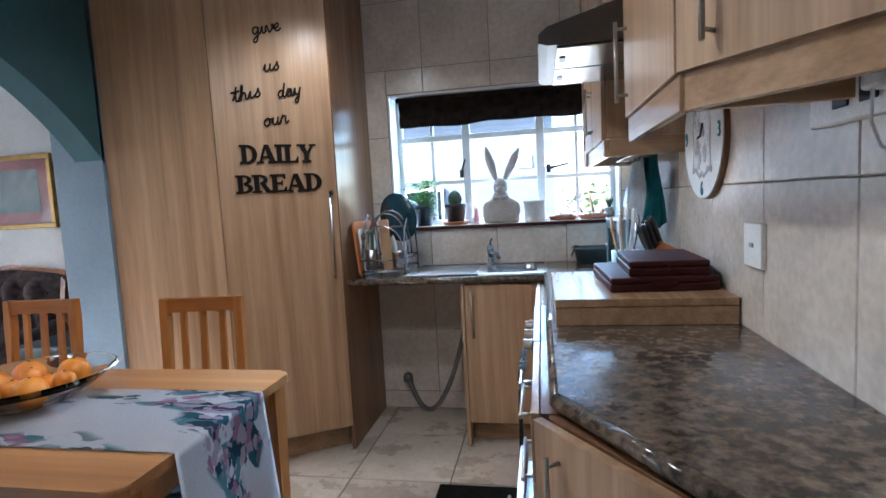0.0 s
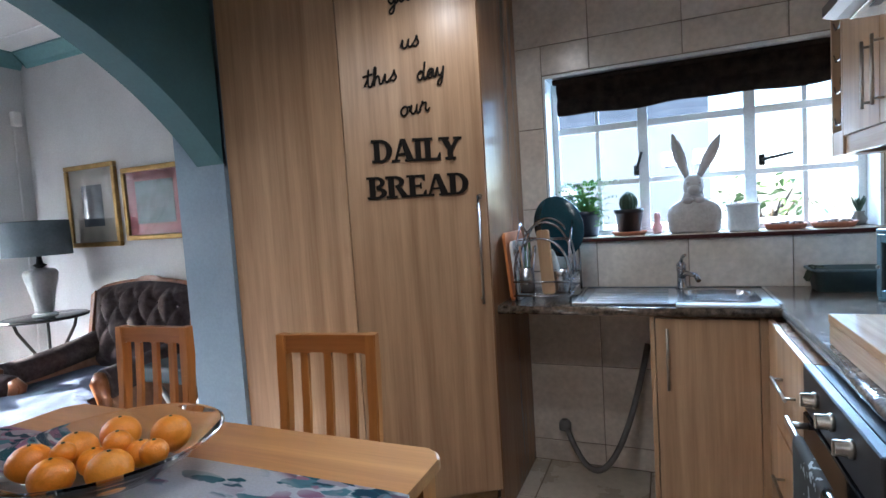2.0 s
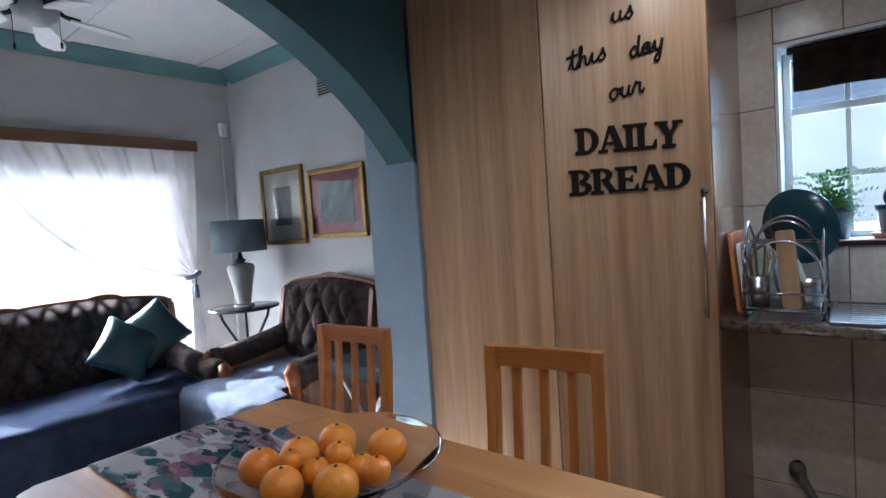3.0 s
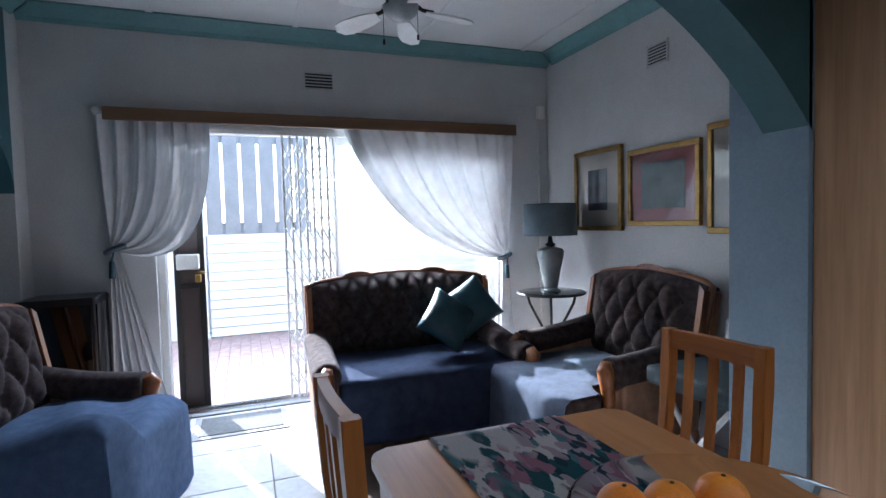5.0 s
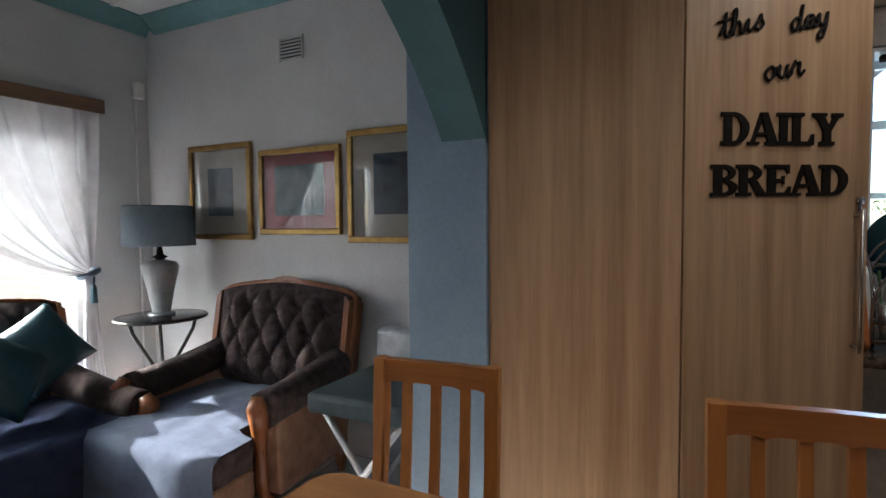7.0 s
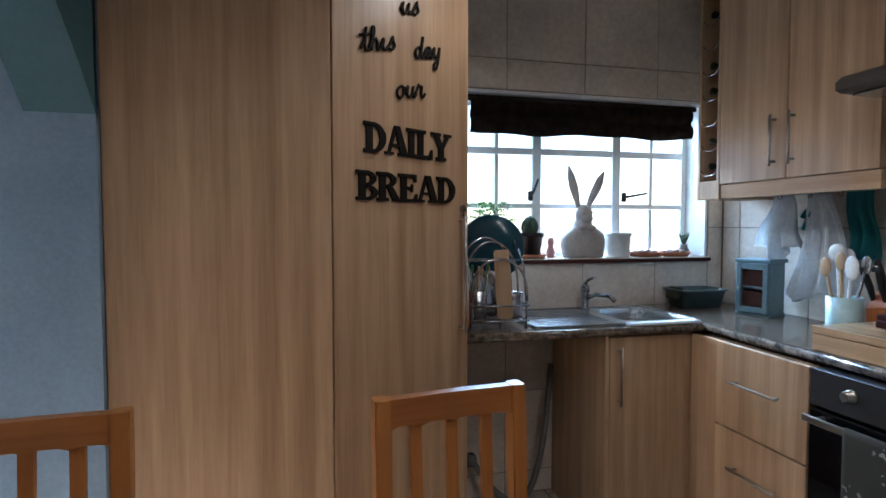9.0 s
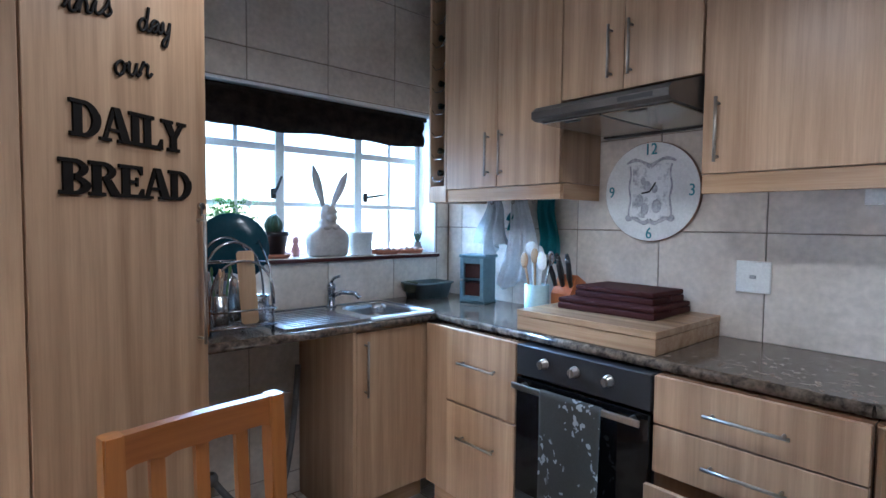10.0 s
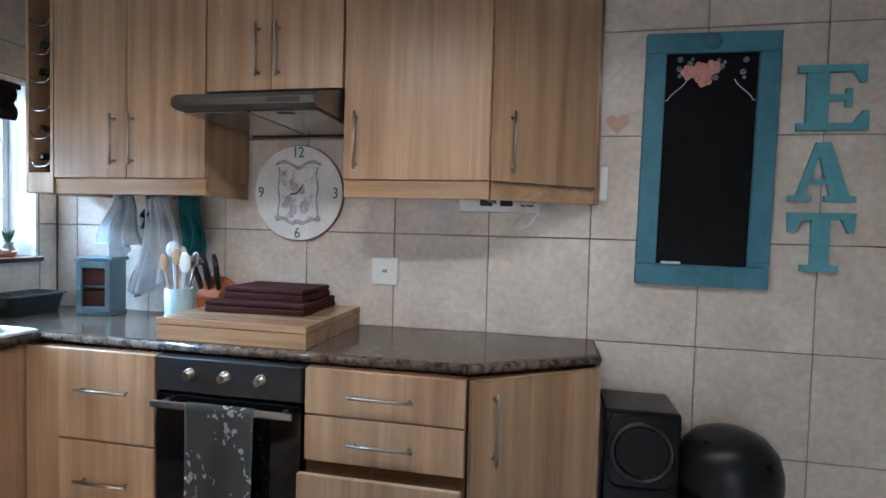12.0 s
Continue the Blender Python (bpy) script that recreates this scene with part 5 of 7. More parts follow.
def letter(ch, d):
    """A slab-serif capital, one unit high; returns its bmesh and width."""
    bm = B()
    s, t = 0.25, 0.11
    if ch in "DBRELI":
        bar(bm, 0.10, 0.10 + s, 0, 1, d)
        bar(bm, 0.0, 0.45, 0, t, d)
        bar(bm, 0.0, 0.45, 1 - t, 1, d)
    if ch == "I":
        return bm, 0.45
    if ch == "D":
        half_ring(bm, 0.38, 0.5, 0.50, 0.5, 0.25, 0.39, d)
        return bm, 0.90
    if ch == "B":
        half_ring(bm, 0.38, 0.74, 0.36, 0.26, 0.16, 0.15, d)
        half_ring(bm, 0.38, 0.265, 0.42, 0.265, 0.19, 0.155, d)
        return bm, 0.82
    if ch == "R":
        half_ring(bm, 0.38, 0.73, 0.38, 0.27, 0.17, 0.155, d)
        stroke(bm, [(0.40, 0.48), (0.62, 0.50), (0.88, 0.08), (0.88, 0), (0.64, 0)], d)
        bar(bm, 0.62, 0.95, 0, t * 0.8, d)
        return bm, 0.92
    if ch == "E":
        bar(bm, 0.30, 0.74, 0, t, d)
        bar(bm, 0.30, 0.74, 1 - t, 1, d)
        bar(bm, 0.30, 0.60, 0.45, 0.55, d)
        stroke(bm, [(0.80, 0), (0.80, 0.30), (0.74, 0.30), (0.60, 0.05), (0.60, 0)], d)
        stroke(bm, [(0.76, 1), (0.76, 0.72), (0.70, 0.72), (0.58, 0.95), (0.58, 1)], d)
        bar(bm, 0.54, 0.61, 0.36, 0.64, d)
        return bm, 0.80
    if ch == "L":
        bar(bm, 0.30, 0.74, 0, t, d)
        stroke(bm, [(0.78, 0), (0.78, 0.34), (0.72, 0.34), (0.58, 0.05), (0.58, 0)], d)
        return bm, 0.78
    if ch == "A":
        stroke(bm, [(0.10, 0.02), (0.22, 0.02), (0.53, 0.98), (0.40, 0.98)], d)
        stroke(bm, [(0.40, 1.0), (0.62, 1.0), (0.96, 0.02), (0.66, 0.02)], d)
        bar(bm, 0.26, 0.74, 0.29, 0.38, d)
        bar(bm, 0.0, 0.36, 0, t * 0.85, d)
        bar(bm, 0.56, 1.04, 0, t * 0.85, d)
        return bm, 1.0
    if ch == "Y":
        stroke(bm, [(0.08, 0.97), (0.37, 0.97), (0.60, 0.48), (0.36, 0.44)], d)
        stroke(bm, [(0.76, 0.97), (0.90, 0.97), (0.60, 0.44), (0.46, 0.48)], d)
        bar(bm, 0.36, 0.60, 0, 0.5, d)
        bar(bm, 0.24, 0.72, 0, t, d)
        bar(bm, 0.0, 0.46, 1 - t, 1, d)
        bar(bm, 0.64, 1.0, 1 - t, 1, d)
        return bm, 0.98
    bar(bm, 0.36, 0.62, 0, 1, d)  # T
    bar(bm, 0.22, 0.76, 0, t, d)
    bar(bm, 0.04, 0.94, 1 - t * 1.1, 1, d)
    stroke(bm, [(0.0, 1), (0.02, 0.66), (0.10, 0.66), (0.22, 0.93), (0.22, 1)], d)
    stroke(bm, [(0.98, 1), (0.96, 0.66), (0.88, 0.66), (0.76, 0.93), (0.76, 1)], d)
    return bm, 0.98


for ch, (ya, yb, za, zt_) in {"E": (0.589, 0.814, 1.696, 1.923), "A": (0.624, 0.83, 1.446, 1.654), "T": (0.612, 0.829, 1.197, 1.406)}.items():
    bm, w = letter(ch, 0.016)
    bm.transform(Matrix.Translation((XR - 0.007, yb, za)) @ east @ Matrix.Diagonal(((yb - ya) / w, zt_ - za, 1, 1)))
    solid("wall_letter", bm, AQUAWOOD, f"aqua painted wooden letter {ch} on the tiles", "letter", group="EAT letters")

# words on the angled door: local x along the door, y up, z off the door
dm = Matrix(((dd.x, 0, dn.x, JX), (dd.y, 0, dn.y, JY), (0, 1, 0, 0), (0, 0, 0, 1)))


def block_word(text, s0, s1, z0, z1, label, rot=0.0):
    bm, x = B(), 0.0
    for ch in text:
        g, w = letter(ch, 0.006)
        g.transform(Matrix.Translation((x, 0, 0)))
        me = bpy.data.meshes.new("tmp")
        g.to_mesh(me)
        g.free()
        bm.from_mesh(me)
        bpy.data.meshes.remove(me)
        x += w * 0.93
    bm.transform(dm @ Matrix.Translation((s0, z0, 0.001)) @ pose(0, 0, 0, 0, 0, rot) @ Matrix.Diagonal(((s1 - s0) / (x + 0.06), z1 - z0, 1, 1)))
    return solid("word_sign", bm, SIGNBLACK, label, "sign", group="words on the cupboard door")


block_word("DAILY", 0.102, 0.456, 1.514, 1.602, "black wooden word DAILY in slab letters on the cupboard door")
block_word("BREAD", 0.074, 0.478, 1.374, 1.460, "black wooden word BREAD in slab letters on the cupboard door")

SCRIPT = {
    "g": ([(0.75, 0.85), (0.5, 1.0), (0.2, 0.85), (0.12, 0.45), (0.35, 0.1), (0.65, 0.4), (0.78, 0.95), (0.7, 0.0), (0.5, -0.8), (0.2, -0.95), (0.15, -0.6), (0.6, -0.15), (1.0, 0.2)], 0.95),
    "i": ([(0.0, 0.15), (0.3, 0.95), (0.25, 0.3), (0.4, 0.02), (0.7, 0.3)], 0.6),
    "v": ([(0.0, 0.5), (0.2, 0.95), (0.35, 0.3), (0.5, 0.02), (0.8, 0.5), (0.8, 0.95), (1.0, 0.85)], 0.95),
    "e": ([(0.0, 0.35), (0.45, 0.5), (0.6, 0.85), (0.4, 1.0), (0.15, 0.6), (0.25, 0.1), (0.55, 0.02), (0.85, 0.3)], 0.8),
    "u": ([(0.0, 0.3), (0.2, 0.95), (0.15, 0.3), (0.35, 0.02), (0.65, 0.35), (0.75, 0.95), (0.7, 0.3), (0.85, 0.02), (1.1, 0.3)], 1.0),
    "s": ([(0.0, 0.1), (0.4, 0.75), (0.5, 1.1), (0.55, 0.7), (0.65, 0.3), (0.4, 0.0), (0.15, 0.15)], 0.75),
    "t": ([(0.0, 0.2), (0.3, 0.9), (0.45, 1.9), (0.35, 0.8), (0.35, 0.15), (0.55, 0.02), (0.8, 0.3)], 0.65),
    "h": ([(0.0, 0.2), (0.4, 1.2), (0.45, 1.9), (0.3, 1.7), (0.2, 0.0), (0.35, 0.7), (0.6, 0.95), (0.7, 0.6), (0.7, 0.1), (0.9, 0.05), (1.05, 0.3)], 0.95),
    "d": ([(0.7, 0.8), (0.4, 0.98), (0.1, 0.6), (0.2, 0.1), (0.5, 0.15), (0.75, 0.8), (0.95, 1.9), (0.75, 0.7), (0.75, 0.1), (0.95, 0.05), (1.1, 0.3)], 1.05),
    "a": ([(0.7, 0.8), (0.4, 0.98), (0.1, 0.6), (0.2, 0.1), (0.5, 0.15), (0.75, 0.9), (0.7, 0.15), (0.9, 0.05), (1.1, 0.3)], 1.0),
    "y": ([(0.0, 0.4), (0.2, 0.95), (0.2, 0.35), (0.4, 0.05), (0.7, 0.4), (0.85, 0.98), (0.7, -0.1), (0.45, -0.9), (0.15, -0.9), (0.2, -0.5), (0.7, -0.05)], 1.0),
    "o": ([(0.5, 0.98), (0.15, 0.7), (0.12, 0.25), (0.4, 0.0), (0.7, 0.3), (0.7, 0.8), (0.5, 0.98), (0.75, 0.8), (1.0, 0.8)], 0.95),
    "r": ([(0.0, 0.3), (0.25, 0.9), (0.3, 1.1), (0.35, 0.9), (0.65, 0.9), (0.6, 0.3), (0.75, 0.02), (1.0, 0.3)], 0.9),
}


def smooth_line(pts, n=5):
    p = [Vector((*q, 0)) for q in pts]
    out = []
    for i in range(len(p) - 1):
        a, b_, c, d = p[max(i - 1, 0)], p[i], p[i + 1], p[min(i + 2, len(p) - 1)]
        for k in range(n):
            t = k / n
            out.append(0.5 * (2 * b_ + (c - a) * t + (2 * a - 5 * b_ + 4 * c - d) * t * t + (3 * b_ - a - 3 * c + d) * t ** 3))
    return out + [p[-1]]


def script_word(text, s0, s1, zc, xh, rot=14.0):
    """A joined handwritten word, cut from thin board."""
    pts, x = [], 0.0
    for ch in text:
        g, w = SCRIPT[ch]
        pts += [(px + x, py) for px, py in g]
        x += w
    sc = (s1 - s0) / x
    bm = B()
    line = [Vector(((q.x + 0.18 * q.y) * sc, q.y * xh, 0.005)) for q in smooth_line(pts)]
    tube(bm, line, 0.0042, 6)
    if "t" in text:
        tube(bm, [Vector((0.1 * sc, 1.25 * xh, 0.005)), Vector((1.0 * sc, 1.32 * xh, 0.005))], 0.004, 6)
    bm.transform(dm @ Matrix.Translation((s0, zc, 0)) @ pose(0, 0, 0, 0, 0, rot) @ Matrix.Translation((0, -xh * 0.5, 0)))
    return solid("word_sign", bm, SIGNBLACK, f"black cursive wooden word {text} on the cupboard door", "sign", group="words on the cupboard door")


script_word("give", 0.20, 0.335, 2.125, 0.034)
script_word("us", 0.24, 0.315, 1.96, 0.034, 12)
script_word("this", 0.09, 0.222, 1.815, 0.034)
script_word("day", 0.295, 0.41, 1.838, 0.034, 12)
script_word("our", 0.22, 0.335, 1.705, 0.036, 10)

# things on the worktop by the window
dr = root("dish_rack", "chrome wire dish rack standing on the drainer", "rack", (-0.03, 3.72, CZ))
b = B()
RX0, RX1, RY0, RY1 = -0.13, 0.10, 3.54, 3.90
for z in (0.93, 0.99):
    tube(b, [(RX0, RY0, z), (RX1, RY0, z), (RX1, RY1, z), (RX0, RY1, z)], 0.004, 8, True)
part("basket_frame", b, CHROME, dr)
for i in range(9):
    y = RY0 + 0.02 + i * 0.04
    part("wire", tube(B(), [(RX0, y, 0.99), (RX0 + 0.01, y, 0.932), (RX1 - 0.01, y, 0.932), (RX1, y, 0.99)], 0.0022, 6), CHROME, dr)
for x in (RX0, RX1):
    b = tube(B(), [(x, RY0 + 0.03, 0.907), (x, RY0 + 0.03, 1.0), (x, RY0 + 0.06, 1.14), (x, RY0 + 0.16, 1.235), (x, RY1 - 0.06, 1.17), (x, RY1 - 0.02, 1.0), (x, RY1 - 0.02, 0.907)], 0.005, 8)
    part("hoop", b, CHROME, dr)
for y, zt in ((RY0 + 0.02, 1.17), (RY0 + 0.12, 1.235), (RY0 + 0.2, 1.25)):
    xm = (RX0 + RX1) / 2
    part("hoop", tube(B(), [(xm - 0.115 * math.cos(a), y, 1.0 + (zt - 1.0) * math.sin(a) ** 0.7) for a in [math.pi * (0.001 + 0.998 * i / 18) for i in range(19)]], 0.005, 8), CHROME, dr)
for y in (RY0 + 0.1, RY0 + 0.2, RY0 + 0.28):
    part("plate_rail", tube(B(), [(RX0, y, 1.16), (RX1, y, 1.16)], 0.003, 6), CHROME, dr)
for x in (RX0, RX1):
    part("foot", lathe(B(), [(0, 0), (0.008, 0), (0.008, 0.008), (0, 0.008)], 10, (x, RY0 + 0.03, CZ + 0.0005)), BLACK, dr)
def dish(c, r, tilt_y, rz, mt, label, nm="plate", cat="plate"):
    bm = lathe(B(), [(0, 0), (r * 0.55, 0), (r * 0.6, 0.004), (r, 0.016), (r, 0.019), (r * 0.58, 0.008), (0, 0.005)], 40)
    bm.transform(Matrix.Translation(c) @ pose(0, 0, 0, 0, 0, rz) @ pose(0, 0, 0, 0, tilt_y, 0))
    return solid(nm, bm, mt, label, cat, group="dishes in the rack")


dish((0.015, 3.76, 1.205), 0.14, 82, 62, plain("dark_teal_glaze", (0.012, 0.055, 0.075), 0.25), "dark teal dinner plate standing in the dish rack")
dish((-0.04, 3.68, 1.02), 0.095, 84, 20, STEEL, "steel pot lid standing in the dish rack", "pot_lid", "lid")
dish((-0.005, 3.72, 1.02), 0.09, 83, 24, WHITE, "white side plate standing in the dish rack")
b = lathe(B(), [(0, 0), (0.04, 0), (0.045, 0.01), (0.048, 0.09), (0.05, 0.095), (0.044, 0.092), (0.041, 0.012), (0, 0.008)], 24, (0.055, 3.62, 0.935))
solid("steel_mug", b, STEEL, "small steel mug in the dish rack", "mug")
cut = root("cutlery_cup", "steel cup of cutlery in the dish rack", "cutlery", (-0.09, 3.60, 0.936))
part("cup", lathe(B(), [(0, 0), (0.035, 0), (0.035, 0.11), (0.032, 0.11), (0.032, 0.004), (0, 0.004)], 20, (-0.09, 3.60, 0.936)), STEEL, cut)
rng = random.Random(4)
for i in range(7):
    a = i * 0.9
    t0 = Vector((-0.09 + 0.015 * math.cos(a), 3.60 + 0.015 * math.sin(a), 0.945))
    t1 = t0 + Vector((0.03 * math.cos(a), 0.03 * math.sin(a), 0.17 + 0.03 * rng.random()))
    bm = tube(B(), [t0, t1], [0.003, 0.004], 6)
    ball(bm, t1, 0.013, 10, 1.5, 0.35, 1.0)
    part("utensil", bm, (STEEL, SPOONWOOD, LEAF, STEEL)[i % 4], cut)
for nm, x, w, h, mt, lb in (("chopping_board", -0.150, 0.30, 0.30, KNIFEWOOD, "orange-brown wooden chopping board leaning on the cupboard"), ("chopping_board", -0.132, 0.24, 0.26, WHITE_PL, "white plastic chopping board leaning on the cupboard")):
    bm = prism(B(), rounded(-w / 2, w / 2, 0, h, 0.03), 0, 0.012, Matrix.Translation((x, 3.70, CZ + 0.001)) @ pose(0, 0, 0, 0, -5, 0) @ swap)
    solid(nm, bm, mt, lb, "board", group="chopping boards")

bm = prism(B(), rounded(-0.03, 0.03, 0, 0.27, 0.012), 0, 0.008, Matrix.Translation((0.012, 3.565, 0.936)) @ pose(0, 0, 0, -4, 0, 70) @ swap)
solid("serving_board", bm, SPOONWOOD, "narrow tan wooden board standing in the dish rack", "board", group="dishes in the rack")

bas = root("basin", "grey-green plastic basin by the window wall", "basin", (1.12, 3.88, CZ))
b = B()
for z0, z1, g, h in ((0.0, 0.09, 0.0, 0.012),):
    o = [rounded(1.0 + i, 1.245 - i, 3.80 + i, 3.965 - i, 0.03) for i in (0.015, 0.0, -0.008, -0.008, 0.004, 0.018)]
    rows = [[b.verts.new((x, y, CZ + zz)) for x, y in oo] for oo, zz in zip(o, (0.001, 0.08, 0.082, 0.09, 0.09, 0.008))]
    for a, c in zip(rows, rows[1:]):
        for i in range(len(a)):
            b.faces.new((a[i], a[(i + 1) % len(a)], c[(i + 1) % len(a)], c[i])).smooth = True
    b.faces.new(rows[0][::-1])
    b.faces.new(rows[-1])
part("tub", b, BASIN, bas)
part("cloth", grown(sheet(B(), lambda u, v: (0.985 + 0.06 * u, 3.82 + 0.10 * v, CZ + 0.096 - 0.06 * max(0, 0.3 - u) * 3), 10, 10, 0.004), 0.006, 40), mottled("olive_cloth", (0.05, 0.06, 0.035), (0.10, 0.11, 0.06), 30, 0.9), bas, "damp olive cloth over its rim")

mini = root("mini_cabinet", "small blue-grey wooden trinket cabinet with a glazed door", "cabinet", (1.235, 3.60, CZ), 16)
MB = mottled("blue_grey_cabinet_paint", (0.10, 0.17, 0.20), (0.15, 0.23, 0.26), 12.0, 0.5)
b = B()
box(b, -0.065, 0.065, -0.075, 0.075, 0.0, 0.012, 0.002)
box(b, -0.06, 0.06, -0.07, -0.058, 0.012, 0.236)
box(b, -0.06, 0.06, 0.058, 0.07, 0.012, 0.236)
box(b, 0.05, 0.06, -0.058, 0.058, 0.012, 0.236)
box(b, -0.055, 0.05, -0.058, 0.058, 0.122, 0.128)
box(b, -0.068, 0.068, -0.08, 0.08, 0.236, 0.252, 0.003)
part("case", b, MB, mini, own=True)
b = B()
for ya, yb, za, zb_ in ((-0.07, -0.048, 0.014, 0.234), (0.048, 0.07, 0.014, 0.234), (-0.048, 0.048, 0.014, 0.04), (-0.048, 0.048, 0.206, 0.234)):
    box(b, -0.072, -0.0605, ya, yb, za, zb_, 0.002)
mdoor = part("door", b, MB, mini, own=True)
part("pane", box(B(), -0.067, -0.065, -0.05, 0.05, 0.038, 0.208), THINGLASS, mdoor, own=True).visible_shadow = False
# added blocks fill both compartments so the inside reads dark behind the glass
REDDISH = mottled("dark_reddish_fill", (0.05, 0.014, 0.01), (0.10, 0.03, 0.02), 20.0, 0.6)
for z0, z1 in ((0.0125, 0.105), (0.1285, 0.225)):
    part("trinket_box", box(B(), -0.045, 0.048, -0.056, 0.056, z0, z1, 0.004), REDDISH, mini, "dark reddish filler block behind the glass", own=True)

part("knob", ball(B(), (-0.076, 0.056, 0.12), 0.007, 10), BRUSHED, mdoor, own=True)

PX, PY = 1.165, 3.155
pot = root("utensil_pot", "pale blue cylinder pot of wooden spoons and white plastic utensils", "utensil pot", (PX, PY, CZ))
part("jar", lathe(B(), [(0, 0.0005), (0.052, 0.0005), (0.054, 0.008), (0.056, 0.142), (0.051, 0.142), (0.049, 0.01), (0, 0.008)], 28, (PX, PY, CZ)), mottled("pale_blue_jar", (0.40, 0.56, 0.60), (0.50, 0.66, 0.69), 10, 0.35), pot)
for nm, dx, dy, l, hw, hl, mt in (("spoon", -0.03, 0.022, 0.25, 0.022, 0.036, SPOONWOOD), ("spoon", -0.008, 0.004, 0.27, 0.022, 0.036, SPOONWOOD), ("ladle", 0.012, 0.03, 0.30, 0.034, 0.034, WHITE_PL), ("spatula", -0.018, -0.03, 0.25, 0.026, 0.044, WHITE_PL), ("spatula", 0.024, 0.012, 0.27, 0.028, 0.046, WHITE_PL), ("spoon", 0.028, -0.026, 0.26, 0.020, 0.034, STEEL)):
    p0 = Vector((PX + dx * 0.4, PY + dy * 0.4, CZ + 0.015))
    p1 = Vector((PX + dx * 1.6, PY + dy * 1.6, CZ + l))
    bm = tube(B(), [p0, p1], [0.005, 0.006], 8)
    ball(bm, p1, hw, 14, hl / hw, 0.35, 1.0)
    part(nm, bm, mt, pot)
kb = root("knife_block", "orange wooden knife block with black handled knives", "knife block", (1.285, 3.072, CZ), 0)
bm = prism(B(), [(-0.06, 0.0), (0.06, 0.0), (0.06, 0.15), (-0.005, 0.185), (-0.06, 0.10)], -0.055, 0.05, Matrix.Translation((1.285, 3.072, CZ + 0.001)) @ up_y, 0.003)
part("block", bm, KNIFEWOOD, kb)
for i in range(7):
    p0 = Vector((1.252 + 0.020 * (i % 3), 3.030 + 0.0145 * i, CZ + 0.13 + 0.014 * (i % 3)))
    bm = tube(B(), [p0, p0 + Vector((-0.020, 0.0, 0.05)), p0 + Vector((-0.036, 0.003 * (i - 3), 0.10)), p0 + Vector((-0.046, 0.004 * (i - 3), 0.122))], [0.009, 0.012, 0.012, 0.008], 10)
    kh = part("knife_handle", bm, BLACK, kb)
    # bright steel balls stand in for highlights on every third handle
    if i % 3 == 1:
        part("rivet_plate", ball(B(), p0 + Vector((-0.048, 0.0035 * (i - 3), 0.108)), 0.0075, 8), STEEL, kh, "steel ball that stands for a glint on the handle")


def hung_cloth(y0, y1, top, drop, x, seed, taper):
    def f(u, v):
        w = 1 - taper * (1 - v)
        ym = (y0 + y1) / 2
        y = ym + (u - 0.5) * (y1 - y0) * w
        return (x - 0.03 * v * math.sin(17 * u + seed) - 0.022 * math.sin(31 * u + seed * 2) * (0.4 + 0.6 * v), y + 0.015 * math.sin(5 * v + seed), top - drop * v - 0.03 * v * math.sin(7 * u + seed))
    return sheet(B(), f, 30, 22, 0.003)


solid("dish_towel", hung_cloth(3.13, 3.26, 1.43, 0.27, 1.295, 1.0, 0.25), CLOTH_T, "teal dish towel hung under the wall cupboard", "towel", group="hanging cloths")
solid("dish_towel", hung_cloth(3.20, 3.49, 1.43, 0.42, 1.262, 2.3, 0.66), CLOTH_W, "white dish towel hung in a point under the wall cupboard", "towel", group="hanging cloths")
solid("dish_towel", hung_cloth(3.36, 3.43, 1.43, 0.12, 1.30, 3.3, 0.2), CLOTH_T, "teal corner of a folded cloth on the hook rail", "towel", group="hanging cloths")
solid("dish_towel", hung_cloth(3.44, 3.63, 1.43, 0.25, 1.275, 4.1, 0.55), CLOTH_W, "pale crumpled cloth hung under the wall cupboard", "towel", group="hanging cloths")
b = box(B(), 1.20, 1.29, 3.13, 3.63, 1.4305, 1.4395, 0.002)
for y in (3.24, 3.37, 3.51):
    tube(b, [(1.245, y, 1.432), (1.245, y, 1.415), (1.23, y, 1.412), (1.225, y, 1.422)], 0.003, 6)
box(b, 1.20, 1.29, 3.15, 3.17, 1.435, 1.4885)
solid("hook_rail", b, BRUSHED, "metal hook rail fixed under the wall cupboard", "rail")

# window sill things
SZ = WZ0 + 0.0185
SYc = YN + 0.06


def flowerpot(x, y, r, h, mt, nm, label, saucer=None, soil=True):
    f = root(nm, label, "pot plant", (x, y, SZ))
    z = SZ + 0.0005
    if saucer:
        part("saucer", lathe(B(), [(0, 0), (r * 1.05, 0), (r * 1.25, 0.018), (r * 1.19, 0.02), (r * 1.0, 0.006), (0, 0.006)], 28, (x, y, z)), saucer, f)
        z += 0.0065
    part("pot", lathe(B(), [(0, 0), (r * 0.75, 0), (r * 0.96, h * 0.82), (r * 1.05, h * 0.83), (r * 1.05, h), (r * 0.93, h), (r * 0.9, h * 0.88), (0, h * 0.86)], 28, (x, y, z)), mt, f)
    return f, z + h * 0.87


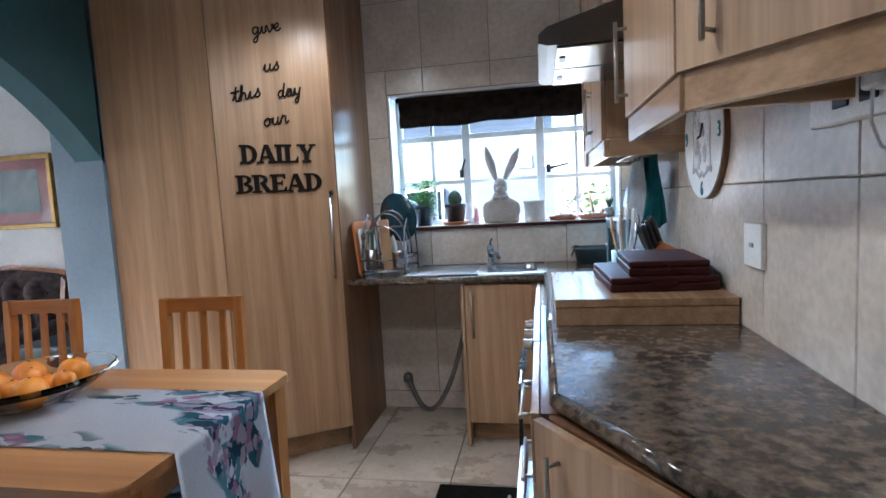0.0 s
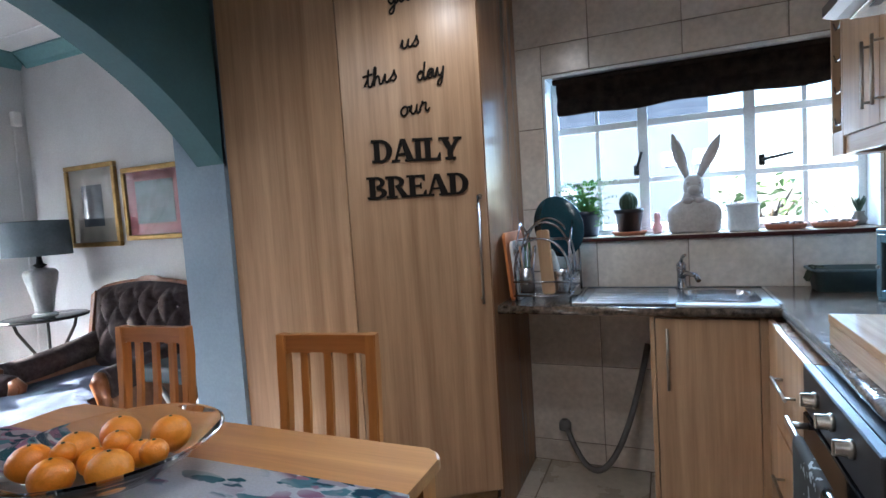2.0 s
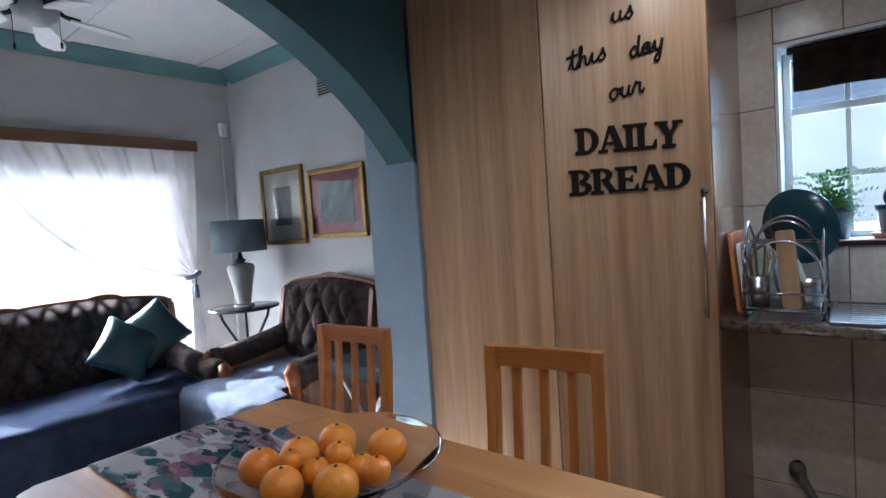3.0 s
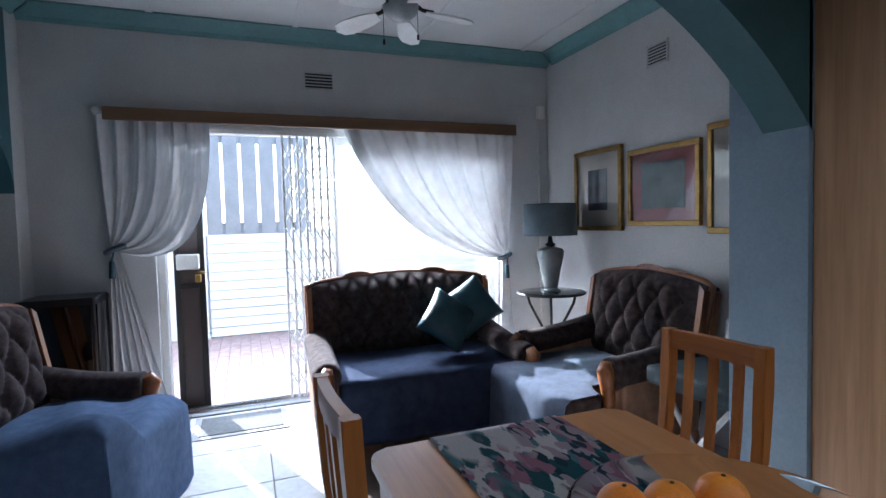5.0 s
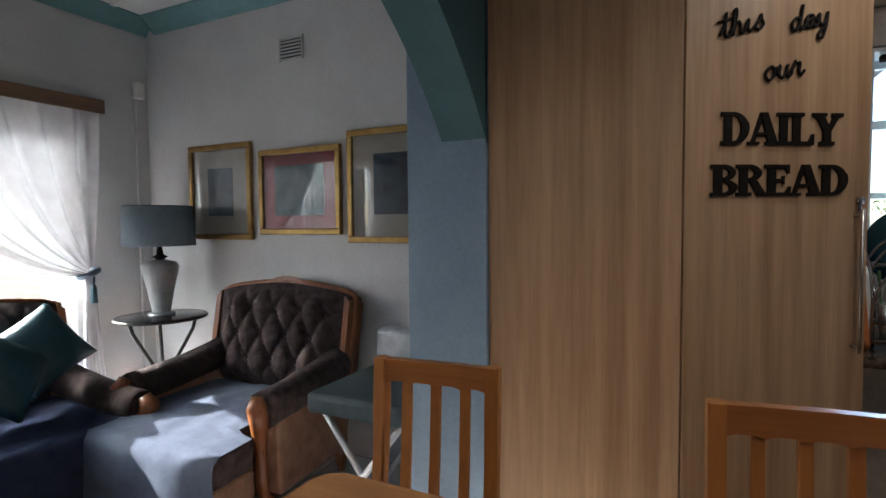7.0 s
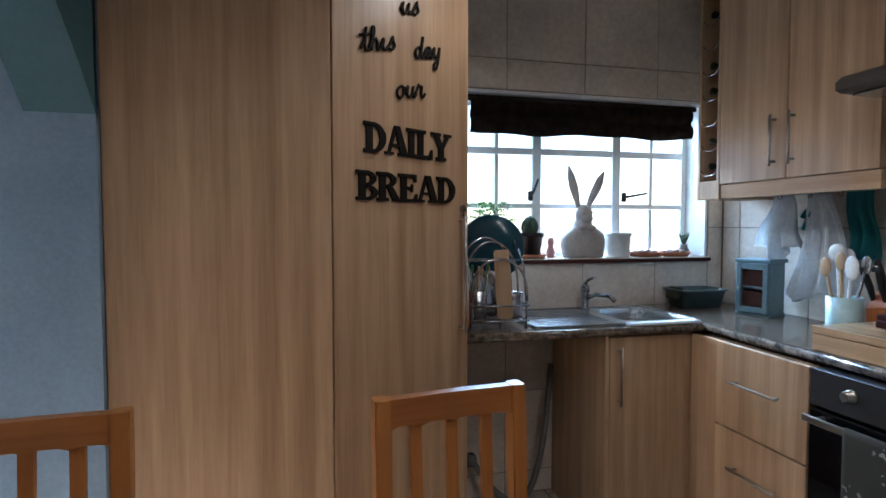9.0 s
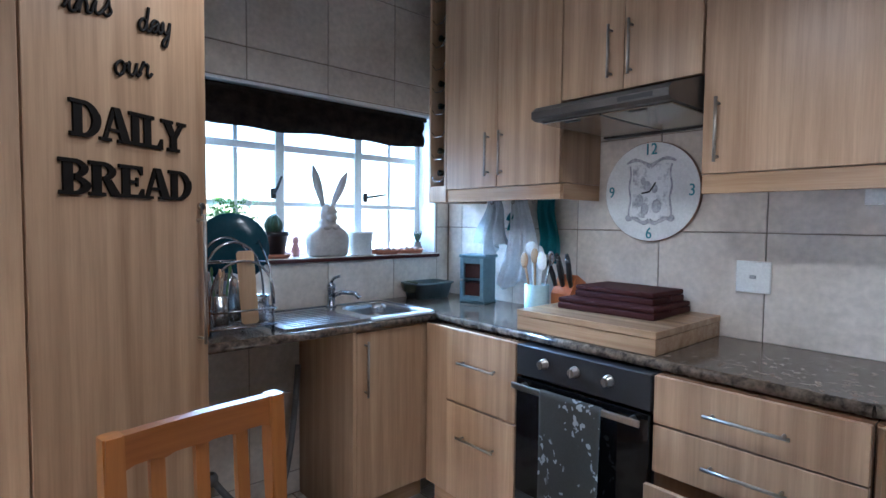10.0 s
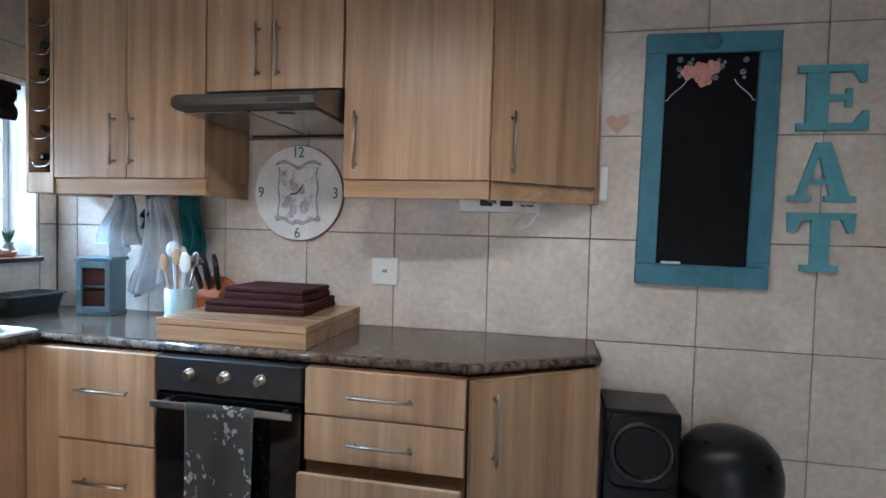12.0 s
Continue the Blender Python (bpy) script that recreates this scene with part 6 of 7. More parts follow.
fern, fz = flowerpot(0.118, SYc, 0.064, 0.125, plain("navy_pot", (0.012, 0.02, 0.035), 0.3), "fern_pot", "leafy green fern in a dark blue pot on the sill")
rng = random.Random(8)
b = B()
for i in range(84):
    a, l = rng.uniform(0, 6.28), rng.uniform(0.08, 0.19)
    lift = rng.uniform(-0.06, 0.17)
    p0 = Vector((0.118, SYc, fz))
    for k in range(9):
        s = (k + 1) / 9
        c = p0 + Vector((math.cos(a) * l * s, math.sin(a) * l * s * 0.7, lift * math.sin(s * 2.0)))
        for sd in (-1, 1):
            e_ = Vector((-math.sin(a), math.cos(a), 0.2)) * sd * 0.024 * (1.1 - s)
            f_ = Vector((math.cos(a) * 0.6, math.sin(a) * 0.6, rng.uniform(0.6, 1.3))) * 0.008
            b.faces.new([b.verts.new(c), b.verts.new(c + e_ * 0.6 + f_), b.verts.new(c + e_), b.verts.new(c + e_ * 0.5 - f_)])
part("fronds", b, FERN, fern)
cac, cz_ = flowerpot(0.312, SYc, 0.066, 0.118, BLACK, "cactus_pot", "round cactus in a black pot on a terracotta saucer", TERRA)
b = B()
n = 30
rows = []
for i in range(9):
    s = i / 8
    r = 0.039 * math.sin(math.pi * (0.12 + 0.88 * s)) ** 0.6 if i < 8 else 0.002
    rows.append([b.verts.new((0.312 + r * (1 + 0.1 * (j % 2)) * math.cos(2 * math.pi * j / n), SYc + r * (1 + 0.1 * (j % 2)) * math.sin(2 * math.pi * j / n), cz_ + 0.10 * s)) for j in range(n)])
for a, c in zip(rows, rows[1:]):
    for j in range(n):
        b.faces.new((a[j], a[(j + 1) % n], c[(j + 1) % n], c[j]))
b.faces.new(rows[-1])
part("cactus", b, CACTUS, cac)
b = lathe(B(), [(0, 0), (0.018, 0), (0.024, 0.03), (0.012, 0.06), (0.016, 0.075), (0.012, 0.095), (0, 0.10)], 16, (0.437, SYc + 0.03, SZ + 0.0005))
solid("figurine", b, PINK, "small pink figurine on the sill", "figurine")

# white rabbit bust, one mesh
RBX, RBY = 0.594, SYc - 0.005
b = B()
prof = [(0.098, 0.052, 0.0), (0.106, 0.058, 0.012), (0.112, 0.062, 0.05), (0.113, 0.062, 0.09), (0.104, 0.056, 0.118), (0.082, 0.048, 0.136), (0.055, 0.042, 0.150), (0.042, 0.040, 0.168), (0.040, 0.040, 0.185)]
rows = []
for hw, hd, z in prof:
    ring_ = []
    for k in range(28):
        a = 2 * math.pi * k / 28
        c_, s_ = math.cos(a), math.sin(a)
        ring_.append(b.verts.new((RBX + hw * math.copysign(abs(c_) ** 0.62, c_), RBY + hd * math.copysign(abs(s_) ** 0.72, s_), SZ + 0.0005 + z)))
    rows.append(ring_)
for lo_, hi_ in zip(rows, rows[1:]):
    for k in range(28):
        b.faces.new((lo_[k], lo_[(k + 1) % 28], hi_[(k + 1) % 28], hi_[k])).smooth = True
b.faces.new(rows[0][::-1])
b.faces.new(rows[-1])
ball(b, (RBX, RBY - 0.008, SZ + 0.212), 0.047, 20, 1.2, 0.92, 1.0)
ball(b, (RBX, RBY - 0.045, SZ + 0.194), 0.027, 16, 0.85, 1.1, 0.9)
for s in (-1, 1):
    ball(b, (RBX + s * 0.024, RBY - 0.046, SZ + 0.148), 0.020, 12, 0.75, 1.2, 0.6)
    ball(b, (RBX + s * 0.050, RBY - 0.050, SZ + 0.075), 0.022, 12, 2.2, 0.55, 0.5)
    ball(b, (RBX + s * 0.026, RBY - 0.042, SZ + 0.225), 0.008, 8)
for s, tip in ((-1, (-0.058, 0.205)), (1, (0.092, 0.185))):
    p0 = Vector((RBX + s * 0.024, RBY, SZ + 0.250))
    for nm_, dep, rad in (("out", 0.0, (0.011, 0.020, 0.025, 0.021, 0.004)), ("in", -0.010, (0.004, 0.010, 0.014, 0.010, 0.002))):
        pts = [p0 + Vector((tip[0] * k, dep, tip[1] * k)) for k in (0.0, 0.25, 0.5, 0.75, 1.0 if nm_ == "out" else 0.9)]
        n0 = len(b.verts)
        tube(b, pts, list(rad), 12)
        b.verts.ensure_lookup_table()
        for v in b.verts[n0:]:
            v.co.y = RBY + dep + (v.co.y - RBY - dep) * 0.5
solid("rabbit_statue", grown(b, 0.003, 18), BACKLIT_WHITE, "white resin rabbit bust with tall ears on the sill", "statue")

b = lathe(B(), [(0, 0), (0.060, 0), (0.063, 0.01), (0.064, 0.108), (0.070, 0.110), (0.070, 0.122), (0.062, 0.122), (0.058, 0.02), (0, 0.016)], 28, (0.79, SYc, SZ + 0.0005))
solid("white_pot", b, WHITE, "plain white ceramic pot on the sill", "pot")
for x, r in ((0.950, 0.078), (1.122, 0.078)):
    d_ = root("terracotta_dish", "shallow terracotta dish of pebbles on the sill", "dish", (x, SYc, SZ), group="terracotta dishes")
    part("dish", lathe(B(), [(0, 0.0005), (r * 0.9, 0.0005), (r * 1.08, 0.024), (r, 0.024), (r * 0.85, 0.008), (0, 0.008)], 26, (x, SYc, SZ)), TERRA, d_)
    b = B()
    for i in range(14):
        a = i * 2.4
        ball(b, (x + r * 0.7 * math.sqrt(i / 14) * math.cos(a), SYc + r * 0.7 * math.sqrt(i / 14) * math.sin(a), SZ + 0.022), 0.012 + 0.003 * (i % 3), 8, 0.8)
    part("pebbles", b, mottled("pebble_mix", (0.14, 0.09, 0.07), (0.36, 0.27, 0.22), 30, 0.8), d_)
suc = root("succulent", "small grey-green succulent in a little jug on the sill", "pot plant", (1.222, SYc + 0.05, SZ))
part("jug", lathe(B(), [(0, 0.0005), (0.022, 0.0005), (0.03, 0.025), (0.018, 0.05), (0.022, 0.06), (0.016, 0.058), (0, 0.05)], 18, (1.222, SYc + 0.05, SZ)), mottled("grey_jug", (0.12, 0.11, 0.10), (0.20, 0.18, 0.16), 14, 0.5), suc)
b = B()
for i in range(12):
    a = i * 2.4
    tube(b, [(1.222, SYc + 0.05, SZ + 0.052), (1.222 + 0.014 * math.cos(a), SYc + 0.05 + 0.014 * math.sin(a), SZ + 0.09), (1.222 + 0.026 * math.cos(a), SYc + 0.05 + 0.026 * math.sin(a), SZ + 0.105 + 0.002 * i)], [0.004, 0.006, 0.001], 6)
part("leaves", b, CACTUS, suc)

# floor of the kitchen: mat, heater and bin
solid("floor_mat", box(B(), 0.33, 0.775, 2.30, 3.10, 0.0005, 0.011, 0.004), RUBBERMAT, "black rubber-backed mat in front of the oven", "mat")
sp = root("black_speaker", "glossy black box loudspeaker with a round driver by the tiled wall", "speaker", (1.23, 1.335, 0))
GB = plain("glossy_black", (0.006, 0.006, 0.007), 0.16, 0.0, 0.3)
part("cabinet", box(B(), 1.115, 1.355, 1.205, 1.455, 0.0005, 0.715, 0.012, 3), GB, sp)
for z, r in ((0.575, 0.098), (0.31, 0.098)):
    rg = B()
    tube(rg, [(1.112, 1.33 + r * math.cos(2 * math.pi * i / 36), z + r * math.sin(2 * math.pi * i / 36)) for i in range(36)], 0.009, 8, True)
    dv = part("driver_ring", rg, BLACK, sp)
    bm = lathe(B(), [(0.094, 0), (0.06, 0.03), (0.03, 0.04), (0.03, 0.03), (0.015, 0.018), (0, 0.014)], 32)
    bm.transform(Matrix.Translation((1.105, 1.33, z)) @ pose(0, 0, 0, 0, 90, 0))
    part("cone", bm, GB, dv)
part("front_rim", tube(B(), [(1.113, y, z) for y, z in rounded(1.22, 1.44, 0.45, 0.70, 0.04)], 0.005, 6, True), GB, sp)
bn = root("waste_bin", "black domed waste bin by the tiled wall", "bin", (1.19, 1.04, 0))
part("bucket", lathe(B(), [(0, 0.0005), (0.125, 0.0005), (0.135, 0.02), (0.155, 0.465), (0.16, 0.475), (0.15, 0.475)], 40, (1.19, 1.035, 0)), BLACK, bn)
part("lid", lathe(B(), [(0.163, 0.470), (0.166, 0.50), (0.163, 0.54), (0.147, 0.595), (0.112, 0.635), (0.06, 0.657), (0, 0.663)], 40, (1.19, 1.035, 0)), mottled("bin_lid_grey", (0.012, 0.012, 0.013), (0.026, 0.026, 0.027), 9.0, 0.3, 0.0, 0.3), bn, "charcoal domed lid")

# ceiling spotlight bar in bell cups: one known warm downlight, two unseen ones added
spot = root("spotlight_bar", "white ceiling light bar, one lit warm downlight and two added", "lamp", (0.05, 2.4, 2.2))
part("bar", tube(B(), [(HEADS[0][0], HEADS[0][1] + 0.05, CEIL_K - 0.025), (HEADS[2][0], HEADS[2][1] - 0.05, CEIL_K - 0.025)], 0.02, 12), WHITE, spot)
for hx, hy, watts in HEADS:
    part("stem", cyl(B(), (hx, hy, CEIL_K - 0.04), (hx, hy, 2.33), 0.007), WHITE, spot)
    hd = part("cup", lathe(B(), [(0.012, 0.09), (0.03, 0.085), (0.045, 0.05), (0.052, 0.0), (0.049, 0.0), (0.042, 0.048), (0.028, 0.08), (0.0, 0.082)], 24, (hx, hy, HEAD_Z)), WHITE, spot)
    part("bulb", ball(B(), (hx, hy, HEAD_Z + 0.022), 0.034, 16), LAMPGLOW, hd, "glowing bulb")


# ---- dining table and chairs ----
TX0, TX1, TY0, TY1, TZ = -1.372, -0.018, 1.725, 2.475, 0.747
table = root("dining_table", "honey oak dining table with rounded corners", "table", (-0.7, 2.1, 0))
part("tabletop", prism(B(), rounded(TX0, TX1, TY0, TY1, 0.045), TZ - 0.028, TZ, None, 0.008), OAK_X, table)
for x0, x1, ya, yb in ((TX0 + 0.08, TX1 - 0.08, TY0 + 0.045, TY0 + 0.063), (TX0 + 0.08, TX1 - 0.08, TY1 - 0.063, TY1 - 0.045), (TX0 + 0.045, TX0 + 0.063, TY0 + 0.08, TY1 - 0.08), (TX1 - 0.063, TX1 - 0.045, TY0 + 0.08, TY1 - 0.08)):
    part("apron", box(B(), x0, x1, ya, yb, TZ - 0.115, TZ - 0.0285, 0.002), OAK_X, table)
for x in (TX0 + 0.055, TX1 - 0.055):
    for y in (TY0 + 0.055, TY1 - 0.055):
        b = B()
        a = [b.verts.new((x + sx * 0.033, y + sy * 0.033, TZ - 0.029)) for sx, sy in ((-1, -1), (1, -1), (1, 1), (-1, 1))]
        c = [b.verts.new((x + sx * 0.022, y + sy * 0.022, 0.0005)) for sx, sy in ((-1, -1), (1, -1), (1, 1), (-1, 1))]
        b.faces.new(a)
        b.faces.new(c[::-1])
        for i in range(4):
            b.faces.new((c[i], c[(i + 1) % 4], a[(i + 1) % 4], a[i]))
        part("leg", b, OAK, table)


def runner_face(u, v):
    y = 1.885 + 0.385 * v
    L, drop = TX1 - TX0, 0.36
    s = u * (L + 2 * drop) - drop
    r = 0.006 * math.sin(9 * v + 20 * u) * 0.4
    if s < 0:
        k = -s
        return (TX0 - 0.006 - 0.012 * math.sin(8 * v + 1) * (k / drop) - 0.01 * (k / drop), y + 0.02 * (k / drop) * math.sin(2.2 * v), TZ + 0.004 - k + 0.02 * (k / drop) * math.sin(3 * v))
    if s > L:
        k = s - L
        return (TX1 + 0.006 + 0.014 * math.sin(8 * v) * (k / drop) + 0.012 * (k / drop), y + 0.03 * (k / drop) * math.sin(2.2 * v + 0.5), TZ + 0.004 - k + 0.02 * (k / drop) * math.sin(3 * v + 1))
    return (TX0 + s, y, TZ + 0.004 + 0.0008 * math.sin(14 * v + 6 * s))


solid("table_runner", sheet(B(), runner_face, 110, 26, 0.002), RUNNER, "pale floral table runner hanging over the table ends", "table runner")

# bowl of oranges
bc, bz = (-0.705, 2.145, TZ + 0.0065), TZ + 0.0065
bowl = solid("glass_bowl", lathe(B(), [(0, 0.0), (0.10, 0.0), (0.13, 0.008), (0.19, 0.045), (0.234, 0.076), (0.242, 0.081), (0.236, 0.084), (0.185, 0.053), (0.125, 0.016), (0.09, 0.008), (0, 0.008)], 48, bc, 1.0, 0.94, radians(60)), BOWLGLASS, "round clear glass bowl full of oranges on the table", "bowl")
# each orange: place on plan, radius, height of its centre above the bowl's floor
fruit = [(-0.652, 2.258, 0.046, 0.054), (-0.780, 2.220, 0.046, 0.054), (-0.802, 2.128, 0.046, 0.050), (-0.812, 2.036, 0.045, 0.060), (-0.618, 2.080, 0.046, 0.051), (-0.712, 2.020, 0.043, 0.052),
         (-0.710, 2.106, 0.033, 0.046), (-0.722, 2.178, 0.031, 0.046), (-0.640, 2.168, 0.033, 0.046), (-0.752, 2.070, 0.026, 0.076), (-0.690, 2.150, 0.030, 0.072), (-0.585, 2.160, 0.030, 0.060)]
for x, y, rr, h in fruit:
    b = ball(B(), (x, y, bz + 0.004 + h), rr, 20, 0.95)
    ob = solid("orange", b, ORANGE, "large ripe orange in the glass bowl" if rr > 0.04 else "small ripe orange between the larger ones", "orange", group="oranges in the bowl")
    part("stem_end", lathe(B(), [(0, 0.0), (0.004, 0.0), (0.0035, 0.002), (0, 0.0025)], 8, (x + 0.004, y, bz + 0.004 + h + rr * 0.945)), CACTUS, ob)


def dining_chair():
    """Built facing +y at the origin: the back stands at y = 0."""
    ch = root("dining_chair", "honey oak dining chair with slatted back and dark seat pad", "chair", group="chairs round the table")
    W, H, SH = 0.146, 0.977, 0.445
    lean = 0.055

    def bk(z):
        return -lean * max(0, (z - SH)) / (H - SH) - 0.012 * math.sin(math.pi * max(0, z - SH) / (H - SH))

    for s in (-1, 1):
        b = B()
        prev = None
        for z in (0.0005, 0.2, SH, 0.6, 0.75, 0.88, H):
            y = bk(z) - (0.035 * (SH - z) / SH if z < SH else 0)
            w, d = 0.0155, 0.018 if z > 0.3 else 0.016
            vs = [b.verts.new((s * (W - 0.004) + a * w, y + c * d, z)) for a, c in ((-1, -1), (1, -1), (1, 1), (-1, 1))]
            if prev:
                for i in range(4):
                    b.faces.new((prev[i], prev[(i + 1) % 4], vs[(i + 1) % 4], vs[i]))
            else:
                b.faces.new(vs[::-1])
            prev = vs
        b.faces.new(prev)
        bmesh.ops.bevel(b, geom=[e_ for e_ in b.edges if abs(e_.verts[0].co.z - e_.verts[1].co.z) > 0.03], offset=0.004, segments=2, affect="EDGES")
        part("back_post", b, OAK, ch, own=True)
        b = box(B(), s * (W - 0.002) - 0.017, s * (W - 0.002) + 0.017, 0.36, 0.394, 0.0005, SH - 0.02, 0.004, 2)
        part("front_leg", b, OAK, ch, own=True)
    # straight crest rail between the posts, a little hollow in plan
    n = 16
    b = B()
    rows = []
    for i in range(n + 1):
        u = -1 + 2 * i / n
        bow = -0.006 * (1 - u * u)
        zt, zb = H - 0.0015, H - 0.053 - (0.005 if abs((u * 2) % 1 - 0.5) > 0.36 else 0.0)
        rows.append([b.verts.new((u * (W - 0.0185), bk(z) + bow + d, z)) for z, d in ((zt, -0.012), (zt, 0.012), (zb, 0.013), (zb, -0.013))])
    for a, c in zip(rows, rows[1:]):
        for i in range(4):
            b.faces.new((a[i], a[(i + 1) % 4], c[(i + 1) % 4], c[i]))
    b.faces.new(rows[0])
    b.faces.new(rows[-1][::-1])
    part("crest_rail", b, wood_x, ch, own=True)
    for i in range(3):
        x = (-0.5 + 0.5 * i) * W * 1.02
        b = B()
        prev = None
        for z in (SH + 0.05, 0.6, 0.75, 0.90, H - 0.05):
            bow = -0.006 * (1 - (x / W) ** 2) * (z - SH) / (H - SH)
            vs = [b.verts.new((x + a * 0.0115, bk(z) + bow + c * 0.007, z)) for a, c in ((-1, -1), (1, -1), (1, 1), (-1, 1))]
            if prev:
                for k in range(4):
                    b.faces.new((prev[k], prev[(k + 1) % 4], vs[(k + 1) % 4], vs[k]))
            else:
                b.faces.new(vs[::-1])
            prev = vs
        b.faces.new(prev)
        part("back_slat", b, OAK, ch, own=True)
    part("lower_rail", box(B(), -W + 0.012, W - 0.012, -0.012, 0.012, SH + 0.03, SH + 0.065, 0.003), wood_x, ch, own=True)
    part("seat_frame", box(B(), -W - 0.012, W + 0.012, 0.012, 0.40, SH - 0.06, SH - 0.008, 0.004), OAK, ch, own=True)
    part("seat", grown(box(B(), -W - 0.018, W + 0.018, 0.022, 0.415, SH - 0.007, SH + 0.028, 0.014, 3), 0.002, 12), mottled("dark_seat_pad", (0.03, 0.05, 0.055), (0.06, 0.085, 0.09), 20, 0.8), ch, "dark grey-teal seat pad", own=True)
    for s in (-1, 1):
        part("stretcher", box(B(), s * (W - 0.002) - 0.009, s * (W - 0.002) + 0.009, 0.0, 0.37, 0.16, 0.185, 0.003), OAK, ch, own=True)
    return ch


wood_x = wood("oak_rail", (0.31, 0.105, 0.020), (0.50, 0.195, 0.044), "x", 0.34, 30, 9)
chA = dining_chair()
mA = pose(-0.434, 2.569, 0, 0, 0, 188)
chA.matrix_world = mA
copy_thing(chA, pose(-1.168, 2.580, 0, 0, 0, 185))
chC = copy_thing(chA, pose(-1.137, 1.668, 0, 0, 0, 2))

# ---- lounge ----
def tufted(w, h, z0, cols, rows_, depth, top):
    """A buttoned back panel in its own x and z, facing -y; top(u) is the rise of its upper edge."""
    def f(u, v):
        x = (u - 0.5) * w * (1 - 0.04 * (1 - v))
        z = z0 + v * (h + top(u))
        p, q = u * cols + v * rows_ / 2, u * cols - v * rows_ / 2
        puff = depth * abs(math.sin(math.pi * p) * math.sin(math.pi * q)) ** 0.42
        edge_ = min(u, 1 - u, v, 1 - v)
        puff *= min(1, edge_ * 5.5)
        return (x, -0.02 - puff - 0.03 * min(1, edge_ * 8), z)
    return f


def seat_set(nm, label, w, cols, base, rz, top_rise=0.05, wide=False, H=0.93, deep=0.46, fwd=0.0, arm_z=0.0, tee=False):
    """A buttoned sofa or chair facing -y at its own origin; w is the width between the arms' outsides."""
    s = root(nm, label, "sofa" if w > 1 else "armchair", base, rz)
    aw, D = 0.15, 0.80
    iw = w - 2 * aw
    rise = lambda u: top_rise * math.sin(math.pi * u) ** 2 - 0.03 * (abs(2 * u - 1) ** 6)  # noqa: E731
    # back: shell and buttoned front, leaning
    lean = pose(0, 0.26, 0.40, -11, 0, 0)
    b = B()
    n = 24
    poly = [(-w / 2 + 0.05, -0.25)] + [((i / n - 0.5) * (w - 0.06), H - 0.40 + rise(i / n)) for i in range(n + 1)] + [(w / 2 - 0.05, -0.25)]
    prism(b, poly, 0.0, 0.10, up_y)
    b.transform(lean)
    part("back_shell", b, VELVET, s, own=True)
    face = tufted(w - 0.10, H - 0.42, 0.02, cols, 4, 0.05, rise)
    b = sheet(B(), face, cols * 12, 48)
    b.transform(lean)
    padded = part("buttoned_back", b, VELVET, s, own=True)
    for j in range(1, 4):
        for i in range(cols + 1):
            u = (i + 0.5 * (j % 2)) / cols
            if 0.06 < u < 0.94:
                x, y, z = face(u, j / 4)
                bt = ball(B(), (x, y - 0.004, z), 0.011, 8)
                bt.transform(lean)
                part("button", bt, VELVET, padded, own=True)
    for sd in (-1, 1):
        b = prism(B(), [(sd * (w / 2 - 0.052), -0.05), (sd * (w / 2 - 0.022), -0.05), (sd * (w / 2 - 0.018), H - 0.46), (sd * (w / 2 - 0.052), H - 0.43)], -0.035, 0.11, up_y, 0.006)
        b.transform(lean)
        part("back_side", b, CARVED, s, "polished show-wood side of the back", own=True)
    for k in ((0.5,) if w < 1 else (0.28, 0.68)):
        x = (k - 0.5) * w
        top = H - 0.385 + rise(k)
        b = prism(B(), [(x + 0.12 * math.cos(math.pi * i / 12), top - 0.02 + 0.045 * math.sin(math.pi * i / 12)) for i in range(13)], 0.012, 0.045, up_y, 0.006)
        b.transform(lean)
        part("crest_carving", b, CARVED, s, "carved wooden crest", own=True)
    b = B()
    pts = [Vector((-w / 2 + 0.035, 0.03, 0.0))] + [Vector(((i / n - 0.5) * (w - 0.05), 0.03, H - 0.395 + rise(i / n))) for i in range(n + 1)] + [Vector((w / 2 - 0.035, 0.03, 0.0))]
    tube(b, [lean @ p for p in pts], 0.022, 8)
    part("crest_rail", b, CARVED, s, "carved polished show-wood rail", own=True)
    for sd in (-1, 1):
        b = B()
        xc = sd * (w / 2 - aw / 2)
        box(b, xc - aw / 2 + 0.01, xc + aw / 2 - 0.01, 0.04 - deep, 0.28, 0.14, 0.50, 0.015, 2)
        part("arm_panel", b, SIDECLOTH, s, own=True)
        b = B()
        rows = []
        for i in range(13):
            t = i / 12
            y = -deep + (0.28 + deep) * t
            zc = 0.535 - arm_z + 0.06 * t * t
            rows.append([b.verts.new((xc + 0.085 * math.cos(2 * math.pi * k / 14) * (1.0 if t > 0.05 else 0.8), y, zc + 0.084 * math.sin(2 * math.pi * k / 14))) for k in range(14)])
        for a, c in zip(rows, rows[1:]):
            for k in range(14):
                b.faces.new((a[k], a[(k + 1) % 14], c[(k + 1) % 14], c[k])).smooth = True
        b.faces.new(rows[0][::-1])
        b.faces.new(rows[-1])
        if wide and sd < 0:
            b.transform(Matrix.Translation((0, 0, -0.14)))
        part("arm_pad", b, VELVET, s, own=True)
        b = B()
        tube(b, [(xc + sd * ax, ay - deep, az - arm_z) for ax, ay, az in ((0, -0.015, 0.60), (0.012, -0.035, 0.56), (0.004, -0.01, 0.48), (-0.012, 0.01, 0.36), (0.006, -0.005, 0.24), (0.014, 0.005, 0.12))], [0.026, 0.044, 0.04, 0.026, 0.029, 0.023], 12)
        part("arm_front", b, CARVED, s, "carved scrolled wooden arm front", own=True)
        b = B()
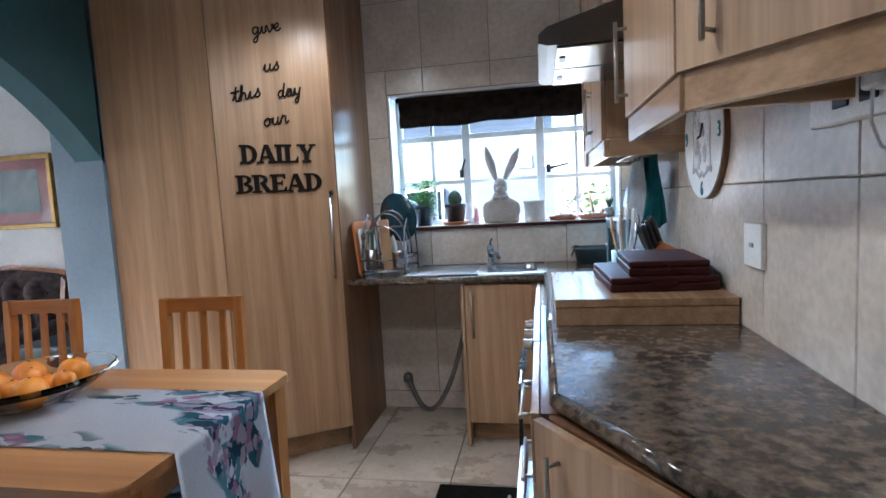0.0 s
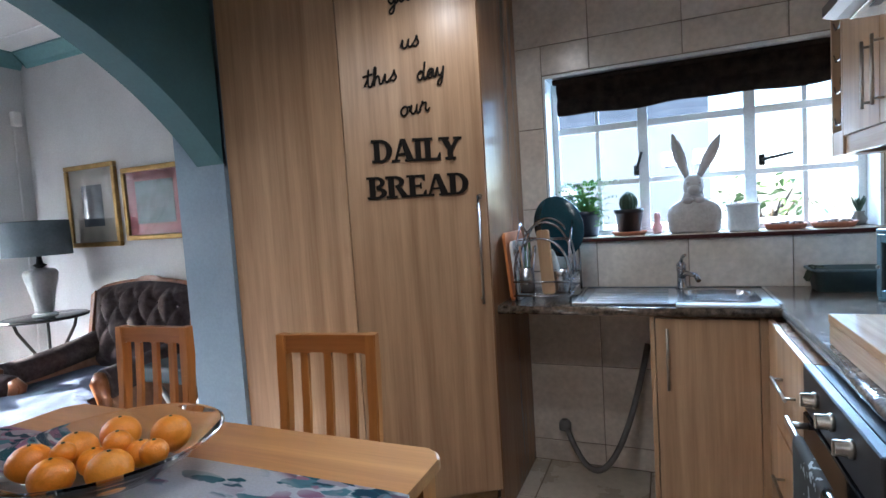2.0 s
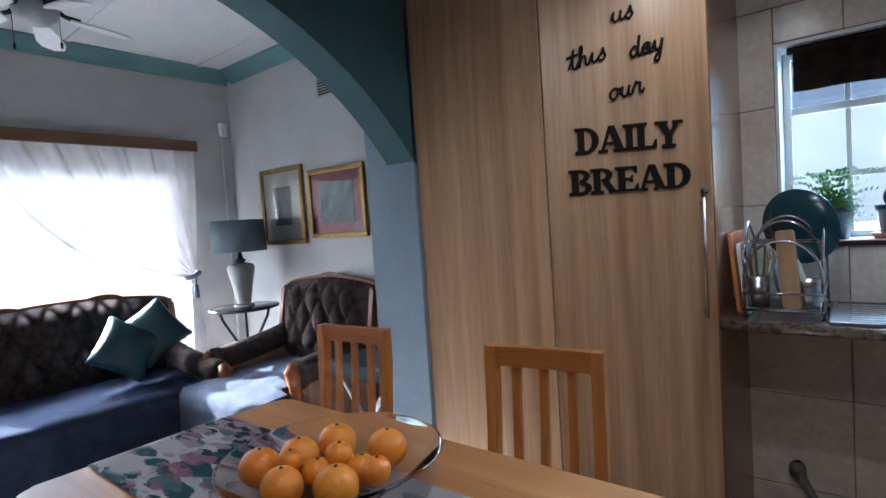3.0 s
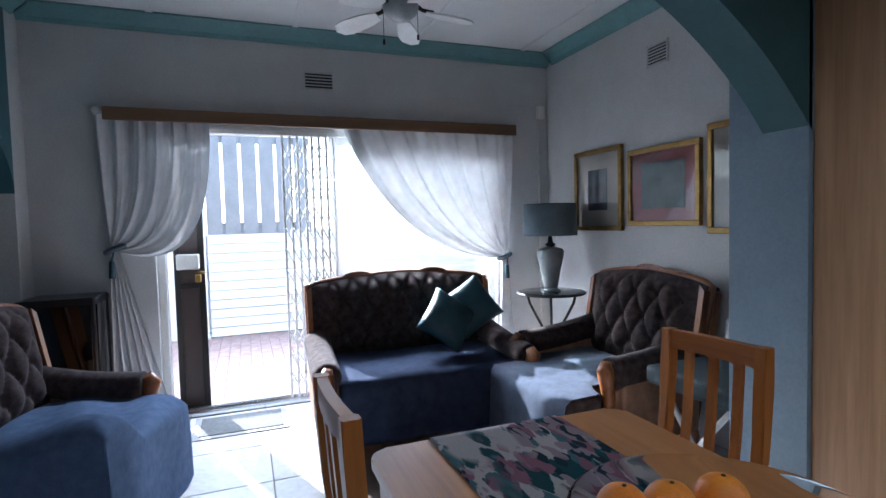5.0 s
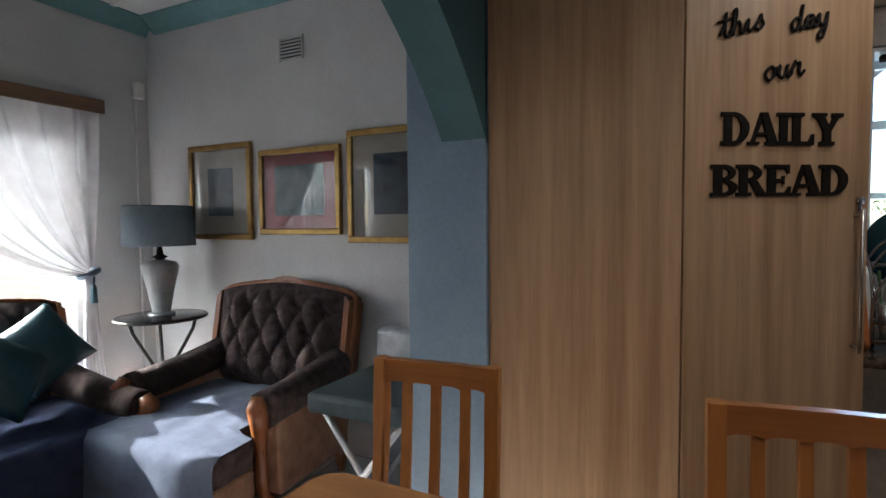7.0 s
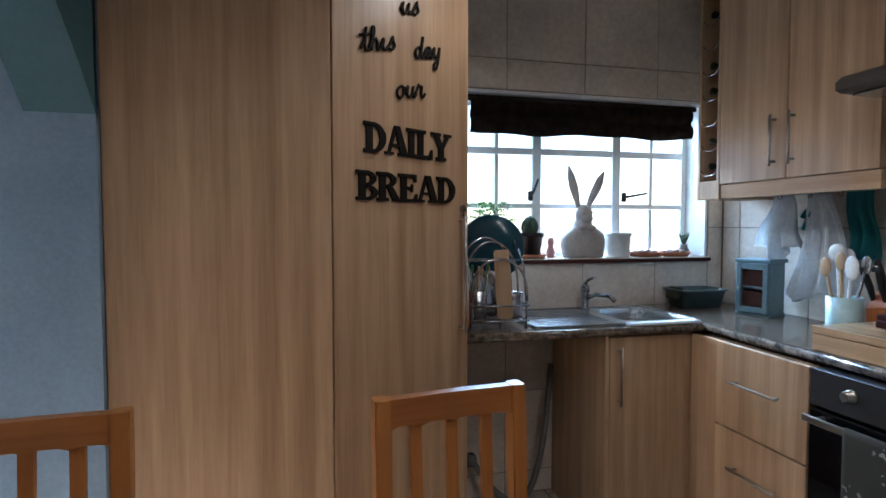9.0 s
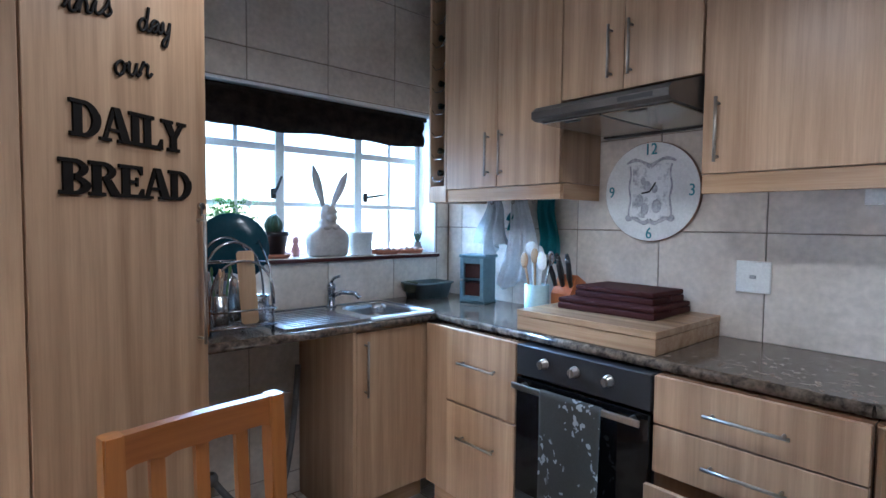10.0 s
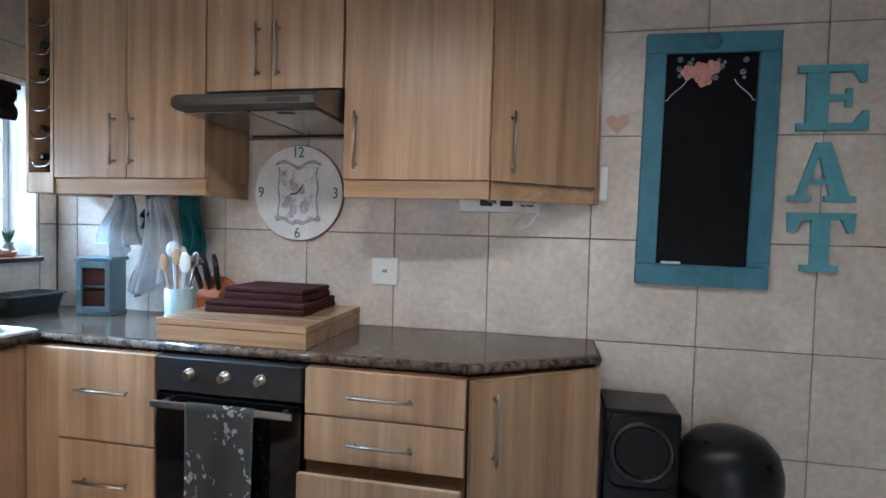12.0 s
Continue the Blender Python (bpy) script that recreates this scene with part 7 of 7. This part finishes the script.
        for y in (0.03 - deep, 0.30):
            tube(b, [(sd * (w / 2 - 0.08), y, 0.14), (sd * (w / 2 - 0.075), y, 0.08), (sd * (w / 2 - 0.065), y - 0.01, 0.0005)], [0.03, 0.034, 0.017], 10)
            part("leg", b, CARVED, s, own=True)
            b = B()
        b.free()
    part("base", box(B(), -w / 2 + aw - 0.02, w / 2 - aw + 0.02, 0.02 - deep - fwd, 0.30, 0.13, 0.30, 0.01), SIDECLOTH, s, own=True)
    part("seat_cushion", grown(box(B(), -iw / 2, iw / 2, 0.01 - deep - fwd, 0.24, 0.30, 0.435, 0.035, 3), 0.006, 6), VELVET, s, own=True)
    if tee:
        part("front_cushion", grown(box(B(), -w / 2 + 0.04, w / 2 - 0.04, 0.012 - deep - fwd, -deep - 0.065, 0.302, 0.434, 0.03, 3), 0.005, 6), VELVET, s, own=True)
        part("front_rail", box(B(), -w / 2 + 0.05, w / 2 - 0.05, 0.03 - deep - fwd, -deep - 0.065, 0.13, 0.30, 0.01), SIDECLOTH, s, own=True)
        for sd in (-1, 1):
            part("leg", tube(B(), [(sd * (w / 2 - 0.10), 0.06 - deep - fwd, 0.14), (sd * (w / 2 - 0.095), 0.055 - deep - fwd, 0.08), (sd * (w / 2 - 0.085), 0.045 - deep - fwd, 0.0005)], [0.03, 0.034, 0.017], 10), CARVED, s, own=True)
    if wide:
        def wf(u, v, ext=fwd):
            # from the outside of one arm, over it and the seat, then down the front
            L1, side = 0.32 + deep + ext, 0.48
            s_, t = u * (side + w / 2 + 0.05 + iw / 2) - side, v * (L1 + 0.44)
            x = -w / 2 - 0.05 + max(0, s_)
            k = min(1, max(0, (-iw / 2 + 0.16 - x) / 0.22))
            k = k * k * (3 - 2 * k)
            fwd = min(1, t / L1)
            top = 0.47 + (0.06 + 0.10 * fwd) * k + 0.012 * math.sin(9 * u + 4 * v) + 0.008 * math.sin(21 * v + 11 * u)
            dx_, dy_ = max(0, -s_), max(0, t - L1)
            edge_x, edge_y = max(0, 0.10 - max(0, s_)) / 0.10, max(0, t - L1 + 0.10) / 0.10 if t < L1 else 1.0
            rnd = 0.05 * max(edge_x ** 2, edge_y ** 2)
            wob = 0.012 * math.sin(16 * u + 3 * v) * min(1, dy_ * 6) + 0.012 * math.sin(18 * v) * min(1, dx_ * 6)
            return (x - 0.12 * dx_ * 0.4 + wob, 0.20 - min(t, L1) - 0.04 * dy_ + wob, max(0.03, top - rnd - max(dx_, dy_)))
        part("throw", sheet(B(), wf, 72, 64, 0.006), THROW, s, "wide blue throw laid over seat and arm", own=True)
    else:
        def tf(u, v):
            x = (u - 0.5) * (iw + 0.015)
            L1 = 0.16 + deep + fwd
            if tee:
                k = min(1, max(0, (v * (L1 + 0.36) - 0.18 - deep - 0.06) / 0.05))
                x = (u - 0.5) * (iw + 0.015 + (w - 0.06 - iw) * k * k * (3 - 2 * k))
            t = v * (L1 + 0.36)
            wob = 0.008 * math.sin(13 * u + 5 * v) + 0.006 * math.sin(29 * u)
            if t < L1:
                return (x, 0.18 - t, 0.448 + 0.012 * math.sin(math.pi * u) * math.sin(math.pi * t / L1) + wob * 0.4)
            k = t - L1
            return (x * (1 + 0.05 * k), -0.002 - deep - fwd - 0.02 * math.sin(min(1, k * 12) * 1.57) - wob * (k / 0.3), 0.445 - k)
        part("throw", sheet(B(), tf, 46, 40, 0.006), THROW_D if w > 1 else THROW_G, s, "blue throw laid over the seat", own=True)
    return s


sofa = seat_set("sofa", "two-seat buttoned velvet sofa with carved wood trim and blue throw", 1.36, 9, (-3.40, 2.48, 0), 87, 0.035, False, 0.93, 0.46, 0.0, 0.07)
arm1 = seat_set("armchair", "dark buttoned velvet armchair with carved wood frame below the pictures", 0.95, 5, (-2.70, 3.43, 0), 4, 0.03, False, 0.96, 0.30, 0.30, 0.02, True)
arm2 = seat_set("armchair", "dark buttoned velvet armchair under a wide blue throw", 0.95, 5, (-2.86, 0.66, 0), 168, 0.03, True, 0.96, 0.20, 0.11, 0.05)

# cushions on the sofa
def cushion(c, size, rx, ry, rz, label, spin=0.0):
    def f(sgn):
        def g(u, v):
            a, q = 2 * u - 1, 2 * v - 1
            pinch = 1 - 0.10 * (a * a) * (1 - q * q) - 0.0
            bulge = (max(0, 1 - a * a) * max(0, 1 - q * q)) ** 0.45
            return (a * size / 2 * (1 - 0.07 * (1 - q * q) * 1.0), q * size / 2 * (1 - 0.07 * (1 - a * a)), sgn * 0.085 * bulge)
        return g
    bm = sheet(B(), f(1), 20, 20)
    sheet(bm, f(-1), 20, 20)
    bmesh.ops.remove_doubles(bm, verts=bm.verts, dist=0.0005)
    bm.transform(Matrix.Translation(c) @ pose(0, 0, 0, rx, ry, rz) @ pose(0, 0, 0, 0, 0, spin))
    return solid("cushion", bm, CUSHION, label, "cushion", group="cushions on the sofa")


cushion((-3.29, 2.68, 0.675), 0.33, 0, 66, 4, "glossy dark teal satin cushion leaning on the sofa back", 52)
cushion((-3.37, 2.88, 0.735), 0.33, 0, 72, -14, "glossy dark teal satin cushion tipped on its corner", 33)

# rug
solid("rug", box(B(), -3.25, -1.75, 1.95, 3.05, 0.0005, 0.010, 0.003), RUG, "dark brown woven rug in front of the sofa", "rug")
mat_ = root("door_mat", "grey door mat with a pale border at the threshold", "mat", (-3.82, 1.39, 0))
part("border", box(B(), -4.03, -3.62, 1.10, 1.69, 0.0005, 0.008, 0.003), mottled("pale_mat_border", (0.30, 0.29, 0.28), (0.42, 0.41, 0.40), 30, 0.9), mat_)
part("centre", box(B(), -3.99, -3.66, 1.14, 1.65, 0.0085, 0.013, 0.002), DOORMAT, mat_)

# side table with a lamp
st = root("side_table", "round dark glass side table on curved iron legs", "side table", (-3.57, 3.64, 0))
part("top", lathe(B(), [(0, 0.742), (0.235, 0.742), (0.25, 0.747), (0.25, 0.757), (0.235, 0.762), (0, 0.762)], 48, (-3.57, 3.64, 0)), plain("dark_table_glass", (0.02, 0.024, 0.026), 0.1), st)
part("rim", tube(B(), [(-3.57 + 0.252 * math.cos(2 * math.pi * i / 48), 3.64 + 0.252 * math.sin(2 * math.pi * i / 48), 0.751) for i in range(48)], 0.009, 8, True), IRON, st)
for i in range(3):
    a = 0.5 + i * 2.094
    pr = [(0.20, 0.735), (0.185, 0.68), (0.13, 0.58), (0.06, 0.46), (0.035, 0.36), (0.05, 0.24), (0.12, 0.12), (0.20, 0.03), (0.225, 0.0065)]
    part("leg", tube(B(), [(-3.57 + r * math.cos(a), 3.64 + r * math.sin(a), z) for r, z in pr], 0.0105, 8), IRON, st)
part("collar", tube(B(), [(-3.57 + 0.04 * math.cos(2 * math.pi * i / 24), 3.64 + 0.04 * math.sin(2 * math.pi * i / 24), 0.38) for i in range(24)], 0.007, 6, True), IRON, st)
lamp = root("table_lamp", "pale ceramic table lamp with a blue-grey drum shade, unlit", "lamp", (-3.57, 3.64, 0.7625))
LX, LY, LZ = -3.57, 3.64, 0.7625
part("foot", lathe(B(), [(0, 0), (0.075, 0), (0.078, 0.012), (0.06, 0.022), (0, 0.024)], 32, (LX, LY, LZ)), CERAMIC, lamp)
part("body", lathe(B(), [(0.0, 0.02), (0.052, 0.022), (0.056, 0.05), (0.075, 0.16), (0.098, 0.26), (0.104, 0.30), (0.09, 0.325), (0.05, 0.335), (0.03, 0.34), (0, 0.342)], 36, (LX, LY, LZ)), CERAMIC, lamp)
part("neck", lathe(B(), [(0.016, 0.33), (0.03, 0.35), (0.045, 0.358), (0.02, 0.372), (0.012, 0.44), (0, 0.44)], 20, (LX, LY, LZ)), IRON, lamp)
part("shade", lathe(B(), [(0.20, 0.425), (0.203, 0.425), (0.195, 0.665), (0.192, 0.665), (0.20, 0.425)], 48, (LX, LY, LZ)), SHADE, lamp)
part("shade_ring", tube(B(), [(LX + 0.193 * math.cos(2 * math.pi * i / 40), LY + 0.193 * math.sin(2 * math.pi * i / 40), LZ + 0.663) for i in range(40)], 0.003, 6, True), IRON, lamp)


def picture(x0, x1, z0, z1, matm, art, inner, label, fw=0.035):
    p = root("framed_picture", label, "picture", ((x0 + x1) / 2, YL, z0), group="pictures on the lounge wall")
    for nm, a, c, lo, hi in (("frame_rail", x0, x1, z0, z0 + fw), ("frame_rail", x0, x1, z1 - fw, z1), ("frame_stile", x0, x0 + fw, z0 + fw, z1 - fw), ("frame_stile", x1 - fw, x1, z0 + fw, z1 - fw)):
        bm = box(B(), a, c, YL - 0.032, YL - 0.001, lo, hi, 0.006, 2)
        part(nm, bm, GOLD, p)
    m_ = part("mat", box(B(), x0 + fw, x1 - fw, YL - 0.014, YL - 0.002, z0 + fw, z1 - fw), matm, p)
    a, c, lo, hi = inner
    W_, H_ = x1 - x0, z1 - z0
    part("print", box(B(), x0 + a * W_, x0 + c * W_, YL - 0.0165, YL - 0.0142, z0 + lo * H_, z0 + hi * H_), art, m_)
    g = part("pane", box(B(), x0 + fw, x1 - fw, YL - 0.024, YL - 0.021, z0 + fw, z1 - fw), GLASS, p)
    g.visible_shadow = False


picture(-3.625, -3.077, 1.218, 1.818, MATBOARD, PRINT_D, (0.30, 0.70, 0.25, 0.75), "gilt framed print in a cream mat on the lounge wall")
picture(-3.012, -2.406, 1.250, 1.755, REDMAT, PRINT_T, (0.20, 0.80, 0.22, 0.80), "gilt framed teal print in a dusty red mat")
picture(-2.358, -1.80, 1.205, 1.818, MATBOARD, PRINT_D, (0.30, 0.70, 0.25, 0.78), "gilt framed dark print in a cream mat beside the pillar")


def vent_grille(axis, a0, a1, z0, z1, slats, label):
    at = YL if axis == "y" else XW
    v = root("air_vent", label, "vent", ((a0 + a1) / 2, at, z0) if axis == "y" else (at, (a0 + a1) / 2, z0), group="air vents")
    h = (z1 - z0) / slats

    def bx(p0, p1, d0, d1, lo, hi, bev=0.0015):
        return box(B(), p0, p1, at - d1, at - d0, lo, hi, bev) if axis == "y" else box(B(), at + d0, at + d1, p0, p1, lo, hi, bev)
    part("backing", bx(a0 + 0.005, a1 - 0.005, 0.0005, 0.003, z0 + 0.005, z1 - 0.005, 0), BLACK, v)
    for i in range(slats + 1):
        z = z0 + h * i
        part("slat", bx(a0, a1, 0.0035, 0.013, z - h * 0.18, z + h * 0.18), PLASTER, v)
    for c in (a0, a1):
        part("frame", bx(c - 0.006, c + 0.006, 0.003, 0.0145, z0 - 0.012, z1 + 0.012), PLASTER, v)


vent_grille("y", -2.84, -2.668, 2.270, 2.386, 6, "painted louvred air vent high on the lounge wall")
vent_grille("x", 1.908, 2.115, 2.303, 2.415, 5, "painted louvred air vent above the patio door")
sen = root("alarm_sensor", "small white alarm sensor with a surface conduit in the corner", "sensor", (XW + 0.05, 3.86, 2.2))
part("housing", box(B(), XW + 0.012, XW + 0.06, 3.81, 3.875, 2.16, 2.27, 0.012, 2), WHITE_PL, sen)
part("conduit", box(B(), XW + 0.001, XW + 0.018, 3.83, 3.85, 0.02, 2.158, 0.003), PLASTER, sen)

# curtain rail and voile curtains
rail = root("curtain_rail", "long wooden curtain pelmet rail above the patio door", "curtain rail", (XW + 0.07, 2.1, 2.0))
part("board", box(B(), XW + 0.085, XW + 0.105, 0.66, 3.575, 2.005, 2.088, 0.004), RAILWOOD, rail)
part("top", box(B(), XW + 0.001, XW + 0.084, 0.66, 3.575, 2.07, 2.086, 0.002), RAILWOOD, rail)
part("finial", lathe(B(), [(0, 0), (0.02, 0.004), (0.028, 0.02), (0.02, 0.036), (0, 0.045)], 16, (XW + 0.07, 0.62, 2.05)), WHITE_PL, rail)
part("runner_track", box(B(), XW + 0.03, XW + 0.05, 0.60, 3.57, 2.045, 2.069, 0.002), WHITE_PL, rail)


def curtain(y_in, y_out, y_tie, z_tie, bend, sink_z, tail_in, folds, seed, label):
    """A voile drawn aside: it hangs from y_in..y_out on the rail, is gathered at the tie, then falls to the floor."""
    c = root("curtain", label, "curtain", (XW + 0.05, y_tie, 0.02), group="voile curtains")

    def upper_f(u, v):
        yt = y_in + (y_out - y_in) * u
        w = 0.05 * (u - 0.5)
        zt, yb = 2.04, y_tie + w * (1 if y_out > y_in else -1)
        zb = z_tie + 0.06 * u
        yc = yt + (yb - yt) * bend
        zc = zb - sink_z * (1 - u) + (zt - zb) * 0.45 * u
        a, q, r = (1 - v) ** 2, 2 * v * (1 - v), v * v
        g = (1 - 0.75 * v)
        x = XW + 0.045 + 0.036 * g * math.sin(folds * u * 6.283 + seed + 1.5 * v) + 0.012 * g * math.sin(folds * 2.3 * u * 6.283 + seed * 2)
        return (x, a * yt + q * yc + r * yb, a * zt + q * zc + r * zb - 0.05 * q * math.sin(folds * u * 3.1) * (1 - u))

    part("drape", sheet(B(), upper_f, 96, 44), SHEER, c)

    def tail_f(u, v):
        s = 1 if y_out > y_in else -1
        y = y_tie + s * (0.05 * (u - 0.5)) * (1 - v) + v * (tail_in + (y_out - tail_in) * u - y_tie)
        x = XW + 0.045 + (0.012 + 0.022 * v) * math.sin(5 * u * 6.283 + seed + v)
        return (x, y, (z_tie + 0.03 * u) * (1 - v) + 0.015 * v)

    part("tail", sheet(B(), tail_f, 64, 24), SHEER, c)
    b = B()
    tube(b, [(XW + 0.045 + 0.05 * math.cos(a), y_tie + 0.05 * math.sin(a), z_tie + 0.02 + 0.02 * math.sin(a)) for a in [2 * math.pi * i / 24 for i in range(24)]], 0.018, 8, True)
    tb = part("tieback", b, CORD, c, "grey-blue cord tieback")
    b = tube(B(), [(XW + 0.10, y_tie, z_tie), (XW + 0.11, y_tie - 0.01, z_tie - 0.05)], 0.006, 6)
    lathe(b, [(0.012, 0), (0.016, -0.02), (0.02, -0.11), (0, -0.11)], 12, (XW + 0.11, y_tie - 0.01, z_tie - 0.05))
    part("tassel", b, CUSHION, tb, "teal tassel")
    return c


curtain(2.15, 3.555, 3.47, 1.0, 0.30, -0.06, 3.40, 7, 0.4, "white voile curtain swept aside with a tasselled cord beside the lamp")
curtain(1.27, 0.62, 0.68, 1.17, 0.0, 0.22, 0.98, 6, 2.0, "white voile curtain gathered by a cord at the door jamb")

# stool, pale cushion, dark cabinet
stool = root("folding_stool", "dark teal padded stool on crossed white legs beside the armchair", "stool", (-2.0, 3.6, 0))
part("seat", grown(box(B(), -2.06, -1.60, 3.19, 3.74, 0.535, 0.62, 0.022, 3), 0.004, 8), mottled("dark_teal_seat", (0.012, 0.026, 0.03), (0.03, 0.05, 0.055), 18, 0.7), stool)
for y in (3.24, 3.68):
    for p, q in (((-2.03, y, 0.0125), (-1.63, y, 0.53)), ((-1.63, y + 0.026, 0.0125), (-2.03, y + 0.026, 0.53))):
        part("leg", tube(B(), [p, q], 0.0135, 8), WHITE, stool)
for x in (-2.03, -1.63):
    part("foot_bar", tube(B(), [(x, 3.22, 0.014), (x, 3.72, 0.014)], 0.0125, 8), WHITE, stool)
b = grown(box(B(), -1.99, -1.70, 3.60, 3.72, 0.6205, 0.815, 0.03, 3), 0.006, 12)
solid("pale_bag", b, mottled("pale_grey_cloth", (0.34, 0.36, 0.38), (0.52, 0.54, 0.56), 24, 0.85), "pale grey patterned bag standing on the stool", "bag")
cabn = root("black_cabinet", "black cabinet with dark glass doors in the lounge corner", "cabinet", (-3.85, 0.42, 0))
part("case", box(B(), -4.03, -3.70, 0.235, 0.62, 0.0005, 0.92, 0.006), BLACK, cabn)
part("glass_door", box(B(), -3.93, -3.72, 0.6205, 0.628, 0.10, 0.88, 0.002), BLACKGLASS, cabn)
part("glass_side", box(B(), -3.6995, -3.693, 0.26, 0.60, 0.10, 0.88, 0.002), BLACKGLASS, cabn)

# ceiling fan
fan = root("ceiling_fan", "white ceiling fan with five blades and a glass light", "fan", (-2.74, 2.27, 2.3))
FXc, FYc = -2.69, 2.24
part("canopy", lathe(B(), [(0, -0.0005), (0.065, -0.0005), (0.06, -0.04), (0.018, -0.06), (0, -0.06)], 28, (FXc, FYc, CEIL_L)), WHITE, fan)
part("downrod", cyl(B(), (FXc, FYc, CEIL_L - 0.06), (FXc, FYc, 2.52), 0.013), WHITE, fan)
part("motor", lathe(B(), [(0, 0.13), (0.05, 0.13), (0.09, 0.11), (0.10, 0.07), (0.098, 0.02), (0.08, 0.0), (0, 0.0)], 36, (FXc, FYc, 2.405)), IRON, fan, "dark brown motor housing")
part("light_bowl", lathe(B(), [(0.088, 0.0), (0.092, -0.018), (0.08, -0.05), (0.045, -0.078), (0, -0.086)], 28, (FXc, FYc, 2.404)), CERAMIC, fan, "frosted light bowl")
for i in range(5):
    m = Matrix.Translation((FXc, FYc, 2.385)) @ pose(0, 0, 0, 0, 0, 11 + 72 * i) @ pose(0, 0, 0, 0, 8, 0)
    bl = prism(B(), [(0.13, -0.032), (0.20, -0.052), (0.31, -0.062), (0.36, -0.048), (0.385, 0), (0.36, 0.048), (0.31, 0.062), (0.20, 0.052), (0.13, 0.032)], -0.004, 0.004)
    bl.transform(m @ pose(0, 0, 0, 11, 0, 0))
    blade = part("blade", bl, WHITE, fan)
    br = tube(B(), [(0.085, 0, 0.024), (0.11, 0, 0.012), (0.17, 0, 0.010)], [0.012, 0.010, 0.012], 8)
    br.transform(m)
    part("blade_arm", br, IRON, blade)
for dy, l in ((-0.085, 0.17), (0.095, 0.13)):
    b = tube(B(), [(FXc - 0.02, FYc + dy, 2.42), (FXc - 0.02, FYc + dy, 2.40 - l)], 0.0016, 5)
    lathe(b, [(0, 0), (0.006, 0.004), (0.006, 0.028), (0, 0.032)], 10, (FXc - 0.02, FYc + dy, 2.37 - l))
    part("pull_chain", b, IRON, fan)

# ---- tiles and pavers, laid last ----
TILE_MESH = {}


def tile_mesh(w, h, t, mt, nm):
    key = (round(w, 3), round(h, 3), nm)
    if key not in TILE_MESH:
        bm = box(B(), -w / 2, w / 2, -h / 2, h / 2, 0, t, min(0.0025, w / 4, h / 4))
        TILE_MESH[key] = finish(nm, bm, mt)
    return TILE_MESH[key]


def spans(lo, hi, first, step):
    k = math.floor((lo - first) / step)
    out, a = [], first + k * step
    while a < hi - 1e-6:
        p, q = max(a, lo), min(a + step, hi)
        if q - p > 0.012:
            out.append((p, q))
        a += step
    return out


def cut_out(rect, holes):
    rects = [rect]
    for h0, h1, k0_, k1_ in holes:
        nxt = []
        for a, c, e_, f_ in rects:
            if c <= h0 or a >= h1 or f_ <= k0_ or e_ >= k1_:
                nxt.append((a, c, e_, f_))
                continue
            if a < h0:
                nxt.append((a, h0, e_, f_))
            if c > h1:
                nxt.append((h1, c, e_, f_))
            m0, m1 = max(a, h0), min(c, h1)
            if e_ < k0_:
                nxt.append((m0, m1, e_, k0_))
            if f_ > k1_:
                nxt.append((m0, m1, k1_, f_))
        rects = nxt
    return [r for r in rects if r[1] - r[0] > 0.012 and r[3] - r[2] > 0.012]


def lay(parent, mats, us, vs, basis, mt, nm, gap=0.0032, t=0.006, holes=()):
    inv = PLACE[parent].inverted()
    for ua in us:
        for va in vs:
            for a, c, e_, f_ in cut_out((*ua, *va), holes):
                ob = bpy.data.objects.new(nm, tile_mesh(c - a - gap, f_ - e_ - gap, t, mt, nm))
                scene.collection.objects.link(ob)
                ob.parent = parent
                ob.matrix_basis = inv @ basis @ Matrix.Translation(((a + c) / 2, (e_ + f_) / 2, 0))


ZROW = spans(0.0, CEIL_K, 0.11, 0.3935)
to_east = Matrix(((0, 0, -1, XR), (-1, 0, 0, 0), (0, 1, 0, 0), (0, 0, 0, 1)))  # u = -y, v = z
lay(wall_east, None, [(-q, -p) for p, q in spans(YS, YN - 0.008, 1.506, 0.394)], ZROW, to_east, TILE, "tile")
to_north = Matrix(((1, 0, 0, 0), (0, 0, -1, YN), (0, 1, 0, 0), (0, 0, 0, 1)))  # u = x, v = z
lay(wall_north, None, spans(-0.205, XR - 0.008, 0.165, 0.40), ZROW, to_north, TILE, "tile", holes=[(WX0 - 0.001, WX1 + 0.001, WZ0 - 0.004, WZ1 + 0.001)])
flat = Matrix.Translation((0, 0, -0.0055))
lay(floor_k, None, spans(XA2, XR, -0.107, 0.4785), spans(YS, YN, 3.13, 0.492), flat, FTILE, "tile", 0.007, 0.0055)
lay(floor_l, None, spans(XW - 0.02, XA2, -3.40, 0.492), spans(YLS - 0.16, YL, 1.55, 0.492), flat, FTILE_L, "tile", 0.006, 0.0055)
# pavers: those before the door singly, the rest joined
pv = finish("paver", box(B(), -0.108, 0.108, -0.053, 0.053, 0, 0.05, 0.004), PAVER)
inv = PLACE[patio].inverted()
rest = B()
for i in range(14):
    for j in range(92):
        x = -7.25 + 0.222 * i
        y = -2.4 + 0.109 * j
        x += 0.111 * (j % 2)
        if x > XW - TH - 0.12:
            continue
        if -6.9 < x and 0.85 < y < 2.9:
            ob = bpy.data.objects.new("paver", pv)
            scene.collection.objects.link(ob)
            ob.parent = patio
            ob.matrix_basis = inv @ Matrix.Translation((x, y, GZ - 0.05))
        else:
            box(rest, x - 0.108, x + 0.108, y - 0.053, y + 0.053, GZ - 0.05, GZ)
tagged(part("pavers", rest, PAVER, patio, "more pavers of the patio"), kind="stuff")
